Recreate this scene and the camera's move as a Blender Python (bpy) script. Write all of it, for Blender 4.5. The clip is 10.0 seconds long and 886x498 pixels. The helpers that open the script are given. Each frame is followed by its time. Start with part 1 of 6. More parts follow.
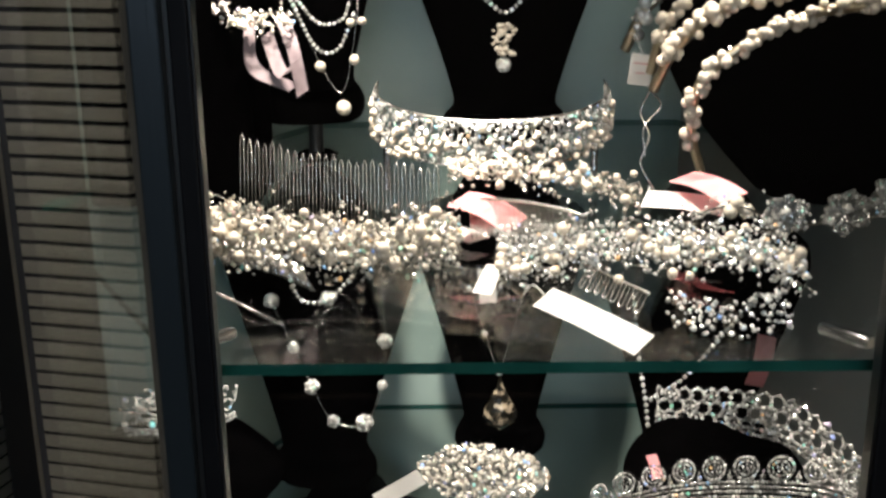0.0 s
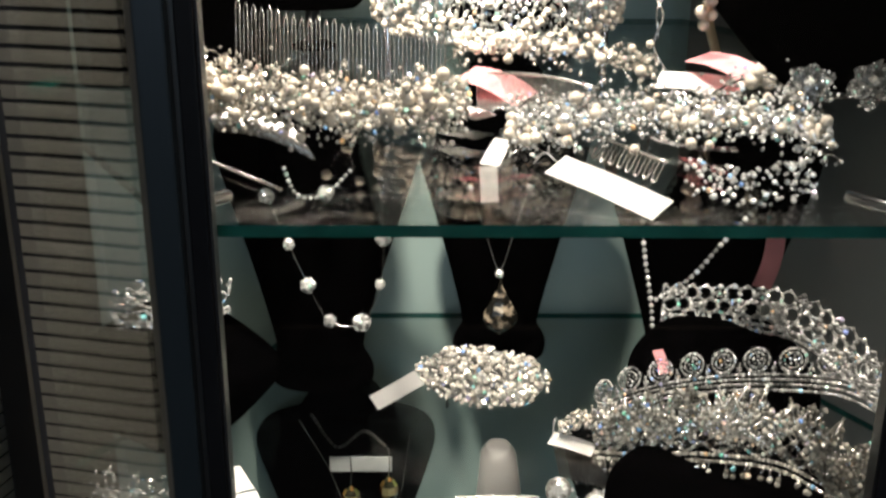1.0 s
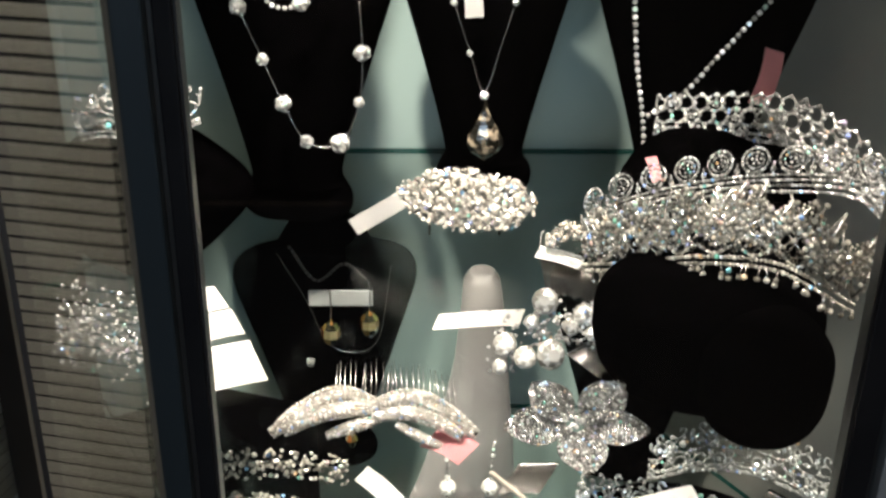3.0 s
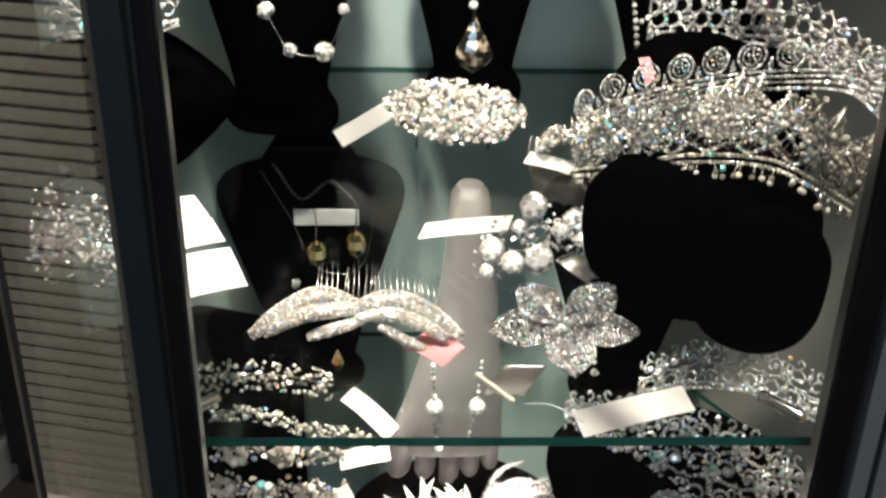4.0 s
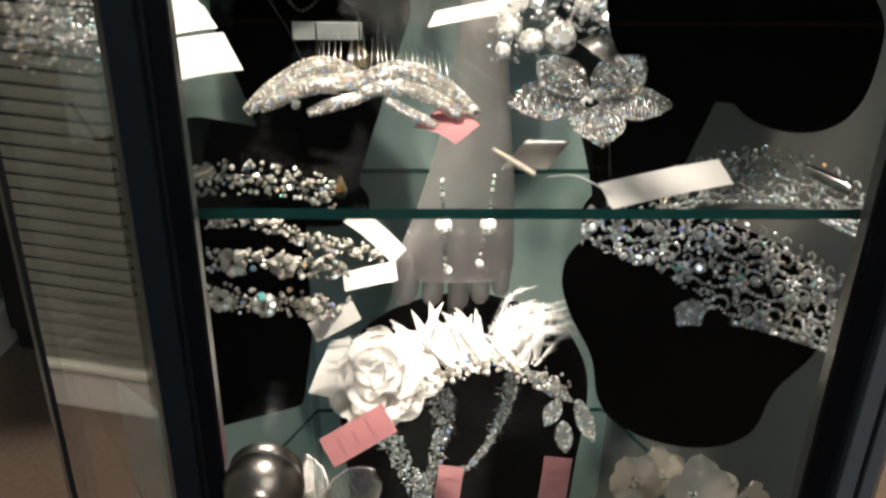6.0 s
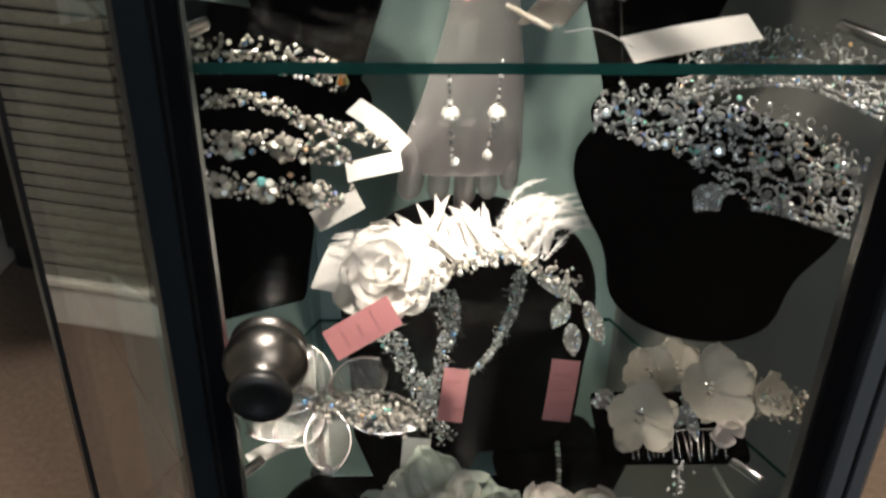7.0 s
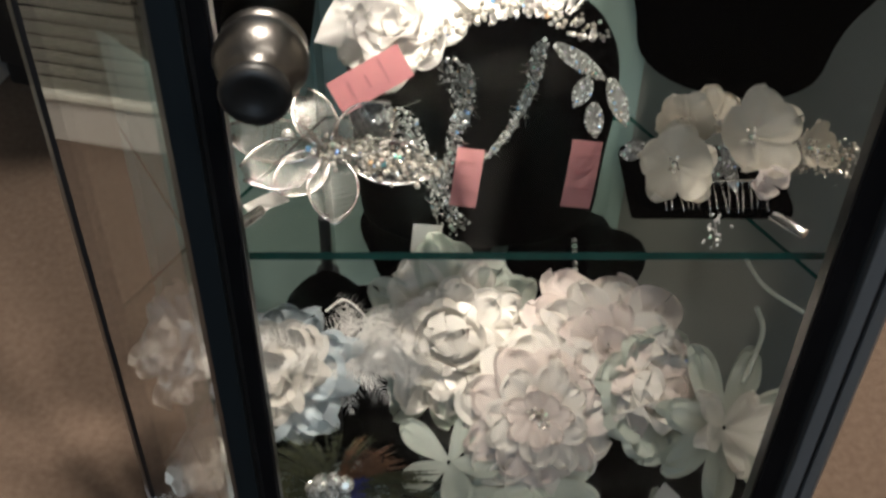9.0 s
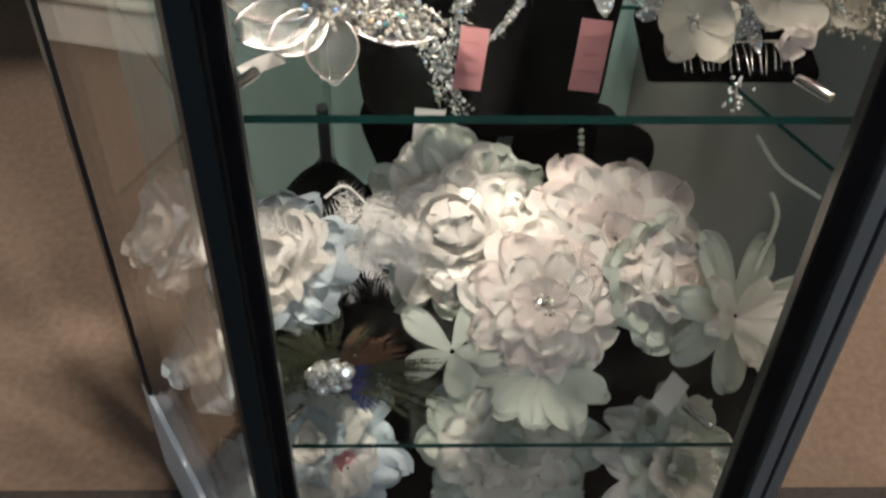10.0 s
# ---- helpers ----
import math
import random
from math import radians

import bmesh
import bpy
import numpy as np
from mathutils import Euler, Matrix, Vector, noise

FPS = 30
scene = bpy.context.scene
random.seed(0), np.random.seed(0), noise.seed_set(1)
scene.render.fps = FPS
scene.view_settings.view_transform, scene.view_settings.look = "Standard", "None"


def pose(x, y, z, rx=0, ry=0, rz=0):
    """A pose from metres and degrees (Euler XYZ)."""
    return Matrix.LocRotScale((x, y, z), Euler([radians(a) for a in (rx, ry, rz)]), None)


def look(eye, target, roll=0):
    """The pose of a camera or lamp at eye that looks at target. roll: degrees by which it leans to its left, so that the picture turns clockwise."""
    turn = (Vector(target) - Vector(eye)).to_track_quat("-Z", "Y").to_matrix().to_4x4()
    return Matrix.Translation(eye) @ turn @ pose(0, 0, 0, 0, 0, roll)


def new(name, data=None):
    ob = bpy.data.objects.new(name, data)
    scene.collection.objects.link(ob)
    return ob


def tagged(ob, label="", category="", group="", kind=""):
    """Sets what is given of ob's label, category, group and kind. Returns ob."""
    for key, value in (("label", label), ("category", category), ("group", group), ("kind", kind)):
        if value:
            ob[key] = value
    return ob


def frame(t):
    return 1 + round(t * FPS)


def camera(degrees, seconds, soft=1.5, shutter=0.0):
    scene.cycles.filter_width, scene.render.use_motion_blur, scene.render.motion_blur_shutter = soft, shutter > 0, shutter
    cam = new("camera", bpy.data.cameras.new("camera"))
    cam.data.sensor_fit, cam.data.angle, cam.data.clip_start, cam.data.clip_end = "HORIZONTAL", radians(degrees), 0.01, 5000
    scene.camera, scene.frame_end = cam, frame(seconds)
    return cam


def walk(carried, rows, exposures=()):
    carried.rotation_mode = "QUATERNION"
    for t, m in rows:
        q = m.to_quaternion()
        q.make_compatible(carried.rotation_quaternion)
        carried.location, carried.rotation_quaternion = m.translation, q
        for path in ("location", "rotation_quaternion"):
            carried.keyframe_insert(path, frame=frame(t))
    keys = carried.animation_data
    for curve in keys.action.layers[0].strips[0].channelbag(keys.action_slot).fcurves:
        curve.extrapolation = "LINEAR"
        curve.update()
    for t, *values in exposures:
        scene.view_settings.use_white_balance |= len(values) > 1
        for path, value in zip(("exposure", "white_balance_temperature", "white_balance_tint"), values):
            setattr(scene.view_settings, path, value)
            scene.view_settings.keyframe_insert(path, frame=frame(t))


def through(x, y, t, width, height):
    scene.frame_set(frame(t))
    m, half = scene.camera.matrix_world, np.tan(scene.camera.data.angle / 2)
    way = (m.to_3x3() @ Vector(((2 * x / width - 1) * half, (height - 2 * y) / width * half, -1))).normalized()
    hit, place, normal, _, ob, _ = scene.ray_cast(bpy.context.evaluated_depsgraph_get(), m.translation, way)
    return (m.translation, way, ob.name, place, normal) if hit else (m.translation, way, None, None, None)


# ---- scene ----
import itertools

cam = camera(42.8, 10.0, soft=2.6, shutter=0.4)
METRES, EYE, TILT, LEAN, TURN = 0.45, 1.45, -17.5, 0.5, 0.0
ROWS = [
    (0.0, 0.0, 0.0, 0.0, -0.0, 0.0, 0.0),
    (0.5, -0.0069, 0.0321, -0.0454, -0.14, -1.4, -0.24),
    (1.0, -0.0172, 0.0647, -0.0899, -0.43, -2.88, -0.59),
    (1.5, -0.024, 0.0878, -0.1322, -0.69, -4.22, -0.81),
    (2.0, -0.0291, 0.1084, -0.1701, -1.05, -5.51, -0.81),
    (2.5, -0.023, 0.1256, -0.1983, -1.2, -6.98, -0.68),
    (4.0, -0.004, 0.178, -0.3196, -1.69, -10.39, -0.94),
    (4.5, 0.006, 0.1985, -0.3584, -1.49, -11.65, -0.85),
    (5.0, 0.0053, 0.2199, -0.4017, -1.49, -12.87, -0.79),
    (5.5, -0.005, 0.2424, -0.4495, -1.63, -14.11, -0.92),
    (7.0, -0.022, 0.3117, -0.5914, -1.65, -18.79, -0.87),
    (7.5, -0.0273, 0.3327, -0.6441, -1.63, -20.47, -0.97),
    (8.0, -0.0279, 0.3534, -0.6842, -1.56, -22.52, -0.84),
    (8.5, -0.0275, 0.3706, -0.7355, -1.42, -24.26, -0.83),
    (9.0, -0.0285, 0.3881, -0.7938, -1.21, -25.97, -1.02),
    (9.5, -0.0326, 0.407, -0.8404, -1.31, -28.03, -0.93),
    (10.0, -0.0338, 0.421, -0.8923, -1.23, -29.83, -1.1),
]
walk(cam, [(t, pose(0, 0, EYE, TILT, LEAN, TURN) @ pose(METRES * x, METRES * y, METRES * z, 90 + pitch, roll, yaw)) for t, x, y, z, yaw, pitch, roll in ROWS],
     exposures=[(0.0, -0.08), (1.5, -0.12), (2.5, 0.35), (4.0, 0.42), (4.5, 0.37), (6.0, 0.05), (8.0, -0.05), (10.0, 0.36)])
scene.cycles.transparent_max_bounces = 32
scene.cycles.max_bounces = 8

# plan of the case: a regular hexagon, front side towards -y
CX, CY, RAD = 0.0525, 0.816, 0.38
FLOOR, BASE, TOP = -0.20, -0.03, 1.95
SHELF_A, SHELF_B, SHELF_C, SHELF_D = 1.230, 0.917, 0.603, 0.260

# ---- light ----
world = bpy.data.worlds.new("world")
scene.world = world
world.use_nodes = True
world.node_tree.nodes["Background"].inputs[0].default_value = (0.55, 0.66, 0.8, 1)
world.node_tree.nodes["Background"].inputs[1].default_value = 0.15


def spot(name, at, to, watts, degrees, size, colour, blend=0.6):
    data = bpy.data.lights.new(name, "SPOT")
    data.energy, data.spot_size, data.spot_blend, data.shadow_soft_size, data.color = watts, radians(degrees), blend, size, colour
    ob = new(name, data)
    ob.matrix_world = look(at, to)
    return ob


def area(name, at, to, watts, w, h, colour):
    data = bpy.data.lights.new(name, "AREA")
    data.shape, data.size, data.size_y, data.energy, data.color = "RECTANGLE", w, h, watts, colour
    ob = new(name, data)
    ob.matrix_world = look(at, to)
    return ob


RY0_ = -2.6
WARM = (1.0, 0.90, 0.79)
spot("halogen_beam", (0.245, 0.80, TOP - 0.03), (0.225, 0.775, 1.365), 85.0, 17, 0.022, WARM, 0.5)
spot("halogen_beam", (0.02, 0.80, TOP - 0.03), (0.026, 0.785, 0.62), 300.0, 9, 0.022, WARM, 0.9)
spot("halogen_beam", (-0.12, 0.62, TOP - 0.03), (-0.16, 0.98, 0.78), 96.0, 52, 0.025, WARM, 0.8)
spot("halogen_beam", (-0.02, 0.62, TOP - 0.03), (0.02, 0.76, 0.45), 92.0, 44, 0.025, WARM)
area("window_light", (-0.25, RY0_ + 0.02, 1.8), (-0.2, 0.5, 0.9), 22.0, 1.15, 0.65, (0.62, 0.8, 1.0))
# Unseen ceiling lights, added to fill the room and light the blind evenly.
area("ceiling_light_glow", (0.6, -0.7, 2.28), (0.6, -0.7, 0), 9.0, 1.1, 0.25, (1.0, 0.9, 0.78))
area("ceiling_light_glow", (1.2, 1.9, 2.28), (1.2, 1.9, 0), 95.0, 1.1, 0.25, (1.0, 0.9, 0.78))


# ---- materials ----
def material(name, colour, rough=0.5, metal=0.0, **more):
    m = bpy.data.materials.new(name)
    m.use_nodes = True
    b = m.node_tree.nodes["Principled BSDF"]
    b.inputs["Base Color"].default_value = (*colour, 1)
    b.inputs["Roughness"].default_value = rough
    b.inputs["Metallic"].default_value = metal
    for k, v in more.items():
        b.inputs[k.replace("_", " ")].default_value = v
    return m


def mottle(m, other, scale, fine=0.0, bump=0.0, stretch=(1, 1, 1), rough=None, low=0.35, high=0.65):
    """Two scales of noise between the base colour and another, with a fine relief."""
    nt = m.node_tree
    n, ln = nt.nodes, nt.links
    b = n["Principled BSDF"]
    base = tuple(b.inputs["Base Color"].default_value)
    co, mp = n.new("ShaderNodeTexCoord"), n.new("ShaderNodeMapping")
    mp.inputs["Scale"].default_value = stretch
    ln.new(co.outputs["Object"], mp.inputs["Vector"])
    tex = n.new("ShaderNodeTexNoise")
    tex.inputs["Scale"].default_value, tex.inputs["Detail"].default_value = scale, 6
    ln.new(mp.outputs[0], tex.inputs["Vector"])
    ramp = n.new("ShaderNodeMapRange")
    ramp.inputs["From Min"].default_value, ramp.inputs["From Max"].default_value = low, high
    ln.new(tex.outputs[0], ramp.inputs["Value"])
    mix = n.new("ShaderNodeMix")
    mix.data_type = "RGBA"
    mix.inputs["A"].default_value, mix.inputs["B"].default_value = base, (*other, 1)
    ln.new(ramp.outputs[0], mix.inputs["Factor"])
    ln.new(mix.outputs["Result"], b.inputs["Base Color"])
    if rough:
        rr = n.new("ShaderNodeMapRange")
        rr.inputs["To Min"].default_value, rr.inputs["To Max"].default_value = rough
        ln.new(tex.outputs[0], rr.inputs["Value"])
        ln.new(rr.outputs[0], b.inputs["Roughness"])
    if bump:
        t2 = n.new("ShaderNodeTexNoise")
        t2.inputs["Scale"].default_value, t2.inputs["Detail"].default_value = fine, 3
        ln.new(mp.outputs[0], t2.inputs["Vector"])
        bp = n.new("ShaderNodeBump")
        bp.inputs["Strength"].default_value, bp.inputs["Distance"].default_value = bump, 0.002
        ln.new(t2.outputs[0], bp.inputs["Height"])
        ln.new(bp.outputs[0], b.inputs["Normal"])
    return m


def clear_glass(name, tint, shine=1.0):
    """Float glass: clear to what lies behind it, with the gloss of its surface."""
    m = bpy.data.materials.new(name)
    m.use_nodes = True
    n, ln = m.node_tree.nodes, m.node_tree.links
    n.remove(n["Principled BSDF"])
    tr, gl, lw, mx = (n.new("ShaderNode" + k) for k in ("BsdfTransparent", "BsdfGlossy", "LayerWeight", "MixShader"))
    power, scale = n.new("ShaderNodeMath"), n.new("ShaderNodeMath")
    tr.inputs[0].default_value = (*tint, 1)
    gl.inputs["Roughness"].default_value = 0.0
    gl.inputs["Color"].default_value = (shine, shine, shine, 1)
    lw.inputs["Blend"].default_value = 0.5
    power.operation, scale.operation = "POWER", "MULTIPLY_ADD"
    power.inputs[1].default_value = 5.0
    scale.inputs[1].default_value, scale.inputs[2].default_value = 0.957, 0.043
    ln.new(lw.outputs["Facing"], power.inputs[0])
    ln.new(power.outputs[0], scale.inputs[0])
    ln.new(scale.outputs[0], mx.inputs[0])
    ln.new(tr.outputs[0], mx.inputs[1])
    ln.new(gl.outputs[0], mx.inputs[2])
    ln.new(mx.outputs[0], n["Material Output"].inputs[0])
    return m


GLASS = clear_glass("pane_glass", (0.99, 1.0, 0.995))
SHELF_GLASS = clear_glass("shelf_glass", (0.965, 0.985, 0.975), 0.4)
TOP_SHELF_GLASS = clear_glass("top_shelf_glass", (0.965, 0.985, 0.975), 0.65)
# Same shelf glass, its reflection turned down to keep the blacks below dark.
LOW_REFLECTION_GLASS = clear_glass("low_reflection_shelf_glass", (0.955, 0.975, 0.965), 0.2)
GLASS_EDGE = mottle(material("green_glass_edge", (0.006, 0.055, 0.045), 0.12, Coat_Weight=0.5), (0.012, 0.09, 0.075), 30)
TEAL = mottle(material("grey_green_laminate", (0.355, 0.468, 0.432), 0.33), (0.385, 0.495, 0.460), 5, 900, 0.03, rough=(0.28, 0.42))
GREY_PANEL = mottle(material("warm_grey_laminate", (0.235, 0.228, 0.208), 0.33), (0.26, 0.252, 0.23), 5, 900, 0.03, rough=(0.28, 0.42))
BLACK_METAL = mottle(material("black_anodised_aluminium", (0.006, 0.0065, 0.0075), 0.3, 0.0, Coat_Weight=0.1, Coat_Roughness=0.15), (0.02, 0.021, 0.024), 18, 700, 0.04, (1, 1, 0.08), rough=(0.24, 0.4))
GREY_METAL = mottle(material("brushed_grey_aluminium", (0.20, 0.21, 0.22), 0.36, 0.3), (0.15, 0.16, 0.17), 30, 900, 0.06, (1, 1, 0.03), rough=(0.3, 0.45))
# The outer post's blue is reflected daylight, put into the metal's colour.
POST_DAYLIT = mottle(material("daylit_anodised_aluminium", (0.016, 0.023, 0.029), 0.34, 0.2, Coat_Weight=0.12), (0.012, 0.018, 0.022), 26, 800, 0.05, (1, 1, 0.04), rough=(0.26, 0.42))
STILE_BLACK = mottle(material("matt_black_stile", (0.004, 0.004, 0.005), 0.5, Specular_IOR_Level=0.12), (0.007, 0.007, 0.008), 20, 500, 0.05)
WHITE_BASE = mottle(material("white_lacquer", (0.72, 0.75, 0.80), 0.4), (0.66, 0.69, 0.74), 9, 300, 0.05)
VELVET = mottle(material("black_velvet", (0.0003, 0.0003, 0.0003), 0.95, Specular_IOR_Level=0.0), (0.0006, 0.0005, 0.0006), 60, 1500, 0.3)
CARPET = mottle(material("tan_carpet", (0.088, 0.056, 0.038), 0.95, Sheen_Weight=0.1), (0.125, 0.086, 0.060), 90, 600, 0.8, low=0.3, high=0.7)
DARK_RUG = mottle(material("dark_brown_mat", (0.012, 0.009, 0.008), 0.9), (0.025, 0.018, 0.015), 120, 500, 0.6)
WALL_PAINT = mottle(material("taupe_wall_paint", (0.30, 0.27, 0.23), 0.8), (0.33, 0.295, 0.25), 3, 200, 0.08)
DARK_WALL = mottle(material("black_cupboard_paint", (0.010, 0.009, 0.009), 0.55), (0.016, 0.014, 0.013), 6, 120, 0.08)
CEILING_PAINT = mottle(material("white_ceiling_paint", (0.6, 0.58, 0.55), 0.9), (0.66, 0.64, 0.6), 4, 160, 0.1)
BLIND = mottle(material("beige_blind_slat", (0.55, 0.545, 0.47), 0.5), (0.59, 0.58, 0.505), 8)
blind_nodes = BLIND.node_tree
through_light, blind_mix = blind_nodes.nodes.new("ShaderNodeBsdfTranslucent"), blind_nodes.nodes.new("ShaderNodeMixShader")
through_light.inputs[0].default_value = (0.74, 0.70, 0.62, 1)
blind_mix.inputs[0].default_value = 0.04
blind_nodes.links.new(blind_nodes.nodes["Principled BSDF"].outputs[0], blind_mix.inputs[1])
blind_nodes.links.new(through_light.outputs[0], blind_mix.inputs[2])
blind_nodes.links.new(blind_mix.outputs[0], blind_nodes.nodes["Material Output"].inputs[0])
SKIRTING = mottle(material("white_skirting_paint", (0.52, 0.49, 0.44), 0.45), (0.47, 0.44, 0.40), 7)
PEWTER = mottle(material("brushed_pewter", (0.30, 0.28, 0.26), 0.28, 1.0), (0.2, 0.19, 0.18), 40, 400, 0.1, rough=(0.2, 0.4))
RUBBER = mottle(material("black_rubber", (0.008, 0.008, 0.008), 0.42), (0.014, 0.014, 0.014), 40)
CHROME = mottle(material("polished_chrome", (0.8, 0.8, 0.82), 0.12, 1.0), (0.66, 0.66, 0.68), 30)


def glow(name, colour, strength):
    m = bpy.data.materials.new(name)
    m.use_nodes = True
    b = m.node_tree.nodes["Principled BSDF"]
    b.inputs["Emission Color"].default_value = (*colour, 1)
    b.inputs["Emission Strength"].default_value = strength
    return m


TUBE = glow("opal_diffuser", (1.0, 0.93, 0.82), 2.0)
# Near-black pane, so the gaps between the blind's slats come out dark.
DARK_PANE = mottle(material("dark_window_glass", (0.01, 0.011, 0.012), 0.12), (0.016, 0.017, 0.018), 4)
PANE_SKY = glow("daylit_pane", (0.6, 0.78, 1.0), 0.10)


# ---- mesh helpers ----
def link(name, bm, mat, parent=None, label="", smooth=False):
    if smooth:
        for e in bm.edges:
            if len(e.link_faces) == 2 and e.calc_face_angle(0.0) > 0.9:
                e.smooth = False
    me = bpy.data.meshes.new(name)
    bm.to_mesh(me)
    bm.free()
    for mm in (mat if isinstance(mat, (list, tuple)) else (mat,)):
        me.materials.append(mm)
    if smooth:
        me.polygons.foreach_set("use_smooth", [True] * len(me.polygons))
    ob = new(name, me)
    if parent:
        ob.parent = parent
    return tagged(ob, label)


part = link


def thing(name, label, category, group="", kind=""):
    return tagged(new(name), label, category, group, kind)


def prism(points, z0, z1, bevel=0.0, bm=None):
    """An upright prism over a plan outline."""
    bm = bm or bmesh.new()
    lo = [bm.verts.new((x, y, z0)) for x, y in points]
    hi = [bm.verts.new((x, y, z1)) for x, y in points]
    faces = [bm.faces.new(lo[::-1]), bm.faces.new(hi)]
    k = len(points)
    for i in range(k):
        faces.append(bm.faces.new((lo[i], lo[(i + 1) % k], hi[(i + 1) % k], hi[i])))
    bmesh.ops.recalc_face_normals(bm, faces=faces)
    if bevel:
        bmesh.ops.bevel(bm, geom=[e for e in bm.edges], offset=bevel, segments=2, affect="EDGES", profile=0.6)
    return bm


def box(x0, x1, y0, y1, z0, z1, bevel=0.0, bm=None):
    return prism([(x0, y0), (x1, y0), (x1, y1), (x0, y1)], z0, z1, bevel, bm)


def hexagon(r, cy=CY):
    return [Vector((CX + r * math.cos(radians(a)), cy + r * math.sin(radians(a)))) for a in (240, 300, 0, 60, 120, 180)]


def lathe(profile, m=Matrix(), segs=28, bm=None):
    """A turned body: (radius, height) pairs, axis z, set by m."""
    bm = bm or bmesh.new()
    rings = []
    for r, h in profile:
        rings.append([bm.verts.new(m @ Vector((r * math.cos(2 * math.pi * i / segs), r * math.sin(2 * math.pi * i / segs), h))) for i in range(segs)])
    for a, b in zip(rings, rings[1:]):
        for i in range(segs):
            bm.faces.new((a[i], a[(i + 1) % segs], b[(i + 1) % segs], b[i]))
    bm.faces.new(rings[0][::-1])
    bm.faces.new(rings[-1])
    bmesh.ops.recalc_face_normals(bm, faces=bm.faces[:])
    return bm


# ---- room ----
RX0, RX1, RY0, RY1, RZ = -0.92, 2.4, -2.6, 2.6, 2.3
WEST = -2.4
SLANT = Matrix.Translation((-0.905, 1.52, 0)) @ Matrix.Rotation(radians(-16.5), 4, "Z") @ Matrix.Translation((0.905, -1.52, 0))


def structure(name, bm, mat, label, category):
    return tagged(link(name, bm, mat), label, category, kind="structure")


structure("floor", box(WEST, RX1 + 0.1, RY0 - 0.1, RY1 + 0.1, FLOOR - 0.1, FLOOR), CARPET, "tan cut-pile carpet of the shop floor", "floor")
structure("ceiling", box(WEST, RX1 + 0.1, RY0 - 0.1, RY1 + 0.1, RZ, RZ + 0.1), CEILING_PAINT, "plain off-white painted ceiling", "ceiling")
structure("wall_west", box(RX0 - 0.1, RX0, RY0 - 2.0, RY1 + 0.2, FLOOR, RZ), WALL_PAINT, "taupe wall behind the window blind, set at a slant", "wall").matrix_world = SLANT
structure("wall_east", box(RX1, RX1 + 0.1, RY0, RY1, FLOOR, RZ), WALL_PAINT, "plain taupe painted shop wall", "wall")
structure("wall_north", box(WEST, RX1 + 0.1, RY1, RY1 + 0.1, FLOOR, RZ), WALL_PAINT, "plain taupe painted shop wall", "wall")
# south wall with the opening of the shop window
WX0, WX1, WZ0, WZ1 = -0.85, 0.35, 1.45, 2.15
bm = box(WEST, WX0, RY0 - 0.1, RY0, FLOOR, RZ)
box(WX1, RX1 + 0.1, RY0 - 0.1, RY0, FLOOR, RZ, 0, bm)
box(WX0, WX1, RY0 - 0.1, RY0, FLOOR, WZ0, 0, bm)
box(WX0, WX1, RY0 - 0.1, RY0, WZ1, RZ, 0, bm)
# Out of view; coloured near black to keep reflections in the front pane dark.
structure("wall_south", bm, DARK_WALL, "unseen shop wall round the front window, blackened against reflections", "wall")
win = tagged(new("window_1"), "shop window that lets cool daylight in", "window", kind="structure")
part("pane", box(WX0, WX1, RY0 - 0.055, RY0 - 0.045, WZ0, WZ1), PANE_SKY, win)
for x in (WX0, (WX0 + WX1) / 2 - 0.02, WX1 - 0.04):
    part("window_frame", box(x, x + 0.04, RY0 - 0.045, RY0 - 0.005, WZ0, WZ1, 0.004), SKIRTING, win)
structure("baseboard", box(RX0 + 0.002, RX0 + 0.02, RY0 + 0.02, RY1 - 0.02, FLOOR + 0.001, -0.105, 0.004), SKIRTING, "white painted skirting along the wall", "skirting").matrix_world = SLANT
# The mat's unseen rest is added, so the front pane reflects a dark floor.
structure("floor_mat", box(-1.05, 2.35, -2.55, 0.775, FLOOR + 0.0005, FLOOR + 0.006, 0.002), DARK_RUG, "dark brown mat in front of the case", "mat")

# black cupboard standing beyond the case
cup = thing("black_cupboard", "black painted cupboard against the wall", "cupboard")
cup.matrix_world = SLANT
part("body", box(-0.885, -0.30, 1.86, 2.35, FLOOR, 1.9, 0.006), DARK_WALL, cup)
for x0, x1 in ((-0.88, -0.597), (-0.591, -0.305)):
    d = part("door", box(x0, x1, 1.842, 1.858, FLOOR + 0.06, 1.88, 0.003), DARK_WALL, cup)
    part("door_handle", box((x0 + x1) / 2 - 0.006, (x0 + x1) / 2 + 0.006, 1.822, 1.842, 0.7, 0.85, 0.003), BLACK_METAL, d)

# venetian blind in front of the west wall
win2 = tagged(new("window_2"), "dark window behind the lowered venetian blind", "window", kind="structure")
win2.matrix_world = SLANT
part("pane", box(RX0 + 0.0005, RX0 + 0.003, 0.78, 2.25, 0.05, 1.88), DARK_PANE, win2)
blind = thing("venetian_blind", "beige venetian blind with narrow tilted slats, lowered", "blind")
blind.matrix_world = SLANT
part("headrail", box(RX0 + 0.005, RX0 + 0.045, 0.75, 2.3, 1.90, 1.93, 0.003), BLIND, blind)
part("bottom_rail", box(RX0 + 0.010, RX0 + 0.036, 0.75, 2.3, -0.098, -0.083, 0.003), BLIND, blind)
bm = bmesh.new()
rows = []
for k in range(5):
    u = (k - 2) / 2
    px, pz = -0.0098 * u * 0.31 + 0.0012 * (1 - u * u), 0.0098 * u * 0.95
    rows.append((bm.verts.new((px, 0.75, pz)), bm.verts.new((px, 2.3, pz))))
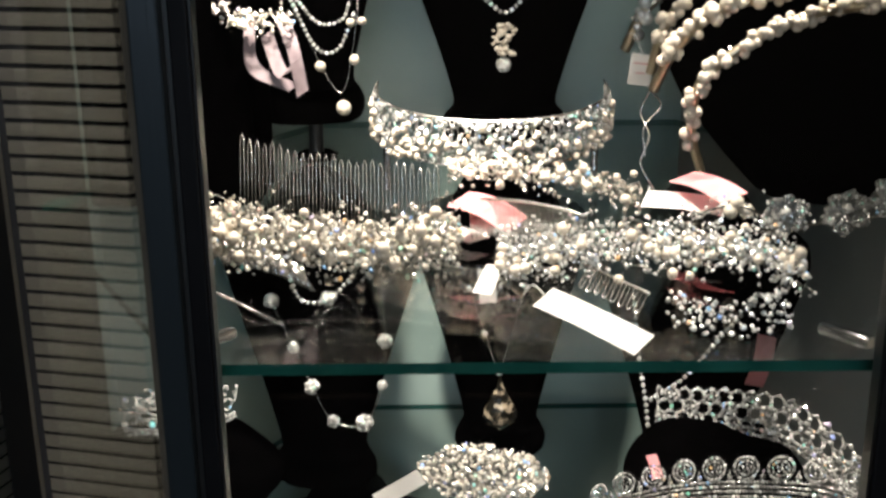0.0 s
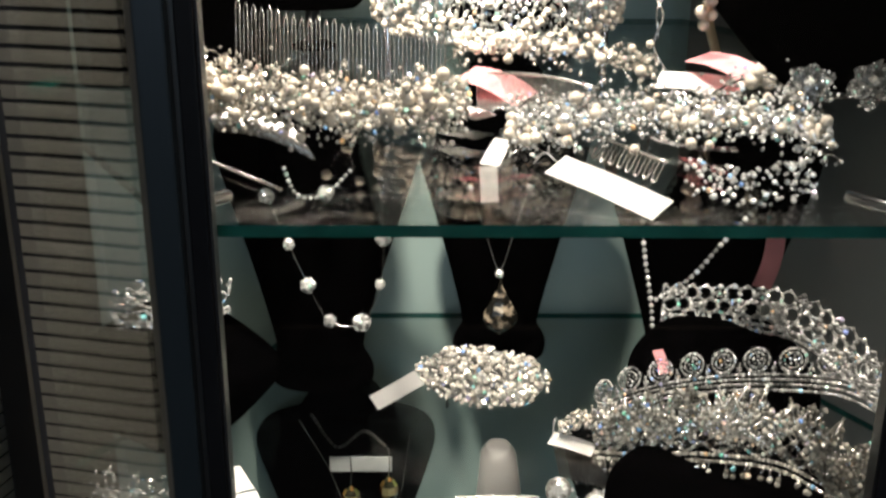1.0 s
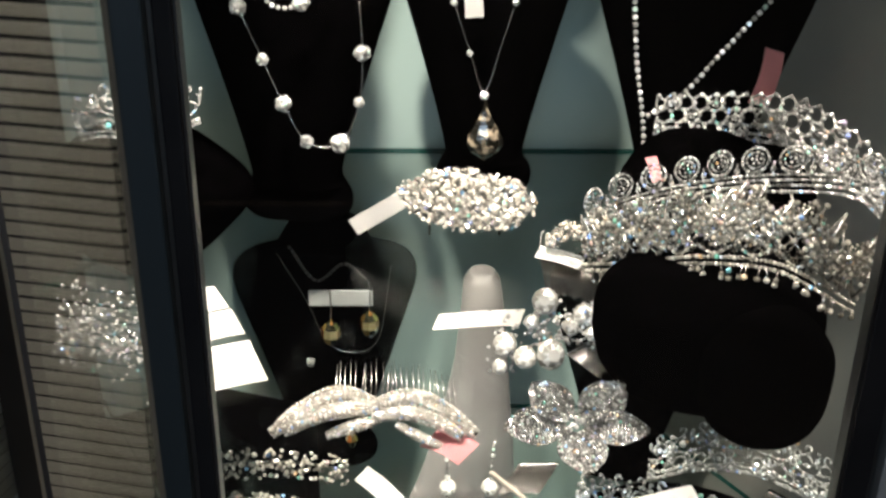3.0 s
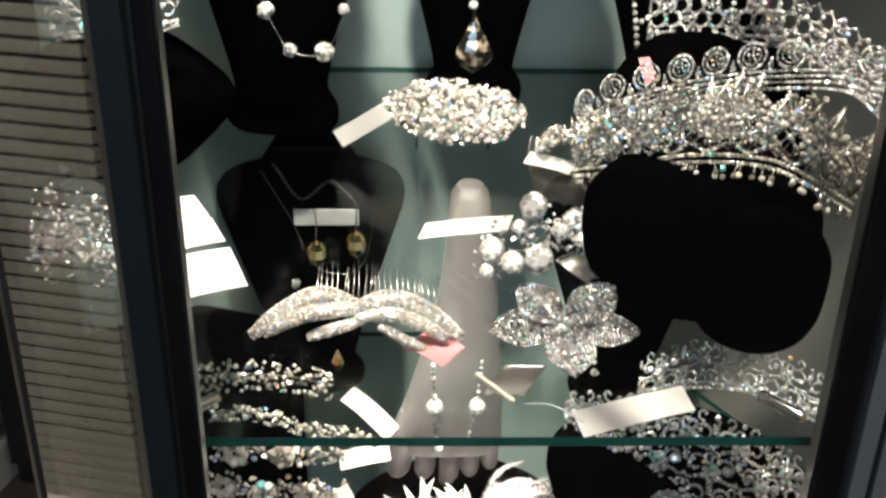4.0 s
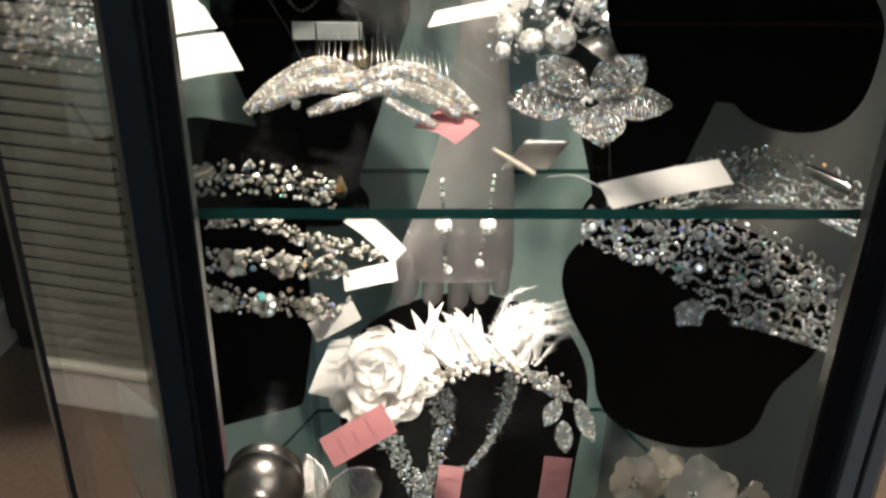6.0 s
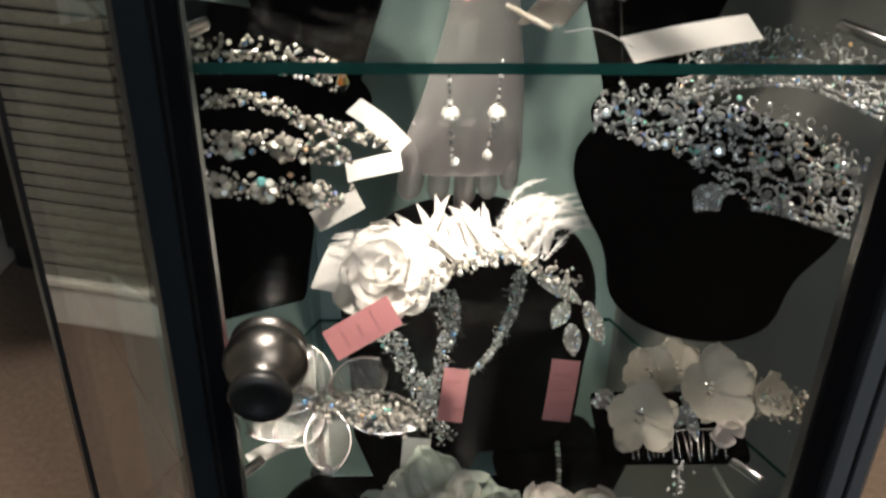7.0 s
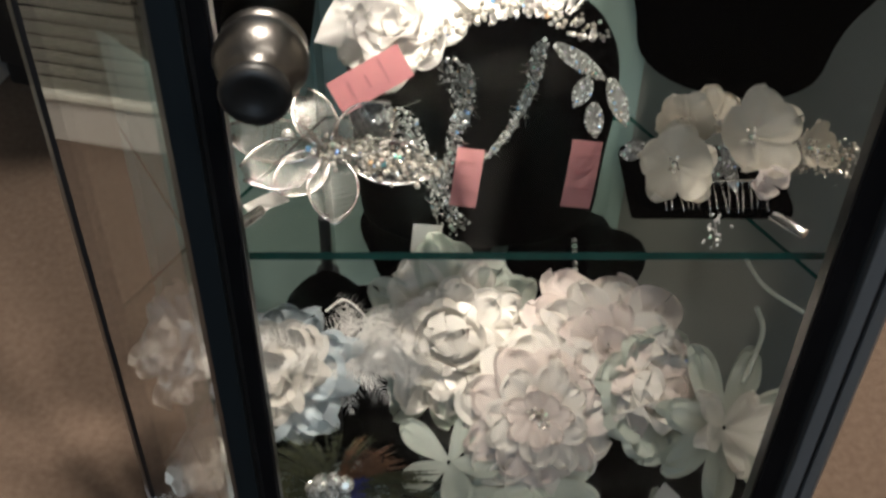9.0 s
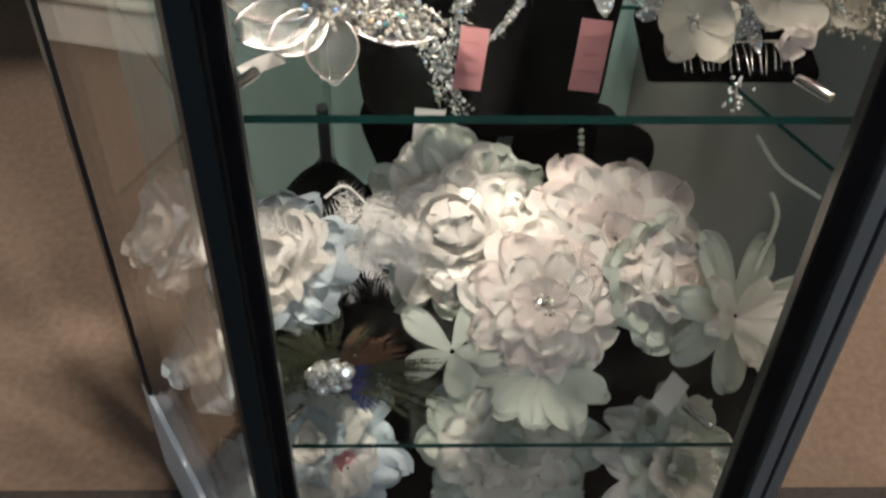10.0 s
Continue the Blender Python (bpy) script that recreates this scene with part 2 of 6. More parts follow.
for a, b in zip(rows, rows[1:]):
    bm.faces.new((a[0], b[0], b[1], a[1]))
bmesh.ops.solidify(bm, geom=bm.faces[:], thickness=0.0006)
slat = part("slat", bm, BLIND, blind, smooth=True)
slat.location = (RX0 + 0.024, 0, -0.068)
for i in range(1, 73):
    s = new("slat", slat.data)
    s.parent, s.location = blind, (RX0 + 0.024, 0, -0.068 + 0.027 * i)

# Fixtures added out of view for the two ceiling fills.
for at in ((0.6, -0.7), (1.2, 1.9)):
    lampob = thing("ceiling_light", "shallow white ceiling light with an opal diffuser, added out of view", "ceiling light", "ceiling lights")
    part("housing", box(at[0] - 0.6, at[0] + 0.6, at[1] - 0.16, at[1] + 0.16, RZ - 0.012, RZ), CEILING_PAINT, lampob)
    part("diffuser", box(at[0] - 0.57, at[0] + 0.57, at[1] - 0.13, at[1] + 0.13, RZ - 0.016, RZ - 0.0121), TUBE, lampob)

# ---- the display case ----
case = tagged(new("display_case"), "six-sided glass display case with black and grey metal posts", "display case", kind="structure")
H = hexagon(RAD)
part("plinth", prism(hexagon(RAD + 0.004), FLOOR, BASE, 0.004), WHITE_BASE, case, "white lacquered plinth")
part("deck", prism(hexagon(RAD - 0.02), BASE + 0.0005, BASE + 0.006), VELVET, case, "black cloth on the floor of the case")
part("top_panel", prism(hexagon(RAD + 0.006), TOP, TOP + 0.09, 0.004), BLACK_METAL, case)


def offset(p, q, d):
    """A point d along from p towards q."""
    return p + (q - p).normalized() * d


def corner_post(i, narrow):
    p, a, b = H[i], H[i - 1], H[(i + 1) % 6]
    out = (p - Vector((CX, CY))).normalized()
    w = 0.012 if narrow else 0.024
    # a blunt corner profile that follows both neighbouring panes
    ring = [offset(p, a, 0.006) + out * 0.001, p + out * 0.003, offset(p, b, w) + out * 0.003,
            offset(p, b, w) - out * 0.022, p - out * 0.020, offset(p, a, 0.006) - out * 0.012]
    return [(v.x, v.y) for v in ring]


# panes: glass in front and at both front flanks, laminate behind
def slab(p, q, inset, thick, z0, z1):
    d = (q - p).normalized()
    nrm = Vector((d.y, -d.x))
    a, b = p + d * inset, q - d * inset
    return prism([tuple(a), tuple(b), tuple(b - nrm * thick), tuple(a - nrm * thick)], z0, z1)


for i, name in ((0, "front_pane"), (5, "flank_pane"), (1, "flank_pane")):
    part(name, slab(H[i], H[(i + 1) % 6], 0.012, 0.005, BASE + 0.002, TOP), GLASS, case).visible_shadow = False
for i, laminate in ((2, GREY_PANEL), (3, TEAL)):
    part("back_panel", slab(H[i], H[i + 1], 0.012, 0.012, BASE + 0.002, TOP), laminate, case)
# the panel behind the flank stops short of the corner; clear glass fills the rest
part("back_panel", slab(H[4], H[4].lerp(H[5], 0.83), 0.012, 0.012, BASE + 0.002, TOP), TEAL, case)
part("flank_pane", slab(H[4].lerp(H[5], 0.795), H[5], 0.012, 0.005, BASE + 0.002, TOP), GLASS, case).visible_shadow = False

# front posts: a grey outer profile and the black stile of the door beside it
def post_plan(vx, sgn, pts):
    """Plan points: u runs inwards along the front, v into the case."""
    pts = [(vx - sgn * u, H[0].y + v) for u, v in pts]
    return pts if sgn < 0 else pts[::-1]


for sgn, vx, u1, u2, metal in ((-1, H[0].x, 0.0185, 0.0305, POST_DAYLIT), (1, H[1].x, 0.0225, 0.0400, GREY_METAL)):
    z0, z1 = BASE + 0.001, TOP - 0.001
    part("stile", prism(post_plan(vx, sgn, [(u1 + 0.0012, 0.0), (u2 - 0.002, -0.001), (u2 - 0.002, 0.011), (u1 + 0.0012, 0.011)]), z0, z1, 0.0012), STILE_BLACK, case, "black inner stile of the post")
    part("edge_strip", prism(post_plan(vx, sgn, [(u2 - 0.0018, 0.001), (u2 - 0.0006, 0.001), (u2 - 0.0006, 0.011), (u2 - 0.0018, 0.011)]), z0, z1, 0.0003), BLACK_METAL, case, "thin glossy strip along the stile")
    part("gasket", prism(post_plan(vx, sgn, [(u1 - 0.0012, 0.002), (u1 + 0.001, 0.002), (u1 + 0.001, 0.010), (u1 - 0.0012, 0.010)]), z0, z1), RUBBER, case)
    if sgn < 0:
        part("post", prism(post_plan(vx, sgn, [(u1 - 0.0014, -0.005), (u1 - 0.0014, 0.010), (-0.001, 0.020), (-0.004, 0.016), (-0.001, 0.003), (0.004, -0.005)]), z0, z1, 0.001), metal, case, "metal outer post, coloured blue-grey as daylight falls on it")
    else:
        part("post", prism(post_plan(vx, sgn, [(u1 - 0.0014, -0.005), (u1 - 0.0014, 0.010), (0.0125, 0.012), (0.0125, -0.006)]), z0, z1, 0.001), metal, case, "grey metal outer post")
        part("groove", prism(post_plan(vx, sgn, [(0.0123, -0.003), (0.0123, 0.010), (0.0097, 0.010), (0.0097, -0.003)]), z0, z1), RUBBER, case, "dark groove in the post")
        part("post", prism(post_plan(vx, sgn, [(0.0095, -0.006), (0.0095, 0.012), (-0.004, 0.020), (-0.008, 0.014), (-0.003, 0.001), (0.002, -0.005)]), z0, z1, 0.001), metal, case, "grey metal outer post")
for i in (2, 5):
    part("post", prism(corner_post(i, False), BASE + 0.001, TOP - 0.001, 0.0015), BLACK_METAL, case)
for i in (3, 4):
    part("post", prism(corner_post(i, True), BASE + 0.001, TOP - 0.001, 0.0015), TEAL, case)


def shelf(z, fy, label, glass):
    r = RAD - 0.022
    pts = hexagon(r)
    for k in (0, 1):
        pts[k].y = fy
        pts[k].x = CX + (-1 if k == 0 else 1) * (r - (fy - CY + r * math.cos(radians(30))) * 0.0) * 0.5
    # the flanks keep their slant when the front edge lies further back
    for k, sg in ((0, -1), (1, 1)):
        pts[k].x = CX + sg * (r - (CY - fy) / math.tan(radians(60)))
    bm = prism([tuple(p) for p in pts], z - 0.006, z)
    for f in bm.faces:
        f.material_index = 0 if abs(f.normal.z) > 0.5 else 1
    s = tagged(link("glass_shelf", bm, [glass, GLASS_EDGE]), label, "glass shelf", "shelves of the case", "structure")
    s.visible_shadow = False
    for sg in (-1, 1):
        p0 = Vector((CX + (0.150 if sg > 0 else -0.172), fy + 0.022, z + 0.004))
        hp = lathe([(0.0032, -0.014), (0.0036, -0.012), (0.0036, 0.012), (0.0032, 0.014)], Matrix.Translation(p0) @ pose(0, 0, 0, 90, 0, 40 * sg), 12)
        part("shelf_clip", hp, CHROME, s, "chrome shelf pin", True)
    return s


# Reflection strength is set shelf by shelf, weakest on the third.
for z, fy, glass in ((SHELF_A, 0.512, TOP_SHELF_GLASS), (SHELF_B, 0.520, SHELF_GLASS), (SHELF_C, 0.535, LOW_REFLECTION_GLASS), (SHELF_D, 0.545, SHELF_GLASS)):
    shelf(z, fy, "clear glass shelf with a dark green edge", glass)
# halogen downlights under the top of the case
for x, y in ((0.245, 0.80), (0.02, 0.80), (-0.12, 0.62), (-0.02, 0.62)):
    dl = thing("halogen_downlight", "small round halogen downlight, switched on", "downlight", "downlights of the case")
    part("rim", lathe([(0.026, 0), (0.030, -0.004), (0.030, -0.001), (0.026, 0.0)], pose(x, y, TOP - 0.001)), CHROME, dl, "", True)
# door knob on the front pane
knob = thing("door_knob", "turned pewter door knob with a black end on the glass door", "door knob")
kb = pose(-0.085, H[0].y - 0.001, 0.778, 90, 0, 0)
part("body", lathe([(0.0, 0), (0.0165, 0.0), (0.0195, 0.002), (0.0195, 0.006), (0.0180, 0.0075), (0.0205, 0.010), (0.0212, 0.016), (0.0195, 0.022), (0.0155, 0.027), (0.0120, 0.030), (0.0120, 0.033)], kb), PEWTER, knob, "", True)
part("end_cap", lathe([(0.0, 0.0331), (0.0120, 0.0331), (0.0150, 0.036), (0.0156, 0.040), (0.0135, 0.0425), (0.0085, 0.0425), (0.006, 0.0405), (0.0, 0.0405)], kb), RUBBER, knob, "black end cap", True)

# ---- finer materials ----
PEARL = mottle(material("cream_pearl", (0.52, 0.455, 0.37), 0.2, Coat_Weight=0.6, Coat_Roughness=0.08), (0.57, 0.505, 0.42), 160)
SILVER = mottle(material("rhodium_wire", (0.66, 0.64, 0.61), 0.27, 1.0), (0.52, 0.50, 0.47), 120)
GOLD = mottle(material("pale_gold_wire", (0.62, 0.53, 0.38), 0.3, 1.0), (0.5, 0.42, 0.3), 120)
DARK_WIRE = mottle(material("tarnished_wire", (0.22, 0.2, 0.18), 0.4, 1.0), (0.12, 0.11, 0.1), 90)


def crystal_material(name, low, high, coat=0.9, painted_fire=True):
    """Cut stones with foiled backs: bright facets whose tone differs from stone to stone."""
    m = material(name, low, 0.1, 0.5, Coat_Weight=coat, Coat_Roughness=0.03, IOR=1.7)
    n, ln = m.node_tree.nodes, m.node_tree.links
    b = n["Principled BSDF"]
    geo, ramp = n.new("ShaderNodeNewGeometry"), n.new("ShaderNodeValToRGB")
    ramp.color_ramp.elements[0].color, ramp.color_ramp.elements[1].color = (*low, 1), (*high, 1)
    if painted_fire:
        # coloured glints painted in: a few stones are green, blue or orange
        top = ramp.color_ramp.elements[1]
        top.position = 0.93
        for at, c in ((0.945, (0.25, 0.75, 0.55)), (0.96, (0.25, 0.42, 0.95)), (0.975, (0.95, 0.55, 0.22)), (0.99, high)):
            e = ramp.color_ramp.elements.new(at)
            e.color = (*c, 1)
    ln.new(geo.outputs["Random Per Island"], ramp.inputs[0])
    ln.new(ramp.outputs[0], b.inputs["Base Color"])
    rr = n.new("ShaderNodeMapRange")
    rr.inputs["To Min"].default_value, rr.inputs["To Max"].default_value = 0.06, 0.32
    ln.new(geo.outputs["Random Per Island"], rr.inputs["Value"])
    ln.new(rr.outputs[0], b.inputs["Roughness"])
    return m


CRYSTAL = crystal_material("clear_rhinestone", (0.36, 0.36, 0.345), (0.90, 0.89, 0.86))
# Darker copies of the rhinestones: weaker light on the tiaras, put into the colour.
DIM_CRYSTAL = crystal_material("dim_rhinestone", (0.13, 0.13, 0.125), (0.74, 0.73, 0.70))
DIM_WARM = crystal_material("dim_warm_rhinestone", (0.17, 0.155, 0.13), (0.76, 0.72, 0.63))
CRYSTAL_WARM = crystal_material("warm_rhinestone", (0.40, 0.365, 0.315), (0.88, 0.83, 0.74))
AURORA = crystal_material("aurora_crystal", (0.04, 0.035, 0.02), (0.42, 0.36, 0.20), painted_fire=False)
for at, c in ((0.25, (0.10, 0.10, 0.04)), (0.40, (0.50, 0.17, 0.05)), (0.52, (0.16, 0.30, 0.10)), (0.64, (0.45, 0.24, 0.07)), (0.74, (0.14, 0.20, 0.40)), (0.84, (0.35, 0.30, 0.12))):
    AURORA.node_tree.nodes["Color Ramp"].color_ramp.elements.new(at).color = (*c, 1)
CARD = mottle(material("white_card", (0.80, 0.78, 0.75), 0.6), (0.74, 0.72, 0.69), 40, 400, 0.05)
PINK_CARD = mottle(material("pink_card", (0.78, 0.36, 0.37), 0.65), (0.70, 0.31, 0.33), 40, 400, 0.05)
INK = mottle(material("faded_ink", (0.58, 0.25, 0.265), 0.7), (0.64, 0.29, 0.305), 200)
THREAD = mottle(material("clear_thread", (0.6, 0.6, 0.58), 0.3), (0.5, 0.5, 0.48), 100)


def petal_material(name, colour, other, through):
    m = mottle(material(name, colour, 0.55, Sheen_Weight=0.15, Subsurface_Weight=0.0), other, 70, 380, 0.25)
    n, ln = m.node_tree.nodes, m.node_tree.links
    tl, mx = n.new("ShaderNodeBsdfTranslucent"), n.new("ShaderNodeMixShader")
    tl.inputs[0].default_value = (*colour, 1)
    mx.inputs[0].default_value = through
    ln.new(n["Principled BSDF"].outputs[0], mx.inputs[1])
    ln.new(tl.outputs[0], mx.inputs[2])
    ln.new(mx.outputs[0], n["Material Output"].inputs[0])
    return m


CREAM_PETAL = petal_material("cream_silk_petal", (0.94, 0.92, 0.89), (0.96, 0.94, 0.92), 0.70)
IVORY_PETAL = petal_material("ivory_stiff_petal", (0.72, 0.68, 0.60), (0.78, 0.74, 0.67), 0.35)
BLUSH_PETAL = petal_material("blush_silk_petal", (0.95, 0.90, 0.875), (0.93, 0.875, 0.85), 0.70)
GREEN_PETAL = petal_material("pale_green_organza", (0.74, 0.77, 0.72), (0.68, 0.72, 0.67), 0.52)
FEATHER = petal_material("white_feather", (0.90, 0.88, 0.86), (0.86, 0.84, 0.81), 0.42)
GREY_LACE = petal_material("blue_white_lace", (0.62, 0.69, 0.73), (0.7, 0.75, 0.78), 0.3)
PEACOCK = petal_material("olive_peacock_barb", (0.040, 0.045, 0.010), (0.014, 0.022, 0.008), 0.1)
PEACOCK_RUST = petal_material("rust_peacock_barb", (0.13, 0.055, 0.02), (0.07, 0.03, 0.015), 0.1)
PEACOCK_BLUE = petal_material("blue_peacock_eye", (0.01, 0.02, 0.16), (0.01, 0.01, 0.07), 0.05)
RIBBON = mottle(material("mauve_ribbon", (0.16, 0.12, 0.13), 0.4), (0.24, 0.19, 0.2), 120)
FROSTED = petal_material("frosted_white_plastic", (0.34, 0.312, 0.30), (0.39, 0.36, 0.345), 0.3)
fr_nodes = FROSTED.node_tree
see, fr_mix, fr_out = fr_nodes.nodes.new("ShaderNodeBsdfTransparent"), fr_nodes.nodes.new("ShaderNodeMixShader"), fr_nodes.nodes["Material Output"]
fr_mix.inputs[0].default_value = 0.45
fr_nodes.links.new(fr_out.inputs[0].links[0].from_socket, fr_mix.inputs[1])
fr_nodes.links.new(see.outputs[0], fr_mix.inputs[2])
fr_nodes.links.new(fr_mix.outputs[0], fr_out.inputs[0])
SEQUIN = mottle(material("black_sequin_cloth", (0.0005, 0.0004, 0.0004), 0.7, 0.0, Specular_IOR_Level=0.015), (0.0020, 0.0013, 0.0013), 160, 900, 0.3, rough=(0.45, 0.8))

rng = random.Random(7)


class Heap:
    """Collects many small bodies into one mesh."""

    def __init__(self):
        self.v, self.f, self.n = [], [], 0

    def add(self, verts, faces):
        self.v.append(verts)
        self.f.extend([tuple(i + self.n for i in f) for f in faces])
        self.n += len(verts)

    def make(self, name, mat, parent, label="", smooth=False):
        me = bpy.data.meshes.new(name)
        me.from_pydata(np.concatenate(self.v).tolist() if self.v else [], [], self.f)
        me.materials.append(mat)
        if smooth:
            me.polygons.foreach_set("use_smooth", [True] * len(me.polygons))
        ob = new(name, me)
        ob.parent = parent
        return tagged(ob, label)


def ring(r, z, k, turn=0.0):
    return [(r * math.cos(2 * math.pi * i / k + turn), r * math.sin(2 * math.pi * i / k + turn), z) for i in range(k)]


GEM_V = np.array(ring(0.56, 0.46, 6) + ring(1, 0, 6, 0.52) + [(0, 0, -0.6)])
GEM_F = [tuple(range(6))] + [(i, 6 + i, (i + 1) % 6) for i in range(6)] + [(6 + i, 6 + (i + 1) % 6, (i + 1) % 6) for i in range(6)] + [(6 + (i + 1) % 6, 6 + i, 12) for i in range(6)]
BALL_V = np.array([(0, 0, 1)] + [p for k in range(1, 6) for p in ring(math.sin(math.pi * k / 6), math.cos(math.pi * k / 6), 9)] + [(0, 0, -1)])
BALL_F = [(0, 1 + i, 1 + (i + 1) % 9) for i in range(9)] + [(1 + 9 * k + i, 10 + 9 * k + i, 10 + 9 * k + (i + 1) % 9, 1 + 9 * k + (i + 1) % 9) for k in range(4) for i in range(9)] + [(46, 37 + (i + 1) % 9, 37 + i) for i in range(9)]
FACE_OUT = Vector((0, -0.8, 0.6))


def gem(heap, p, r, up=None, wild=0.5):
    up = (Vector(up) if up is not None else FACE_OUT).normalized()
    up = (up + Vector((rng.uniform(-1, 1), rng.uniform(-1, 1), rng.uniform(-1, 1))) * wild).normalized()
    q = up.to_track_quat("Z", "Y").to_matrix() @ Matrix.Rotation(rng.uniform(0, 6.3), 3, "Z")
    heap.add(GEM_V * (r * 0.8) @ np.array(q).T + np.array(p), GEM_F)


def ball(heap, p, r):
    heap.add(BALL_V * r + np.array(p), BALL_F)


def tube(heap, pts, r, sides=5, taper=1.0):
    pts = [Vector(p) for p in pts]
    rows, ref = [], None
    for i, p in enumerate(pts):
        d = (pts[min(i + 1, len(pts) - 1)] - pts[max(i - 1, 0)]).normalized()
        if ref is None:
            ref = d.orthogonal().normalized()
        ref = (ref - d * ref.dot(d)).normalized()
        side = d.cross(ref)
        rr = r * (1 + (taper - 1) * i / max(1, len(pts) - 1))
        rows += [tuple(p + rr * (math.cos(a) * ref + math.sin(a) * side)) for a in (2 * math.pi * k / sides for k in range(sides))]
    k, n = sides, len(pts)
    faces = [(i * k + j, i * k + (j + 1) % k, (i + 1) * k + (j + 1) % k, (i + 1) * k + j) for i in range(n - 1) for j in range(k)]
    faces += [tuple(range(k))[::-1], tuple(range((n - 1) * k, n * k))]
    heap.add(np.array(rows), faces)


def curve(points, steps=12):
    """A smooth line through a few points."""
    p = [Vector(q) for q in points]
    p = [p[0] * 2 - p[1]] + p + [p[-1] * 2 - p[-2]]
    out = []
    for a, b, c, d in zip(p, p[1:], p[2:], p[3:]):
        for i in range(steps):
            t = i / steps
            out.append(0.5 * (2 * b + (c - a) * t + (2 * a - 5 * b + 4 * c - d) * t * t + (3 * b - a - 3 * c + d) * t ** 3))
    return out + [p[-2]]


def along(line, step):
    """Evenly spaced places along a line."""
    out, left = [line[0]], step
    for a, b in zip(line, line[1:]):
        d = (b - a).length
        while d >= left:
            a = a + (b - a) * (left / d)
            out.append(a)
            d, left = (b - a).length, step
        left -= d
    return out


PEARL_MESH = bpy.data.meshes.new("pearl")
bm = bmesh.new()
bmesh.ops.create_uvsphere(bm, u_segments=14, v_segments=9, radius=1.0)
bm.to_mesh(PEARL_MESH)
bm.free()
PEARL_MESH.polygons.foreach_set("use_smooth", [True] * len(PEARL_MESH.polygons))
PEARL_MESH.materials.append(PEARL)


def pearl(p, r, parent):
    ob = new("pearl", PEARL_MESH)
    ob.parent = parent
    ob.matrix_basis = Matrix.Translation(p) @ Matrix.Diagonal((r, r, r * rng.uniform(0.92, 1.1), 1))
    return ob


BIG_GEM = bpy.data.meshes.new("crystal")
big = Heap()
k = 10
verts = np.array(ring(0.40, 0.50, k) + ring(0.80, 0.30, k, 0.31) + ring(1, 0, k) + [(0, 0, -0.62)])
faces = [tuple(range(k))]
for a in (0, k):
    faces += [(a + i, a + k + i, a + (i + 1) % k) for i in range(k)] + [(a + k + i, a + k + (i + 1) % k, a + (i + 1) % k) for i in range(k)]
faces += [(2 * k + (i + 1) % k, 2 * k + i, 3 * k) for i in range(k)]
# each facet stands alone, its glint painted as a tone of its own
BIG_GEM.from_pydata([verts[i].tolist() for f in faces for i in f], [], [tuple(range(n, n + len(f))) for n, f in zip(itertools.accumulate([0] + [len(f) for f in faces]), faces)])
# Facet tones stand in for the reflections of clear cut glass.
CUT_STONE = crystal_material("large_cut_stone", (0.34, 0.325, 0.29), (0.97, 0.96, 0.92))
CUT_STONE.node_tree.nodes["Color Ramp"].color_ramp.elements[0].position = 0.22
CUT_STONE.node_tree.nodes["Principled BSDF"].inputs["Metallic"].default_value = 0.35
BIG_GEM.materials.append(CUT_STONE)


def crystal(p, r, parent, up=None, wild=0.4, name="crystal"):
    up = ((Vector(up) if up is not None else FACE_OUT) + Vector((rng.uniform(-1, 1), rng.uniform(-1, 1), rng.uniform(-1, 1))) * wild).normalized()
    ob = new(name, BIG_GEM)
    ob.parent = parent
    ob.matrix_basis = Matrix.Translation(p) @ up.to_track_quat("Z", "Y").to_matrix().to_4x4() @ Matrix.Diagonal((r, r, r, 1))
    return ob


# ---- price tags ----
def tag(a, b, width, mat, label, string=None, normal=(0, -0.35, 0.94), bend=0.004, lines=0, side=1):
    """A small card from a to b, gently bent, with a thread and rows of faded writing."""
    a, b = Vector(a), Vector(b)
    n = Vector(normal).normalized()
    d = (b - a)
    w = n.cross(d).normalized() * width * 0.5
    n = d.cross(w).normalized()
    if n.z < 0:
        n = -n
    root = thing("price_tag", label, "price tag", "price tags")
    bm = bmesh.new()
    rows = []
    for i in range(9):
        t = i / 8
        c = a + d * t + n * (bend * math.sin(math.pi * t))
        rows.append([bm.verts.new(c + w * k) for k in (-1, 1)])
    for r0, r1 in zip(rows, rows[1:]):
        bm.faces.new((r0[0], r0[1], r1[1], r1[0]))
    bmesh.ops.solidify(bm, geom=bm.faces[:], thickness=0.0005)
    part("card", bm, mat, root, smooth=False)
    for i in range(lines):
        t0 = (i + 1) / (lines + 1.3)
        bm = bmesh.new()
        ts, reach = (t0 - 0.02, t0 + 0.02), 0.72 - 0.25 * (i % 2)
        vs = []
        for t in ts:
            c = a + d * t + n * (bend * math.sin(math.pi * t) + 0.0006)
            vs.append([bm.verts.new(c + w * k) for k in (-reach, reach * (0.7 + 0.3 * (i % 3) / 2))])
        bm.faces.new((vs[0][0], vs[0][1], vs[1][1], vs[1][0]))
        bmesh.ops.solidify(bm, geom=bm.faces[:], thickness=0.0001)
        part("writing", bm, INK, root)
    if string is not None:
        h = Heap()
        s = Vector(string)
        tube(h, curve([a + d * 0.05 + n * 0.001, (a + s) / 2 + Vector((0, 0, 0.006)), s]), 0.0004, 4)
        h.make("thread", THREAD, root, "", True)
    return root


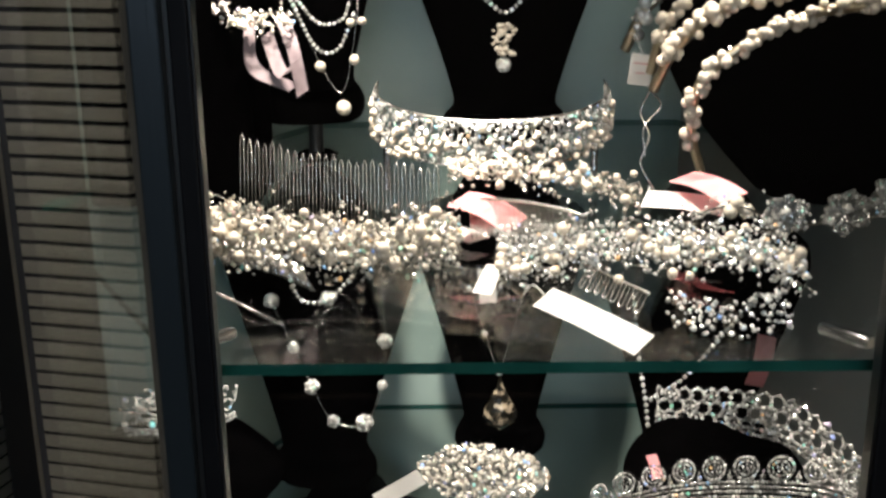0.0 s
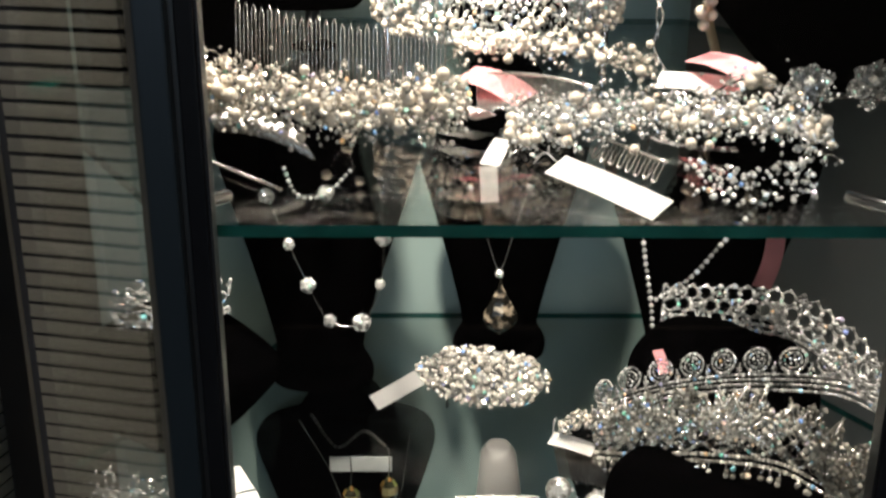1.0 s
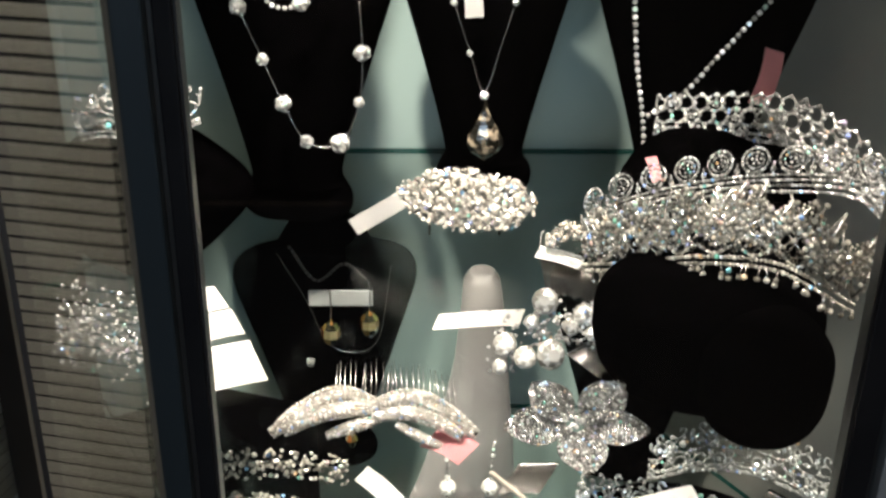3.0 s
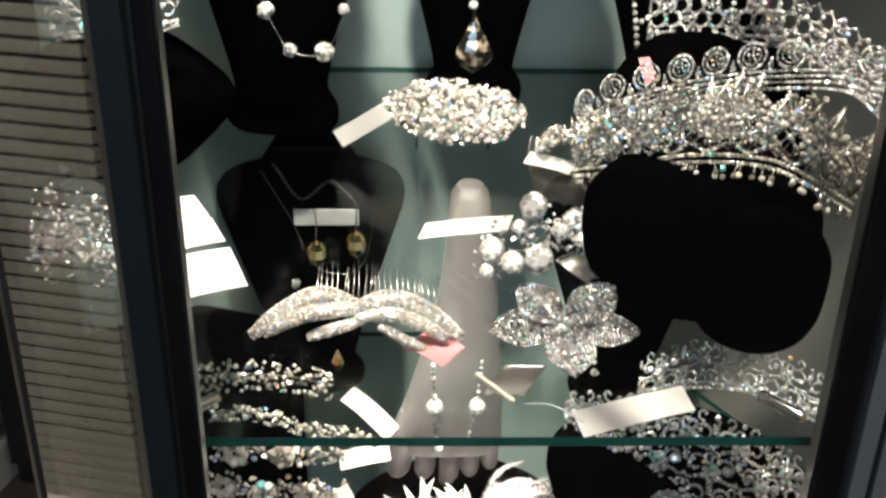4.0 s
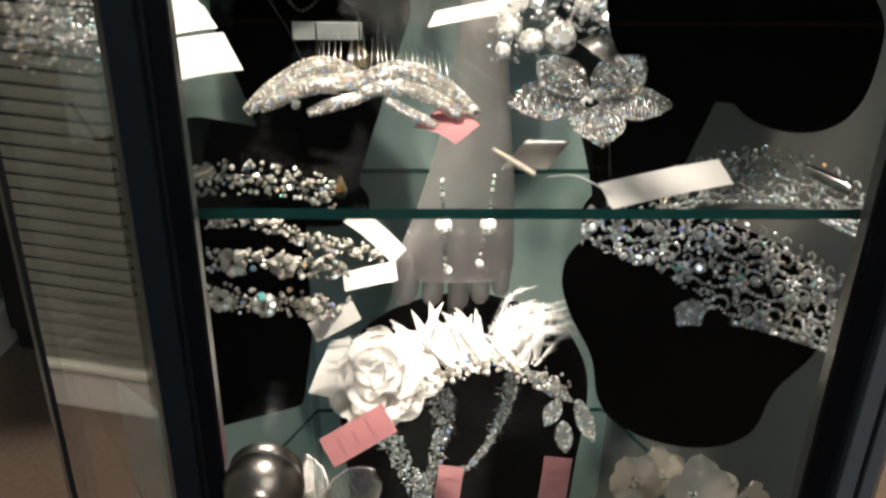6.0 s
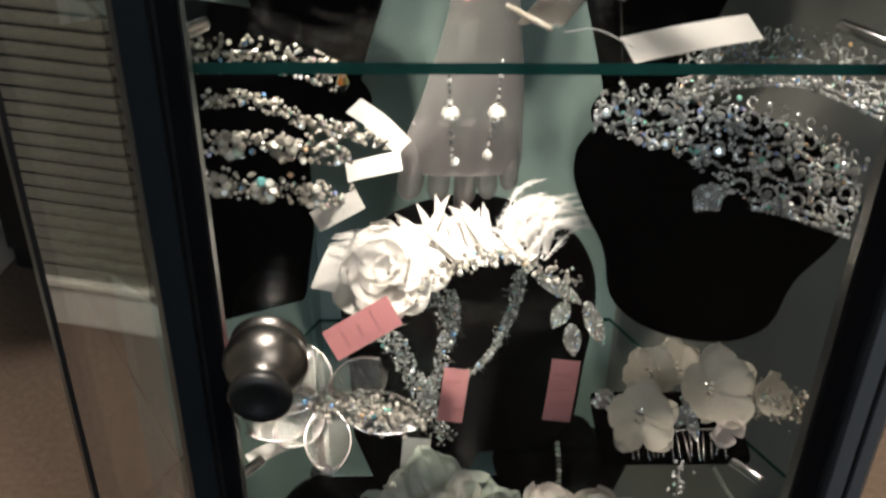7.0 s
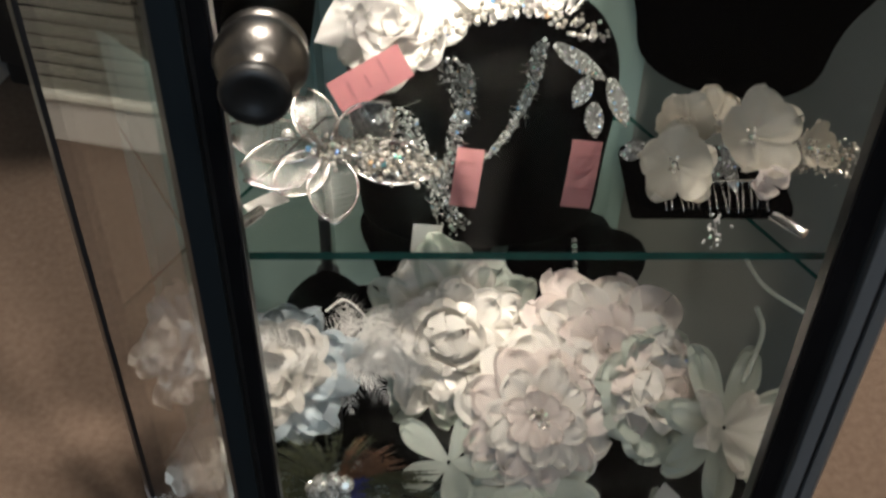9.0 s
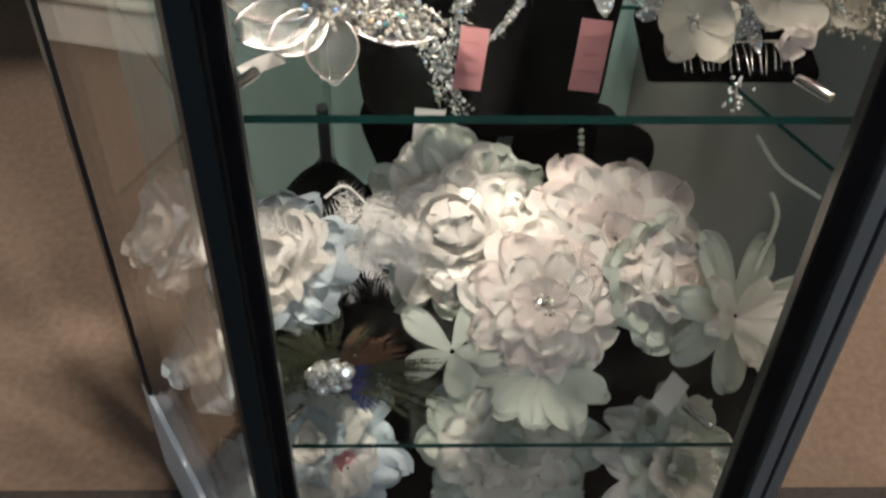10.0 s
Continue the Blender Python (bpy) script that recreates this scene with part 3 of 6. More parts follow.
# ---- velvet stands ----
BUST = [(0.0, 0.44), (0.02, 0.52), (0.06, 0.54), (0.09, 0.50), (0.115, 0.44), (0.16, 0.45), (0.30, 0.57), (0.48, 0.75), (0.64, 0.92), (0.73, 1.0), (0.80, 0.97), (0.84, 0.82), (0.86, 0.56), (0.90, 0.46), (0.96, 0.32), (1.0, 0.06)]


def loft(sections, m, segs=28, power=2.4):
    """A body from oval sections: (height, half width, half depth, forward shift)."""
    bm = bmesh.new()
    rings = []
    for h, hw, hd, sh in sections:
        row = []
        for i in range(segs):
            a = 2 * math.pi * i / segs
            c, s = math.cos(a), math.sin(a)
            row.append(bm.verts.new(m @ Vector((hw * math.copysign(abs(c) ** (2 / power), c), sh + hd * math.copysign(abs(s) ** (2 / power), s), h))))
        rings.append(row)
    for a, b in zip(rings, rings[1:]):
        for i in range(segs):
            bm.faces.new((a[i], a[(i + 1) % segs], b[(i + 1) % segs], b[i]))
    bm.faces.new(rings[0][::-1])
    bm.faces.new(rings[-1])
    bmesh.ops.recalc_face_normals(bm, faces=bm.faces[:])
    return bm


def smooth_profile(profile, steps=4):
    pts = curve([(a, b, 0) for a, b in profile], steps)
    return [(p.x, max(p.y, 0.01)) for p in pts]


def bust(x, y, z, half, height, turn, label, lean=0.03, pole=None):
    root = thing("necklace_bust", label, "necklace stand", "necklace busts")
    m = pose(x, y, z, 0, 0, turn)
    sec = []
    for h, w in smooth_profile(BUST):
        depth = 0.022 + 0.012 * math.sin(math.pi * min(1, h * 1.1)) - (0.012 if h > 0.86 else 0)
        if h < 0.1:
            depth = 0.019
        if h > 0.97:
            depth *= 0.5
        sec.append((h * height, w * half, depth, lean * h))
    part("torso", loft(sec, m), VELVET, root, "", True)
    if pole:
        part("pole", lathe([(0.0065, 0), (0.0065, pole)], pose(x, y + 0.01, z - pole), 12), BLACK_METAL, root, "dark upright pole", True)
        part("foot", lathe([(0.0, 0), (0.018, 0), (0.019, 0.003), (0.014, 0.006), (0.0, 0.006)], pose(x, y + 0.01, z - pole), 24), VELVET, root, "", True)
    return root


def head_form(name, x, y, z, half, height, depth, turn, label, profile, lean=0.0):
    root = thing(name, label, "tiara stand", "tiara stands")
    sec = [(h * height, w * half, depth * (0.35 + 0.65 * w), lean * h) for h, w in smooth_profile(profile)]
    part("pad", loft(sec, pose(x, y, z, 0, 0, turn), 32, 2.1), VELVET, root, "", True)
    return root

# ---- jewellery builders ----
class Strip:
    """A band in space: s runs along an arc, h rises from it."""

    def __init__(self, points, up0, up1, out=None):
        self.line = curve(points, 16)
        self.up0, self.up1 = Vector(up0).normalized(), Vector(up1).normalized()
        self.cum = [0.0]
        for a, b in zip(self.line, self.line[1:]):
            self.cum.append(self.cum[-1] + (b - a).length)
        self.length = self.cum[-1]
        self.out = Vector(out or (0, -0.9, 0.4)).normalized()

    def at(self, s, h, off=0.0):
        s = min(max(s, 0.0), 1.0)
        d = s * self.length
        i = 0
        while i < len(self.cum) - 2 and self.cum[i + 1] < d:
            i += 1
        t = (d - self.cum[i]) / max(1e-9, self.cum[i + 1] - self.cum[i])
        p = self.line[i].lerp(self.line[i + 1], min(1, t))
        return p + self.up0.lerp(self.up1, s) * h + self.out * off


def tiara(label, points, up0, up1, height, motif, count, seed=1, mat=CRYSTAL, stone=0.0017, envelope=None, name="tiara", wire=SILVER):
    rng.seed(seed)
    root = thing(name, label, "tiara", "tiaras and headpieces")
    st = Strip(points, up0, up1)
    L = st.length
    env = envelope or (lambda s: 0.55 + 0.45 * math.sin(math.pi * s))
    g, w = Heap(), Heap()

    def trail(pts2, size, gap=1.75, off=0.0):
        pts = [st.at(s / L, h, off) for s, h in pts2]
        tube(w, [p - st.out * 0.0006 for p in pts], min(0.0006, size * 0.3), 5)
        for p in along(pts, size * gap * 0.8):
            gem(g, p, size * rng.uniform(0.85, 1.15), st.out, 0.45)

    def loop(cs, ch, r, size, a0=0.0, a1=2 * math.pi, squash=1.0, k=18):
        trail([(cs + r * math.cos(a0 + (a1 - a0) * i / k), ch + squash * r * math.sin(a0 + (a1 - a0) * i / k)) for i in range(k + 1)], size)

    def leaf(cs, ch, ang, ln, wd, size):
        c, s = math.cos(ang), math.sin(ang)
        for sg in (-1, 1):
            trail([(cs + c * ln * t - s * sg * wd * math.sin(math.pi * t), ch + s * ln * t + c * sg * wd * math.sin(math.pi * t)) for t in [i / 8 for i in range(9)]], size)
        gem(g, st.at((cs + c * ln * 0.5) / L, ch + s * ln * 0.5, 0.001), size * 2.0, st.out, 0.4)

    def volute(cs, ch, r, a0, sg, turns, size):
        trail([(cs + r * (1 - 0.72 * t) * math.cos(a0 + sg * turns * 6.283 * t), ch + r * (1 - 0.72 * t) * math.sin(a0 + sg * turns * 6.283 * t)) for t in [k / 22 for k in range(23)]], size)

    def blossom(cs, ch, r, size, n=5):
        for k in range(n):
            a = 6.283 * k / n + 0.3
            gem(g, st.at((cs + r * math.cos(a)) / L, ch + r * math.sin(a), 0.0018), size, st.out, 0.25)
        gem(g, st.at(cs / L, ch, 0.0028), size * 0.9, st.out, 0.2)

    def paved_leaf(cs, ch, ang, ln, wd, size):
        """A marquise leaf filled with stones."""
        c, sn = math.cos(ang), math.sin(ang)
        rows_u = max(3, int(ln / (size * 1.5)))
        for q in range(rows_u):
            u = (q + 0.5) / rows_u
            half = wd * math.sin(math.pi * u)
            k = max(1, int(2 * half / (size * 1.5)))
            for w_ in range(k):
                d = (w_ + 0.5) / k * 2 * half - half
                gem(g, st.at((cs + c * ln * u - sn * d) / L, ch + sn * ln * u + c * d, 0.0012), size, st.out, 0.3)
        tube(w, [st.at((cs + c * ln * t) / L, ch + sn * ln * t, 0.0) for t in (0, 0.5, 1)], 0.0007, 4)

    # the foot band: two rows of stones on a wire
    for h in (0.0, stone * 2.4):
        trail([(L * i / 40, h) for i in range(41)], stone)
    if motif == "circles":
        # a broad band of stones, round medallions on it, small leaves between
        for h in (stone * 4.6, stone * 6.6):
            trail([(L * i / 40, h) for i in range(41)], stone * 0.9)
        r = L / count * 0.36
        for i in range(count):
            s, e = L * (i + 0.5) / count, env((i + 0.5) / count) * height
            c = e - r
            loop(s, c, r, stone * 0.8)
            loop(s, c, r * 0.66, stone * 0.6)
            blossom(s, c, r * 0.34, stone * 0.75)
            for sg in (-1, 1):
                trail([(s + sg * r * 0.2, stone * 7), (s + sg * r * 0.5, stone * 8), (s + sg * r * 0.75, c - r * 0.7)], stone * 0.7)
            if i < count - 1:
                paved_leaf(s + L / count * 0.5, stone * 6, 1.57, e * 0.34, r * 0.26, stone * 0.65)
    elif motif == "lattice":
        # staggered rows of small arches, each meeting the next at a larger stone
        r = height * 0.17
        n = int(L / (r * 1.75))
        for k in range(3):
            for i in range(n + 1 - k % 2):
                q = min(1.0, (i + 0.5 * (k % 2) + 0.1) / n)
                at, ch = L * q, env(q) * height * (0.17, 0.50, 0.82)[k] + rng.uniform(-0.0008, 0.0008)
                loop(at, ch, r * rng.uniform(0.88, 1.05), stone * 0.72, 0.0, 6.283, k=10)
                gem(g, st.at(q, ch + r, 0.002), stone * rng.uniform(1.0, 1.5), st.out, 0.3)
                gem(g, st.at((at + r) / L, ch, 0.0022), stone * rng.uniform(0.8, 1.3), st.out, 0.3)
                if (i + k) % 3 == 0:
                    blossom(at, ch, r * 0.42, stone * 0.8)
    elif motif == "scroll":
        cw = L / count
        for i in range(count):
            s, e = cw * (i + 0.5), env((i + 0.5) / count) * height
            n_rows = max(1, round(e / (cw * 1.05)))
            cell = e / n_rows
            for j in range(n_rows):
                z0, sg = j * cell, (1 if (i + j) % 2 else -1)
                r = min(cw, cell) * rng.uniform(0.44, 0.52)
                # a stem that rises into a curl, a smaller curl turned the other way, a blossom between
                volute(s - sg * cw * 0.06, z0 + cell * 0.52, r, -1.57, sg, 1.15, stone * 0.8)
                volute(s + sg * cw * 0.42, z0 + cell * 0.78, r * 0.5, -1.57, -sg, 0.9, stone * 0.7)
                trail([(s - sg * cw * 0.5, z0 + cell * 0.1), (s - sg * cw * 0.3, z0 + cell * 0.02), (s - sg * cw * 0.06, z0 + cell * 0.52 - r)], stone * 0.8)
                blossom(s + sg * cw * 0.46, z0 + cell * 0.34, stone * 2.0, stone * 1.15)
                if rng.random() < 0.45:
                    gem(g, st.at((s - sg * cw * 0.06) / L, z0 + cell * 0.52, 0.002), stone * 2.0, st.out, 0.2)
                paved_leaf(s + sg * cw * 0.15, z0 + cell * 0.1, 1.57 - sg * 0.8, cell * 0.55, cw * 0.15, stone * 0.6)
                paved_leaf(s - sg * cw * 0.42, z0 + cell * 0.55, 1.57 + sg * 0.35, cell * 0.5, cw * 0.13, stone * 0.6)
                for k in range(3):
                    gem(g, st.at((s + rng.uniform(-0.5, 0.5) * cw) / L, z0 + rng.random() * cell, 0.0), stone * rng.uniform(0.7, 1.3), st.out, 0.5)
            volute(s, e + cw * 0.16, cw * 0.24, -1.57, 1 if i % 2 else -1, 0.85, stone * 0.7)
            gem(g, st.at((s + cw * 0.5) / L, e + stone, 0.001), stone * 1.2, st.out, 0.3)
    elif motif == "leaves":
        cw = L / count
        trail([(L * i / 60, height * (0.16 + 0.05 * math.sin(i * 0.9))) for i in range(61)], stone * 0.9)
        for i in range(count):
            s, e = cw * (i + 0.5), env((i + 0.5) / count) * height
            for ang, ln in ((0.7, 0.62), (1.25, 0.74), (1.95, 0.70), (2.5, 0.58)):
                ang += rng.uniform(-0.2, 0.2)
                c, sn, q = math.cos(ang), math.sin(ang), e * ln * rng.uniform(0.85, 1.1)
                tube(w, [st.at((s + c * q * t) / L, e * 0.14 + sn * q * t, 0.002 * t) for t in (0, 0.5, 1)], 0.0007, 5)
                if rng.random() < 0.6:
                    paved_leaf(s + c * q * 0.35, e * 0.14 + sn * q * 0.35, ang, q * 0.7, e * 0.075, stone * 0.72)
                else:
                    for t in (0.45, 0.72, 1.0):
                        gem(g, st.at((s + c * q * t) / L, e * 0.14 + sn * q * t, 0.002), stone * (0.8 + 0.6 * t), st.out, 0.35)
            if i % 4 == 1:
                # a paved rhombus that stands above the branch
                for u in range(-6, 7):
                    for v in range(-6, 7):
                        if abs(u) / 6.5 + abs(v) / 5.0 <= 1.0 and not (u == 0 and v == 0):
                            gem(g, st.at((s + u * stone * 1.35) / L, e * 0.66 + v * stone * 1.35, -0.002), stone * 0.78, st.out, 0.25)
                gem(g, st.at(s / L, e * 0.66, -0.001), stone * 1.6, st.out, 0.2)
            for k in range(2):
                paved_leaf(s + rng.uniform(-0.5, 0.5) * cw, e * (0.2 + 0.22 * k), rng.uniform(0.5, 2.6), e * 0.26, e * 0.07, stone * 0.7)
            blossom(s + rng.uniform(-0.4, 0.4) * cw, e * rng.uniform(0.4, 0.75), stone * 2.2, stone * 1.3)
            for k in range(2):
                ds, dh = rng.uniform(-0.5, 0.5) * cw, -rng.uniform(0.003, 0.010)
                tube(w, [st.at((s + ds * 0.7) / L, 0, 0.001), st.at((s + ds) / L, dh, 0.003)], 0.0005, 4)
                gem(g, st.at((s + ds) / L, dh, 0.003), stone * 1.35, st.out, 0.35)
    g.make("rhinestones", mat, root)
    w.make("setting", wire, root, "fine silver wire setting", True)
    return root, st


def pearl_cluster(root, st, width, n_pearls, n_gems, seed, rp=(0.002, 0.0042), thick=0.008, mat=CRYSTAL_WARM, spray=0.5):
    """A lively heap of pearls, stones and wire sprigs along a strip."""
    rng.seed(seed)
    g, w = Heap(), Heap()
    for _ in range(n_pearls):
        s, h = rng.random(), rng.gauss(0.5, 0.27) * width
        pearl(st.at(s, h, rng.uniform(0.0, thick)), rng.uniform(*rp), root)
    for _ in range(n_gems):
        s, h = rng.random(), rng.gauss(0.5, 0.3) * width
        gem(g, st.at(s, h, rng.uniform(-0.003, thick)), rng.uniform(0.0008, 0.0021), None, 0.9)
    for _ in range(int(n_gems * 0.18)):
        s, h = rng.random(), rng.gauss(0.5, 0.25) * width
        a = st.at(s, h, 0)
        b = st.at(s + rng.uniform(-0.08, 0.08), h + rng.uniform(-0.4, 0.6) * width * spray, rng.uniform(0, thick))
        tube(w, curve([a, (a + b) / 2 + Vector((0, 0, 0.002)), b], 4), 0.0004, 4)
        gem(g, b, rng.uniform(0.001, 0.002), None, 0.9)
    g.make("rhinestones", mat, root)
    w.make("sprigs", SILVER, root, "fine silver wire sprigs", True)


def comb_teeth(root, a, b, tooth, n, r=0.0005, bow=(0, 0, 0), mat=SILVER, rail=True):
    """Hairpin-looped wire teeth along a rail from a to b."""
    a, b, tooth, bow = Vector(a), Vector(b), Vector(tooth), Vector(bow)
    h = Heap()
    r = r * 0.72
    step = (b - a) / n
    for i in range(n):
        t = (i + 0.5) / n
        p = a + (b - a) * t + bow * (4 * t * (1 - t))
        v = tooth * rng.uniform(0.96, 1.04)
        wv = step * 0.28
        tube(h, [p - wv, p - wv * 0.95 + v * 0.5, p - wv * 0.8 + v * 0.93, p + v, p + wv * 0.8 + v * 0.93, p + wv * 0.95 + v * 0.5, p + wv], r, 5)
    h.make("teeth", mat, root, "looped wire comb teeth", True)
    if rail:
        h = Heap()
        tube(h, [a + (b - a) * t + bow * (4 * t * (1 - t)) for t in [k / 12 for k in range(13)]], 0.0011, 6)
        h.make("rail", mat, root, "", True)


def comb_prongs(root, a, b, tooth, n, r=0.0004, bow=(0, 0, 0)):
    """Single wire prongs along a rail, each a little off the straight."""
    a, b, tooth, bow = Vector(a), Vector(b), Vector(tooth), Vector(bow)
    h = Heap()
    for i in range(n):
        t = i / (n - 1)
        p = a + (b - a) * t + bow * (4 * t * (1 - t))
        v = tooth * rng.uniform(0.9, 1.08) + Vector((rng.gauss(0, 0.0012) - 0.004 * (t - 0.5), 0, 0))
        tube(h, [p, p + v * 0.5 + Vector((0.0004, 0, 0)), p + v], r, 5, 0.6)
    h.make("teeth", SILVER, root, "single wire comb prongs", True)
    h = Heap()
    tube(h, [a + (b - a) * t + bow * (4 * t * (1 - t)) for t in [k / 12 for k in range(13)]], 0.0010, 6)
    h.make("rail", SILVER, root, "", True)


def necklace(label, points, group="necklaces", beads=(), gems=0.0, chain=0.0005, mat=CRYSTAL):
    root = thing("necklace", label, "necklace", group)
    line = curve(points, 14)
    h = Heap()
    tube(h, line, chain, 5)
    h.make("chain", SILVER, root, "", True)
    if gems:
        g = Heap()
        for p in along(line, gems * 2.0):
            gem(g, p + Vector((0, -0.002, 0)), gems, (0, -1, 0.2), 0.25)
        g.make("rhinestones", mat, root)
    for p, r, kind in beads:
        p = Vector(p)
        if kind == "pearl":
            pearl(p, r, root)
        else:
            g = Heap()
            for _ in range(40):
                d = Vector((rng.gauss(0, 1), rng.gauss(0, 1), rng.gauss(0, 1))).normalized()
                gem(g, p + d * r * 0.8, r * 0.36, d, 0.15)
            ball(g, p, r * 0.8)
            g.make("pave_bead", mat, root, "bead set all round with rhinestones")
    return root


def faceted(bm):
    """Parts the facets of a cut stone, so that each takes a tone of its own."""
    bmesh.ops.split_edges(bm, edges=bm.edges[:])
    return bm


def pave_leaf(root, centre, tip, width, up, mat=CRYSTAL, stone=0.0011, cup=0.15):
    """A leaf or petal plate paved with tiny stones."""
    c, t, up = Vector(centre), Vector(tip), Vector(up).normalized()
    d = t - c
    side = d.cross(up).normalized()
    up = side.cross(d).normalized()
    L = d.length
    bm, g = bmesh.new(), Heap()
    rows = []
    prof = lambda u: width * 0.5 * (math.sin(math.pi * min(1, u * 0.94 + 0.06)) ** 0.75)
    place = lambda u, k: c + d * u + side * (prof(u) * k) + up * (cup * L * (u * u * 0.5) + cup * width * k * k * 0.7)
    for i in range(9):
        rows.append([bm.verts.new(place(i / 8, k / 2)) for k in (-2, -1, 0, 1, 2)])
    for a, b in zip(rows, rows[1:]):
        for k in range(4):
            bm.faces.new((a[k], a[k + 1], b[k + 1], b[k]))
    bmesh.ops.solidify(bm, geom=bm.faces[:], thickness=0.0008)
    p = part("petal", bm, SILVER, root, smooth=True)
    u = 0.03
    while u < 1.0:
        k, wd = -0.95, prof(u)
        stepk = stone * 1.6 / max(wd, stone)
        while k <= 0.96:
            gem(g, place(u, k) + up * 0.0007, stone * rng.uniform(0.85, 1.15), up, 0.28)
            k += stepk
        u += stone * 1.6 / L
    g.make("paving", mat, p)
    return p


# ---- silk flowers and feathers ----
def petal_bm(bm, m, L, W, cup=0.25, curl=0.3, ruffle=0.0, seed=0, tip=1.0):
    r = random.Random(seed)
    ph, rows = r.uniform(0, 6), []
    nu, nk = 9, 8
    for i in range(nu + 1):
        u = 1 - (1 - i / nu) ** 1.7
        wid = W * 0.5 * (0.22 + 0.78 * math.sin(math.pi / 2 * min(1.0, u / 0.62)) ** 1.2)
        if u > 0.62:
            wid = W * 0.5 * max(0.0, 1 - ((u - 0.62) / 0.38) ** 2.6) ** 0.42 + W * 0.02
        row = []
        for j in range(nk + 1):
            k = 2 * j / nk - 1
            edge = 1 + (0.05 * math.sin(5 * k + ph) + 0.03 * math.sin(11 * k - 2 * ph) - 0.05 * math.exp(-(k * 3) ** 2)) * u * u
            z = cup * W * (k * k) * (0.4 + 0.6 * u) + curl * L * (u ** 2.2) + 1.6 * ruffle * L * (math.sin(6 * k + ph + 4 * u) + 0.6 * math.sin(11 * k - ph)) * u ** 3 - 0.7 * L * max(0.0, u - 0.6) ** 2
            row.append(bm.verts.new(m @ Vector((wid * k, L * u * edge, z))))
        rows.append(row)
    for a, b in zip(rows, rows[1:]):
        for j in range(nk):
            bm.faces.new((a[j], a[j + 1], b[j + 1], b[j]))


def silk_flower(root, centre, facing, layers, mat, seed=0, name="petal", ruffle=0.05):
    """layers: (petal count, length, width, rise in degrees, cup, curl, lift)."""
    r = random.Random(seed)
    base = Matrix.Translation(centre) @ Vector(facing).to_track_quat("Z", "Y").to_matrix().to_4x4()
    for li, (n, L, W, rise, cup, curl, lift) in enumerate(layers):
        off = r.uniform(0, 360)
        for i in range(n):
            bm = bmesh.new()
            m = base @ pose(0, 0, lift, 0, 0, off + 360 * i / n + r.uniform(-8, 8)) @ pose(0, 0.002, 0, rise + r.uniform(-9, 9), r.uniform(-8, 8), 0)
            petal_bm(bm, m, L * r.uniform(0.88, 1.1), W * r.uniform(0.9, 1.1), cup, curl, ruffle, seed * 100 + li * 20 + i)
            bmesh.ops.solidify(bm, geom=bm.faces[:], thickness=0.00022)
            part(name, bm, mat[li % len(mat)] if isinstance(mat, list) else mat, root, smooth=True)
    return base


def stamens(root, base, n, radius, height, seed=3, r=0.0016):
    rr = random.Random(seed)
    g = Heap()
    for i in range(n):
        a, d = rr.uniform(0, 6.3), radius * math.sqrt(rr.random())
        p = base @ Vector((d * math.cos(a), d * math.sin(a), height * rr.uniform(0.6, 1.0)))
        gem(g, p, r * rr.uniform(0.7, 1.2), base.to_3x3() @ Vector((0, 0, 1)), 0.5)
    g.make("flower_centre", CRYSTAL_WARM, root, "cluster of small rhinestones")


def feather(heap, start, mid, end, width, barbs=46, seed=0, droop=0.25, thin=0.0007):
    """A soft plume: a quill and many separate curling barbs."""
    r = random.Random(seed)
    line = curve([start, mid, end], 14)
    tube(heap, line, 0.0006, 4, 0.3)
    n = len(line)
    for b in range(barbs):
        t = (b + 0.5) / barbs
        i = min(n - 2, int(t * (n - 1)))
        p, d = line[i], (line[i + 1] - line[i]).normalized()
        sd = d.cross(Vector((r.uniform(-0.4, 0.4), -0.5, 0.85))).normalized()
        for sg in (-1, 1):
            ln = width * math.sin(math.pi * (0.12 + 0.83 * t)) * r.uniform(0.6, 1.15)
            v = (sd * sg * 0.75 + d * 0.65 + Vector((r.uniform(-1, 1), r.uniform(-1, 1), r.uniform(-1, 1))) * 0.22).normalized()
            q1, q2 = p + v * ln * 0.55, p + v * ln + d * ln * 0.2 - Vector((0, 0, droop * ln)) + Vector((r.uniform(-1, 1), r.uniform(-1, 1), r.uniform(-1, 1))) * ln * 0.12
            o = d * thin
            up = Vector((0, -0.3, 1)) * thin * 0.3
            heap.add(np.array([tuple(x) for x in (p - o, p + o, q1 + o * 0.8, q1 - o * 0.8, q2, p + up, q1 + up)]), [(0, 1, 2, 3), (3, 2, 4), (1, 0, 5), (0, 3, 6, 5), (2, 1, 5, 6), (4, 2, 6), (3, 4, 6)])

# ==== top shelf ====
bust(-0.112, 0.955, SHELF_A + 0.035, 0.082, 0.30, 8, "black velvet bust with pearl necklaces on the glass shelf", 0.02, pole=0.035)
bust(0.055, 1.03, SHELF_A, 0.108, 0.30, 0, "broad black velvet bust behind the pearl band", 0.02)
side_block = thing("velvet_riser", "black velvet riser beside the pearl necklaces", "display riser")
part("body", box(-0.262, -0.135, 0.80, 0.88, SHELF_A, SHELF_A + 0.27, 0.008), VELVET, side_block, "", True)
ROUND = [(0.0, 0.35), (0.03, 0.42), (0.14, 0.62), (0.3, 0.86), (0.5, 1.0), (0.7, 0.95), (0.86, 0.74), (0.95, 0.45), (1.0, 0.06)]
head_form("velvet_head_form", 0.285, 0.84, SHELF_A, 0.125, 0.245, 0.075, -12, "round black velvet head form that carries pearl headbands", ROUND)

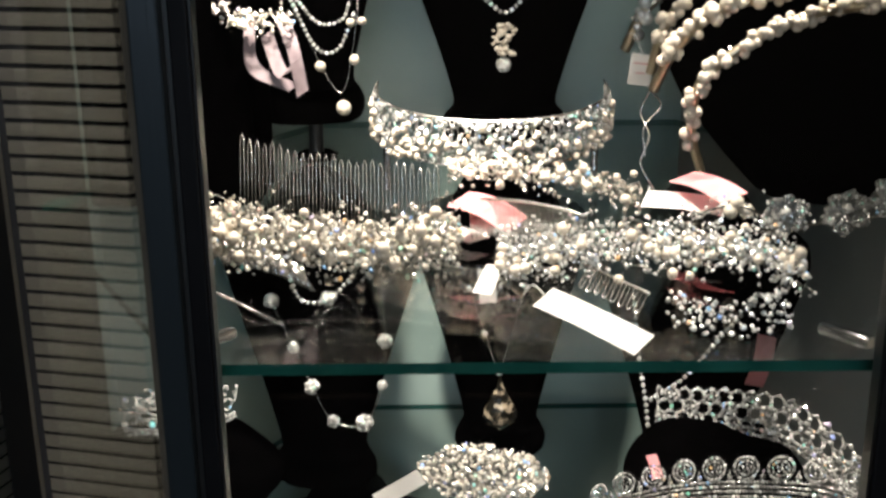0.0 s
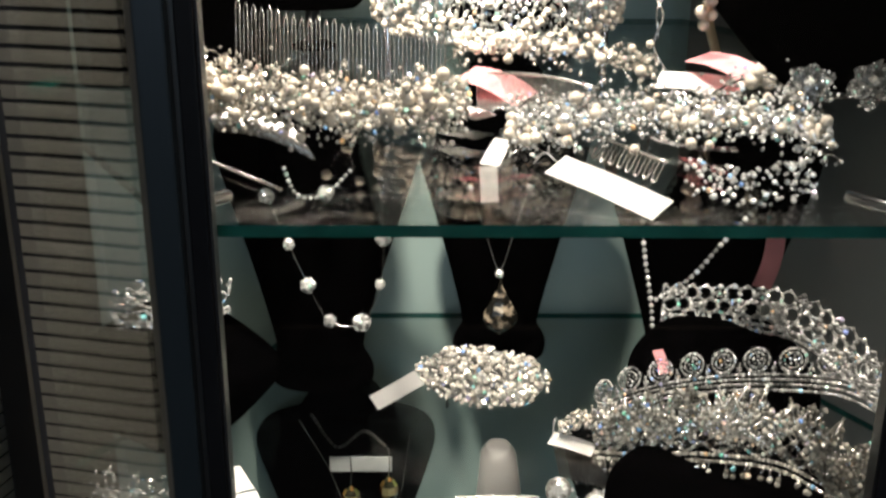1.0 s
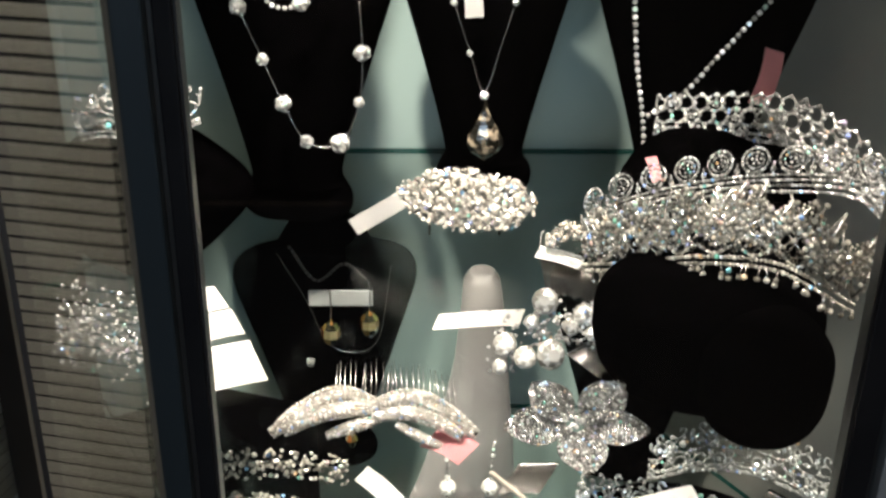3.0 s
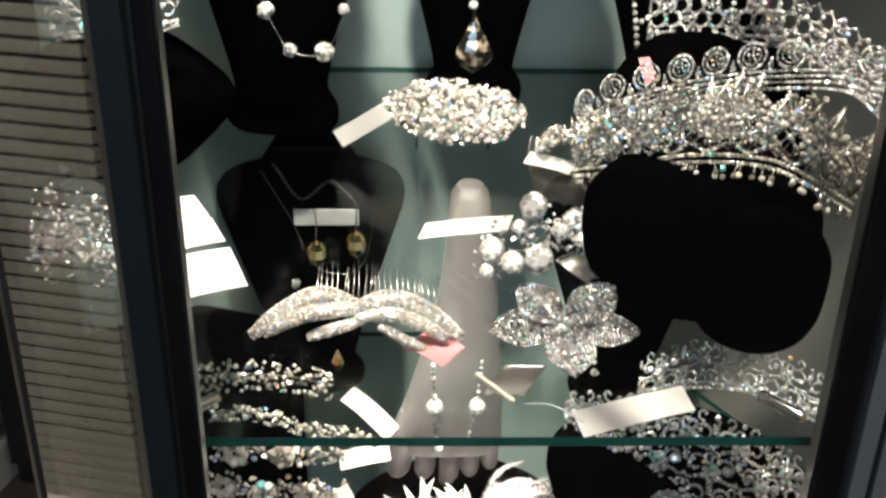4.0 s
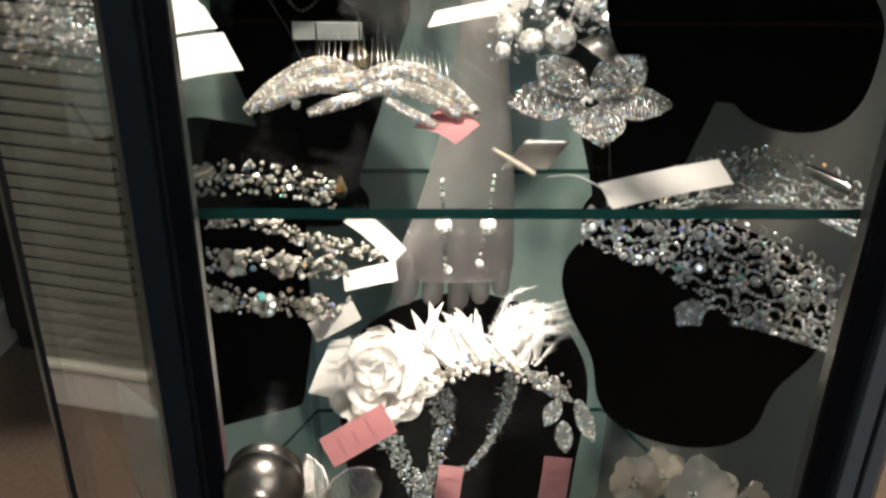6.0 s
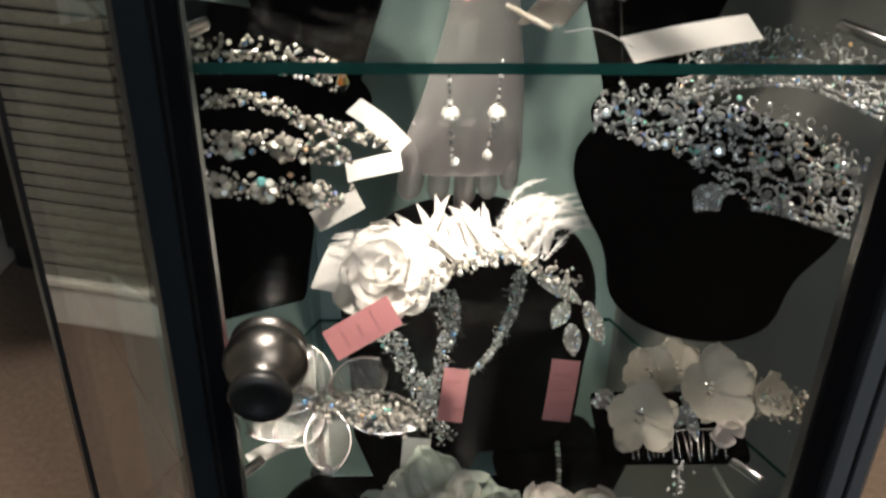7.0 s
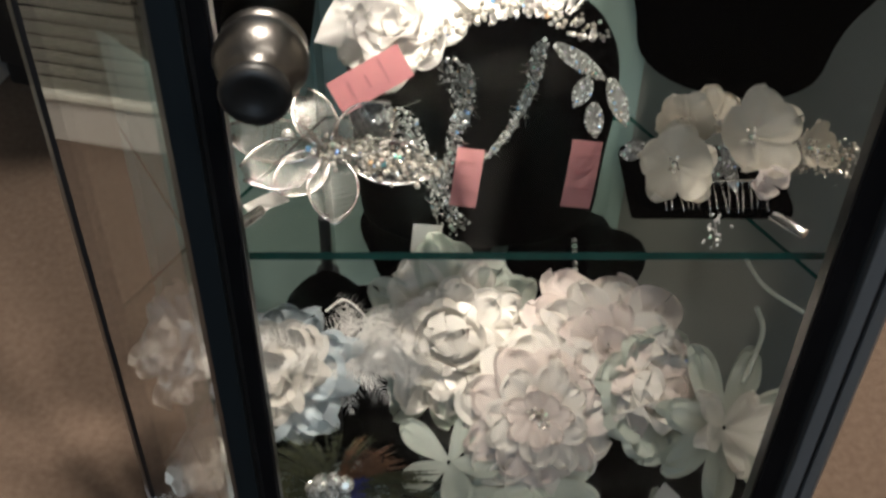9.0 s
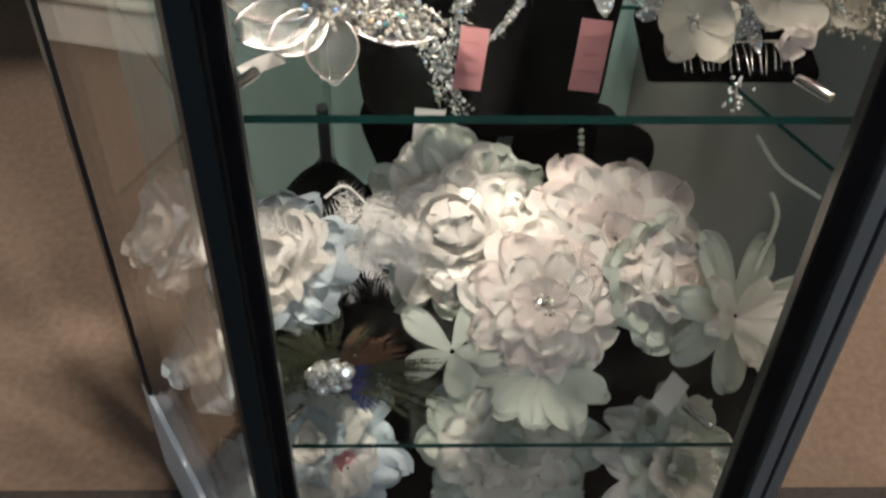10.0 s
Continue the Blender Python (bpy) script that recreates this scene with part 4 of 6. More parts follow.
P = (-0.081, 0.900, 1.286)
necklace("layered pearl necklace with round drops on the black bust", [(-0.119, 0.915, 1.370), (-0.108, 0.905, 1.340), (-0.082, 0.895, 1.299), (-0.069, 0.900, 1.353), (-0.068, 0.905, 1.370)],
         beads=[(P, 0.0062, "pearl"), ((-0.098, 0.895, 1.320), 0.0045, "pearl"), ((-0.071, 0.895, 1.325), 0.0042, "pearl"), ((-0.064, 0.895, 1.355), 0.0036, "pearl"), ((-0.073, 0.895, 1.354), 0.0036, "pearl")])
necklace("strand of small crystals between pearls on the black bust", [(-0.121, 0.912, 1.370), (-0.101, 0.900, 1.334), (-0.083, 0.897, 1.334), (-0.070, 0.905, 1.362)], gems=0.0022)
necklace("short strand of small crystals on the black bust", [(-0.116, 0.912, 1.370), (-0.098, 0.900, 1.353), (-0.080, 0.900, 1.356), (-0.074, 0.907, 1.370)], gems=0.002)
bow = thing("ribbon_bow", "mauve ribbon bow tied to a beaded hairpiece", "ribbon")
for k, pts in enumerate(([(-0.136, 0.800, 1.365), (-0.133, 0.790, 1.335), (-0.105, 0.785, 1.321)], [(-0.113, 0.800, 1.368), (-0.104, 0.785, 1.347), (-0.099, 0.785, 1.317)], [(-0.123, 0.790, 1.358), (-0.112, 0.780, 1.332), (-0.102, 0.780, 1.340)])):
    hp = Heap()
    ln = curve(pts, 8)
    for a, b in zip(ln, ln[1:]):
        o = Vector((0.004, 0.0006, 0.0025))
        hp.add(np.array([tuple(v) for v in (a - o, a + o, b + o, b - o)]), [(0, 1, 2, 3)])
    ob = hp.make("ribbon_tail", RIBBON, bow, "", True)
spray = thing("beaded_hairpiece", "gold and crystal beaded hairpiece hanging over the riser", "hairpiece", "hair ornaments")
st = Strip([(-0.161, 0.800, 1.380), (-0.134, 0.790, 1.373), (-0.103, 0.790, 1.375)], (0, -0.2, -1), (0, -0.2, -1))
pearl_cluster(spray, st, 0.014, 16, 140, 61, (0.0018, 0.0028))
# drop pendant of the centre bust
pend = necklace("pearl cluster pendant with a blue glass drop", [(0.036, 0.985, 1.362), (0.052, 0.980, 1.352), (0.067, 0.985, 1.362)], gems=0.0026)
g = Heap()
for i in range(60):
    q = Vector((0.051, 0.978, 1.329)) + Vector((rng.gauss(0, 0.0045), rng.uniform(-0.004, 0.002), rng.uniform(-0.012, 0.013)))
    (ball if i % 3 else gem)(g, q, rng.uniform(0.0016, 0.0026))
g.make("pearl_cluster", PEARL, pend)
crystal((0.051, 0.978, 1.308), 0.0068, pend, (0, -1, 0), 0.1)

# headbands on the round form
def headband(label, pts, r, seed, n_rows=2, mat=PEARL, dens=1.1):
    rng.seed(seed)
    root = thing("headband", label, "headband", "tiaras and headpieces")
    ln = curve(pts, 16)
    hp = Heap()
    tube(hp, ln, r * 0.8, 8)
    hp.make("band", GOLD, root, "pale gold wrapped band", True)
    hb, hg = Heap(), Heap()
    for p in along(ln[: int(len(ln) * 0.86)], r * dens):
        for k in range(n_rows):
            d = Vector((rng.gauss(0, 1), rng.gauss(-0.6, 0.6), rng.gauss(0.5, 0.8))).normalized()
            ball(hb, p + d * r * 1.2, r * rng.uniform(0.55, 1.05))
        d = Vector((rng.gauss(0, 1), rng.gauss(-0.6, 0.6), rng.gauss(0.3, 0.8))).normalized()
        gem(hg, p + d * r * 1.2, r * 0.4)
    hb.make("pearls", mat, root, "", True)
    hg.make("rhinestones", CRYSTAL_WARM, root)
    return root


headband("pearl headband with a pale gold wrapped end on the head form", [(0.288, 0.750, 1.378), (0.240, 0.745, 1.373), (0.197, 0.745, 1.353), (0.170, 0.750, 1.327), (0.169, 0.765, 1.293), (0.181, 0.780, 1.260) ], 0.0042, 11)
headband("wide double pearl headband, brightly lit on the head form", [(0.294, 0.780, 1.393), (0.233, 0.775, 1.385), (0.188, 0.775, 1.374), (0.161, 0.785, 1.348), (0.148, 0.800, 1.315)], 0.0048, 12, 3)
headband("pearl and crystal headband at the back of the head form", [(0.218, 0.820, 1.391), (0.182, 0.820, 1.380), (0.160, 0.825, 1.359), (0.151, 0.830, 1.322)], 0.0046, 13, 3)
headband("narrow crystal headband beside the head form", [(0.174, 0.860, 1.385), (0.150, 0.860, 1.364), (0.138, 0.870, 1.334)], 0.005, 14, 2, CRYSTAL)
# Twisted wire end of a headband, built as a thing of its own.
wires = thing("wire_hairpin", "twisted silver wire end standing by the headbands", "hairpin")
hp = Heap()
tube(hp, curve([(0.146, 0.800, 1.315), (0.140, 0.800, 1.299), (0.145, 0.790, 1.284), (0.139, 0.785, 1.265), (0.149, 0.780, 1.246)]), 0.0009, 6)
tube(hp, curve([(0.148, 0.800, 1.313), (0.154, 0.800, 1.303), (0.141, 0.790, 1.290), (0.142, 0.785, 1.269)]), 0.0007, 6)
hp.make("wire", SILVER, wires, "", True)
tag((0.147, 0.840, 1.335), (0.144, 0.840, 1.312), 0.017, CARD, "white price card hanging from the crystal headband", (0.136, 0.850, 1.349), (0, -1, 0.2), 0.001, 2)

# wide crystal and pearl band lying across the shelf
band = thing("crown_band", "wide silver crown band packed with pearls and crystals", "tiara", "tiaras and headpieces")
cen = Vector((0.035, 0.735, 0))
arc = [Vector((cen.x + 0.087 * math.sin(radians(a)), 0.845 - 0.075 * math.cos(radians(a)) * 1.0, 1.266 + 0.012 * (1 - math.cos(radians(a))) )) for a in range(-100, 101, 20)]
st = Strip(arc, (0, -0.1, 1), (0, -0.1, 1), (0, -1, 0.3))
hp, hg = Heap(), Heap()
for h in (0.0, 0.034):
    tube(hp, [st.at(i / 60, h) for i in range(61)], 0.0009, 6)
for i in range(70):
    tube(hp, [st.at(i / 70, 0.0), st.at((i + rng.uniform(-1, 1)) / 70, 0.034)], 0.0005, 4)
hp.make("frame", SILVER, band, "silver wire frame", True)
rng.seed(21)
for i in range(1700):
    s, h = rng.random(), rng.uniform(0, 0.034)
    rad = Vector((st.at(s, h).x - cen.x, st.at(s, h).y - 0.845, 0)).normalized()
    gem(hg, st.at(s, h) + rad * rng.uniform(0.0, 0.002), rng.uniform(0.0010, 0.0021), rad + Vector((0, 0, 0.3)), 0.5)
hg.make("rhinestones", CRYSTAL, band)
for i in range(150):
    s, h = rng.random(), abs(rng.gauss(0.011, 0.008))
    rad = Vector((st.at(s, h).x - cen.x, st.at(s, h).y - 0.845, 0)).normalized()
    pearl(st.at(s, min(h, 0.03)) + rad * 0.003, rng.uniform(0.0017, 0.003), band)
for x in (-0.045, 0.115):
    part("stand_peg", lathe([(0.003, 0), (0.003, 0.037)], pose(x, 0.853, SHELF_A), 8), CHROME, band, "", True)

# spray comb behind the tags
sp = thing("pearl_spray_comb", "gold wire hair comb with a spray of pearls", "hair comb", "hair ornaments")
st = Strip([(0.001, 0.720, 1.270), (0.040, 0.700, 1.271), (0.088, 0.675, 1.270), (0.117, 0.650, 1.264)], (0, 0.5, 0.8), (0, 0.5, 0.8))
pearl_cluster(sp, st, 0.018, 34, 420, 31, (0.002, 0.0036), 0.008)
comb_teeth(sp, (0.015, 0.700, 1.262), (0.085, 0.655, 1.263), (0, -0.03, -0.016), 26, 0.0005, (0, 0, 0.004), SILVER)
tag((0.008, 0.700, 1.263), (0.044, 0.672, 1.253), 0.024, PINK_CARD, "pink price tag with faded writing under the pearl spray", None, (0, -0.3, 1), 0.004, 4)
tag((-0.019, 0.738, 1.236), (0.022, 0.697, 1.236), 0.020, CARD, "white price tag flat on the glass shelf", None, (0, 0, 1), 0.002)
tag((0.135, 0.744, 1.250), (0.185, 0.720, 1.250), 0.018, CARD, "white price tag beside the wire stem", (0.149, 0.780, 1.246), (0, -0.5, 1), 0.002)
tag((0.161, 0.750, 1.264), (0.185, 0.700, 1.262), 0.022, PINK_CARD, "folded pink price tag under the headband", None, (0, -0.5, 1), 0.003, 2)

# large pearl comb, teeth upright
cb = thing("pearl_hair_comb", "large hair comb of cream pearls with tall upright wire teeth", "hair comb", "hair ornaments")
comb_teeth(cb, (-0.125, 0.660, 1.267), (-0.003, 0.628, 1.255), (0, 0.012, 0.044), 26, 0.00066, (0, 0.0, -0.004))
st = Strip([(-0.123, 0.560, 1.269), (-0.080, 0.565, 1.262), (-0.039, 0.575, 1.257), (0.008, 0.590, 1.256)], (0, 0.45, 0.9), (0, 0.45, 0.9))
pearl_cluster(cb, st, 0.026, 110, 1700, 41, (0.0014, 0.0038), 0.014)
cb2 = thing("side_comb", "silver hair comb lying flat with wide bright teeth", "hair comb", "hair ornaments")
comb_teeth(cb2, (-0.126, 0.607, 1.250), (-0.072, 0.592, 1.238), (-0.012, 0.012, 0.014), 18, 0.0005, (0, 0, 0.004), SILVER, False)
hg = Heap()
for i in range(19):
    ball(hg, Vector((-0.130, 0.607, 1.233)).lerp(Vector((-0.087, 0.558, 1.233)), i / 18), 0.0011)
hg.make("bead_row", SILVER, cb2, "", True)

# scattered pearl comb with the long white tag
cf = thing("pearl_branch_comb", "branching hair comb of pearls and crystals on the glass shelf", "hair comb", "hair ornaments")
st = Strip([(0.030, 0.603, 1.240), (0.071, 0.607, 1.245), (0.123, 0.600, 1.250), (0.168, 0.589, 1.250), (0.194, 0.570, 1.245)], (0, 0.75, 0.6), (0, 0.75, 0.6))
pearl_cluster(cf, st, 0.030, 60, 1500, 51, (0.0018, 0.0037), 0.010, CRYSTAL)
comb_teeth(cf, (0.081, 0.617, 1.245), (0.110, 0.576, 1.242), (-0.008, -0.018, -0.006), 8, 0.0008)
hb2 = Strip([(0.117, 0.560, 1.235), (0.145, 0.543, 1.235), (0.182, 0.559, 1.235)], (0, 0.7, 0.7), (0, 0.7, 0.7))
hg = Heap()
for i in range(160):
    gem(hg, hb2.at(rng.random(), rng.uniform(-0.006, 0.016), rng.uniform(0, 0.004)), rng.uniform(0.001, 0.0022))
hg.make("loose_sprays", CRYSTAL, cf)
tag((0.052, 0.573, 1.242), (0.099, 0.525, 1.233), 0.017, CARD, "long plain white tag tied to the pearl comb", (0.042, 0.582, 1.240), (0, -0.6, 1), 0.001)
tag((0.030, 0.645, 1.236), (0.020, 0.606, 1.232), 0.011, CARD, "tiny white price tag on a thread", None, (0, -0.4, 1), 0.001, 0)

# garland of pale flowers
gar = thing("flower_garland", "silver hair vine with beaded flowers and pearl buds", "hair vine", "hair ornaments")
for c, r in (((0.195, 0.630, 1.271), 0.0155), ((0.234, 0.640, 1.270), 0.0165), ((0.268, 0.660, 1.274), 0.016), ((0.302, 0.670, 1.269), 0.016)):
    c = Vector(c)
    for k in range(6):
        a = 2 * math.pi * k / 6 + 0.4
        pave_leaf(gar, c, c + Vector((math.cos(a), -0.25, math.sin(a) * 0.9)) * r, r * 0.75, (0, -0.9, 0.45), CRYSTAL, 0.0013)
    crystal(c + Vector((0, -0.005, 0.003)), 0.0034, gar)
hp, hg = Heap(), Heap()
ln = curve([(0.158, 0.715, 1.245), (0.167, 0.630, 1.276), (0.197, 0.635, 1.264), (0.237, 0.645, 1.262), (0.302, 0.670, 1.264)])
tube(hp, ln, 0.0008, 5)
hp.make("vine", SILVER, gar, "", True)
for p in along(ln, 0.003):
    gem(hg, p + Vector((rng.gauss(0, 0.003), rng.gauss(0, 0.003), rng.gauss(0.001, 0.003))), 0.0014)
hg.make("rhinestones", CRYSTAL, gar)
for c in ((0.168, 0.630, 1.278), (0.174, 0.630, 1.273), (0.165, 0.630, 1.273), (0.172, 0.644, 1.250), (0.169, 0.622, 1.250)):
    pearl(Vector(c), 0.0044, gar)

# ==== second shelf ====
bust(-0.116, 0.962, SHELF_B, 0.092, 0.305, -6, "black velvet bust with a rhinestone station necklace", 0.02)
bust(0.052, 1.015, SHELF_B + 0.002, 0.083, 0.302, 0, "black velvet bust with an amber drop pendant", 0.015)
bust(0.222, 0.935, SHELF_B, 0.092, 0.300, -14, "black velvet bust with a rhinestone chain", 0.02)
B1 = [(-0.153, 0.928, 1.111), (-0.135, 0.922, 1.070), (-0.119, 0.915, 1.035), (-0.101, 0.908, 1.005), (-0.073, 0.906, 1.004), (-0.057, 0.912, 1.037), (-0.054, 0.918, 1.077), (-0.056, 0.925, 1.117)]
necklace("silver necklace with round rhinestone beads at intervals", B1, beads=[(B1[0], 0.0075, "pave"), (B1[1], 0.0055, "pave"), (B1[2], 0.0078, "pave"), (B1[3], 0.0062, "pave"), (B1[4], 0.0086, "pave"), (B1[5], 0.0052, "pave"), (B1[6], 0.0075, "pave")])
necklace("short crystal necklace with a bright centre bead", [(-0.136, 0.925, 1.137), (-0.126, 0.920, 1.116), (-0.103, 0.918, 1.116), (-0.078, 0.925, 1.138)], gems=0.0026, beads=[((-0.101, 0.914, 1.118), 0.0078, "pave")])
dn = necklace("fine chain with an amber glass drop", [(0.020, 0.975, 1.108), (0.035, 0.970, 1.064), (0.048, 0.965, 1.030), (0.061, 0.970, 1.066), (0.073, 0.975, 1.105)], beads=[((0.048, 0.963, 1.027), 0.0042, "pave"), ((0.021, 0.972, 1.105), 0.0032, "pave"), ((0.035, 0.968, 1.063), 0.003, "pave"), ((0.073, 0.972, 1.106), 0.0034, "pave")])
DROP = crystal_material("amber_glass_drop", (0.012, 0.011, 0.008), (0.42, 0.33, 0.22), painted_fire=False)
for at, c in ((0.45, (0.05, 0.045, 0.025)), (0.62, (0.20, 0.12, 0.08)), (0.75, (0.10, 0.10, 0.05))):
    DROP.node_tree.nodes["Color Ramp"].color_ramp.elements.new(at).color = (*c, 1)
# This dark and bright mottle paints the facet glints into the drop's colour.
mottle(DROP, (0.62, 0.50, 0.36), 110, low=0.48, high=0.62)
dp = Vector((0.049, 0.960, 0.994))
part("glass_drop", faceted(lathe([(0.0006, 0.030), (0.003, 0.020), (0.009, 0.008), (0.0155, -0.004), (0.0165, -0.011), (0.012, -0.018), (0.004, -0.023), (0.0004, -0.025)], Matrix.Translation(dp) @ Matrix.Diagonal((1, 0.5, 1, 1)), 9)), DROP, dn, "faceted amber glass drop")
tag((0.036, 0.965, 1.127), (0.038, 0.962, 1.095), 0.0155, CARD, "small white card hanging on the centre bust", None, (0, -1, 0.15), 0.001)
necklace("long rhinestone chain on the black bust", [(0.156, 0.885, 1.128), (0.160, 0.878, 1.083), (0.167, 0.870, 1.039), (0.171, 0.865, 0.997)], gems=0.0029)
necklace("rhinestone chain crossing the black bust", [(0.262, 0.892, 1.127), (0.226, 0.882, 1.089), (0.198, 0.874, 1.059), (0.169, 0.868, 1.042)], gems=0.0029)
tag((0.274, 0.900, 1.086), (0.263, 0.890, 1.044), 0.022, PINK_CARD, "folded pink tag behind the rhinestone tiara", None, (0.5, -1, 0.1), 0.003, 0)

# dark round form at the flank, with a small tiara
DIAMOND = [(0.0, 0.30), (0.03, 0.36), (0.16, 0.62), (0.40, 0.95), (0.50, 1.0), (0.62, 0.94), (0.85, 0.60), (0.97, 0.28), (1.0, 0.05)]
head_form("velvet_head_form", -0.228, 0.862, SHELF_B, 0.088, 0.122, 0.05, 10, "black velvet head form under a small silver tiara", DIAMOND)
tiara("small openwork silver tiara on the black form", [(-0.254, 0.810, 1.042), (-0.234, 0.800, 1.048), (-0.200, 0.800, 1.046), (-0.171, 0.830, 1.048)], (-0.2, 0, 1), (0.1, 0, 1), 0.036, "scroll", 5, 71)

# oval brooch and its tag
br = thing("oval_brooch", "oval rhinestone brooch comb resting on the glass shelf", "brooch", "hair ornaments")
cB = (Vector((-0.028, 0.900, 0.960)) + Vector((0.090, 0.890, 0.956))) / 2
axis = (Vector((0.090, 0.890, 0.956)) - Vector((-0.028, 0.900, 0.960))) / 2
upB = Vector((0, 0.55, 0.85)).normalized()
bm = bmesh.new()
ringv = [bm.verts.new(cB + axis * math.cos(a) * 0.93 + upB * 0.024 * math.sin(a)) for a in [2 * math.pi * i / 24 for i in range(24)]]
bm.faces.new(ringv)
bmesh.ops.solidify(bm, geom=bm.faces[:], thickness=0.003)
part("back_plate", bm, SILVER, br)
hg, hs = Heap(), Heap()
rng.seed(77)
for i in range(620):
    a, d = rng.uniform(0, 6.283), math.sqrt(rng.random())
    p = cB + axis * (math.cos(a) * d) + upB * (0.027 * math.sin(a) * d) + Vector((0, -0.85, 0.5)) * (0.010 * (1 - d * d) + rng.uniform(0, 0.004))
    gem(hg, p, rng.uniform(0.0013, 0.0032), (0, -0.7, 0.7), 0.7)
hg.make("rhinestones", CRYSTAL_WARM, br)
for x in (-0.03, 0.03):
    tube(hs, [cB + Vector((x, 0.01, 0.0)), Vector((cB.x + x, cB.y + 0.02, SHELF_B))], 0.0012, 6)
hs.make("prop", SILVER, br, "", True)
tag((-0.063, 0.884, 0.938), (-0.023, 0.884, 0.963), 0.015, CARD, "white price tag tied to the oval brooch", None, (0, -1, 0.15), 0.001)

# head form with three tiaras
FORM = [(0.0, 0.50), (0.03, 0.66), (0.10, 0.82), (0.25, 0.95), (0.5, 1.0), (0.72, 0.95), (0.9, 0.68), (0.97, 0.4), (1.0, 0.05)]
head_form("velvet_head_form", 0.181, 0.675, SHELF_B, 0.075, 0.100, 0.054, -8, "black velvet head form carrying three rhinestone tiaras", FORM)
head_form("velvet_foot_pad", 0.206, 0.624, SHELF_B, 0.041, 0.085, 0.034, -6, "black velvet pad at the foot of the tiara form", FORM)
head_form("velvet_head_form", 0.212, 0.80, SHELF_B, 0.075, 0.138, 0.05, -30, "taller black velvet form behind the tiaras", FORM)
tiara("openwork rhinestone tiara of woven arches", [(0.169, 0.830, 1.041), (0.210, 0.800, 1.049), (0.251, 0.760, 1.056), (0.275, 0.720, 1.046), (0.289, 0.690, 1.035)], (0, 0.1, 1), (0.3, 0.1, 1), 0.034, "lattice", 9, 81, DIM_CRYSTAL, 0.0020, lambda s: 0.8 + 0.2 * math.sin(math.pi * s))
tiara("rhinestone tiara with a row of round medallions", [(0.110, 0.745, 0.993), (0.127, 0.735, 1.013), (0.162, 0.720, 1.032), (0.202, 0.690, 1.052), (0.247, 0.665, 1.062), (0.268, 0.645, 1.060)], (-0.25, 0.1, 1), (0.2, 0.1, 1), 0.030, "circles", 9, 82, DIM_CRYSTAL, 0.0017, lambda s: 1.0)
tiara("leafy rhinestone tiara with crystal sprays", [(0.107, 0.730, 0.976), (0.131, 0.700, 0.992), (0.164, 0.655, 1.019), (0.204, 0.635, 1.025), (0.230, 0.625, 1.016), (0.253, 0.620, 1.003)], (-0.1, 0.2, 1), (0.25, 0.1, 1), 0.060, "leaves", 22, 83, DIM_WARM, 0.0019, lambda s: 0.8 + 0.2 * math.sin(math.pi * s))
tag((0.150, 0.750, 1.053), (0.154, 0.740, 1.039), 0.009, PINK_CARD, "small pink tag caught in the medallion tiara", None, (0.4, -1, 0), 0.001)

# crystal combs beside the head form
cc = thing("crystal_comb", "hair comb with large round crystals and wire teeth", "hair comb", "hair ornaments")
rng.seed(91)
for c, r in (((0.077, 0.700, 0.968), 0.009), ((0.105, 0.705, 0.956), 0.008), ((0.122, 0.710, 0.960), 0.007), ((0.049, 0.680, 0.946), 0.008), ((0.062, 0.670, 0.942), 0.0075), ((0.079, 0.670, 0.944), 0.010), ((0.094, 0.690, 0.954), 0.006), ((0.067, 0.690, 0.958), 0.005), ((0.110, 0.695, 0.946), 0.006), ((0.045, 0.665, 0.938), 0.005)):
    crystal(Vector(c), r * 1.05, cc)
hg = Heap()
for i in range(300):
    t = rng.random()
    gem(hg, Vector((0.044, 0.685, 0.937)).lerp(Vector((0.124, 0.710, 0.951)), t) + Vector((rng.gauss(0, 0.006), rng.gauss(0, 0.006), rng.gauss(0.002, 0.009))), rng.uniform(0.001, 0.0026))
hg.make("rhinestones", CRYSTAL, cc)
comb_teeth(cc, (0.092, 0.685, 0.935), (0.120, 0.710, 0.935), (0.020, -0.010, -0.012), 12, 0.0006)
pc = thing("pearl_edge_comb", "small comb with a pearl edge, standing beside the tiaras", "hair comb", "hair ornaments")
comb_teeth(pc, (0.078, 0.750, 0.975), (0.113, 0.730, 0.976), (0.004, -0.012, -0.02), 14, 0.0007, (0, 0, 0), DARK_WIRE)
st = Strip([(0.082, 0.752, 0.980), (0.094, 0.745, 0.991), (0.115, 0.735, 0.998)], (0, 0.3, 1), (0, 0.3, 1))
pearl_cluster(pc, st, 0.012, 12, 150, 92, (0.0014, 0.0022), 0.006)
tag((0.076, 0.752, 0.980), (0.106, 0.735, 0.979), 0.012, CARD, "white tag on the pearl edge comb", (0.081, 0.755, 0.995), (0, -0.5, 1), 0.001)
tag((0.004, 0.753, 0.922), (0.063, 0.710, 0.950), 0.014, CARD, "white price tag tied to the crystal comb", None, (0, -0.6, 1), 0.001, 0)

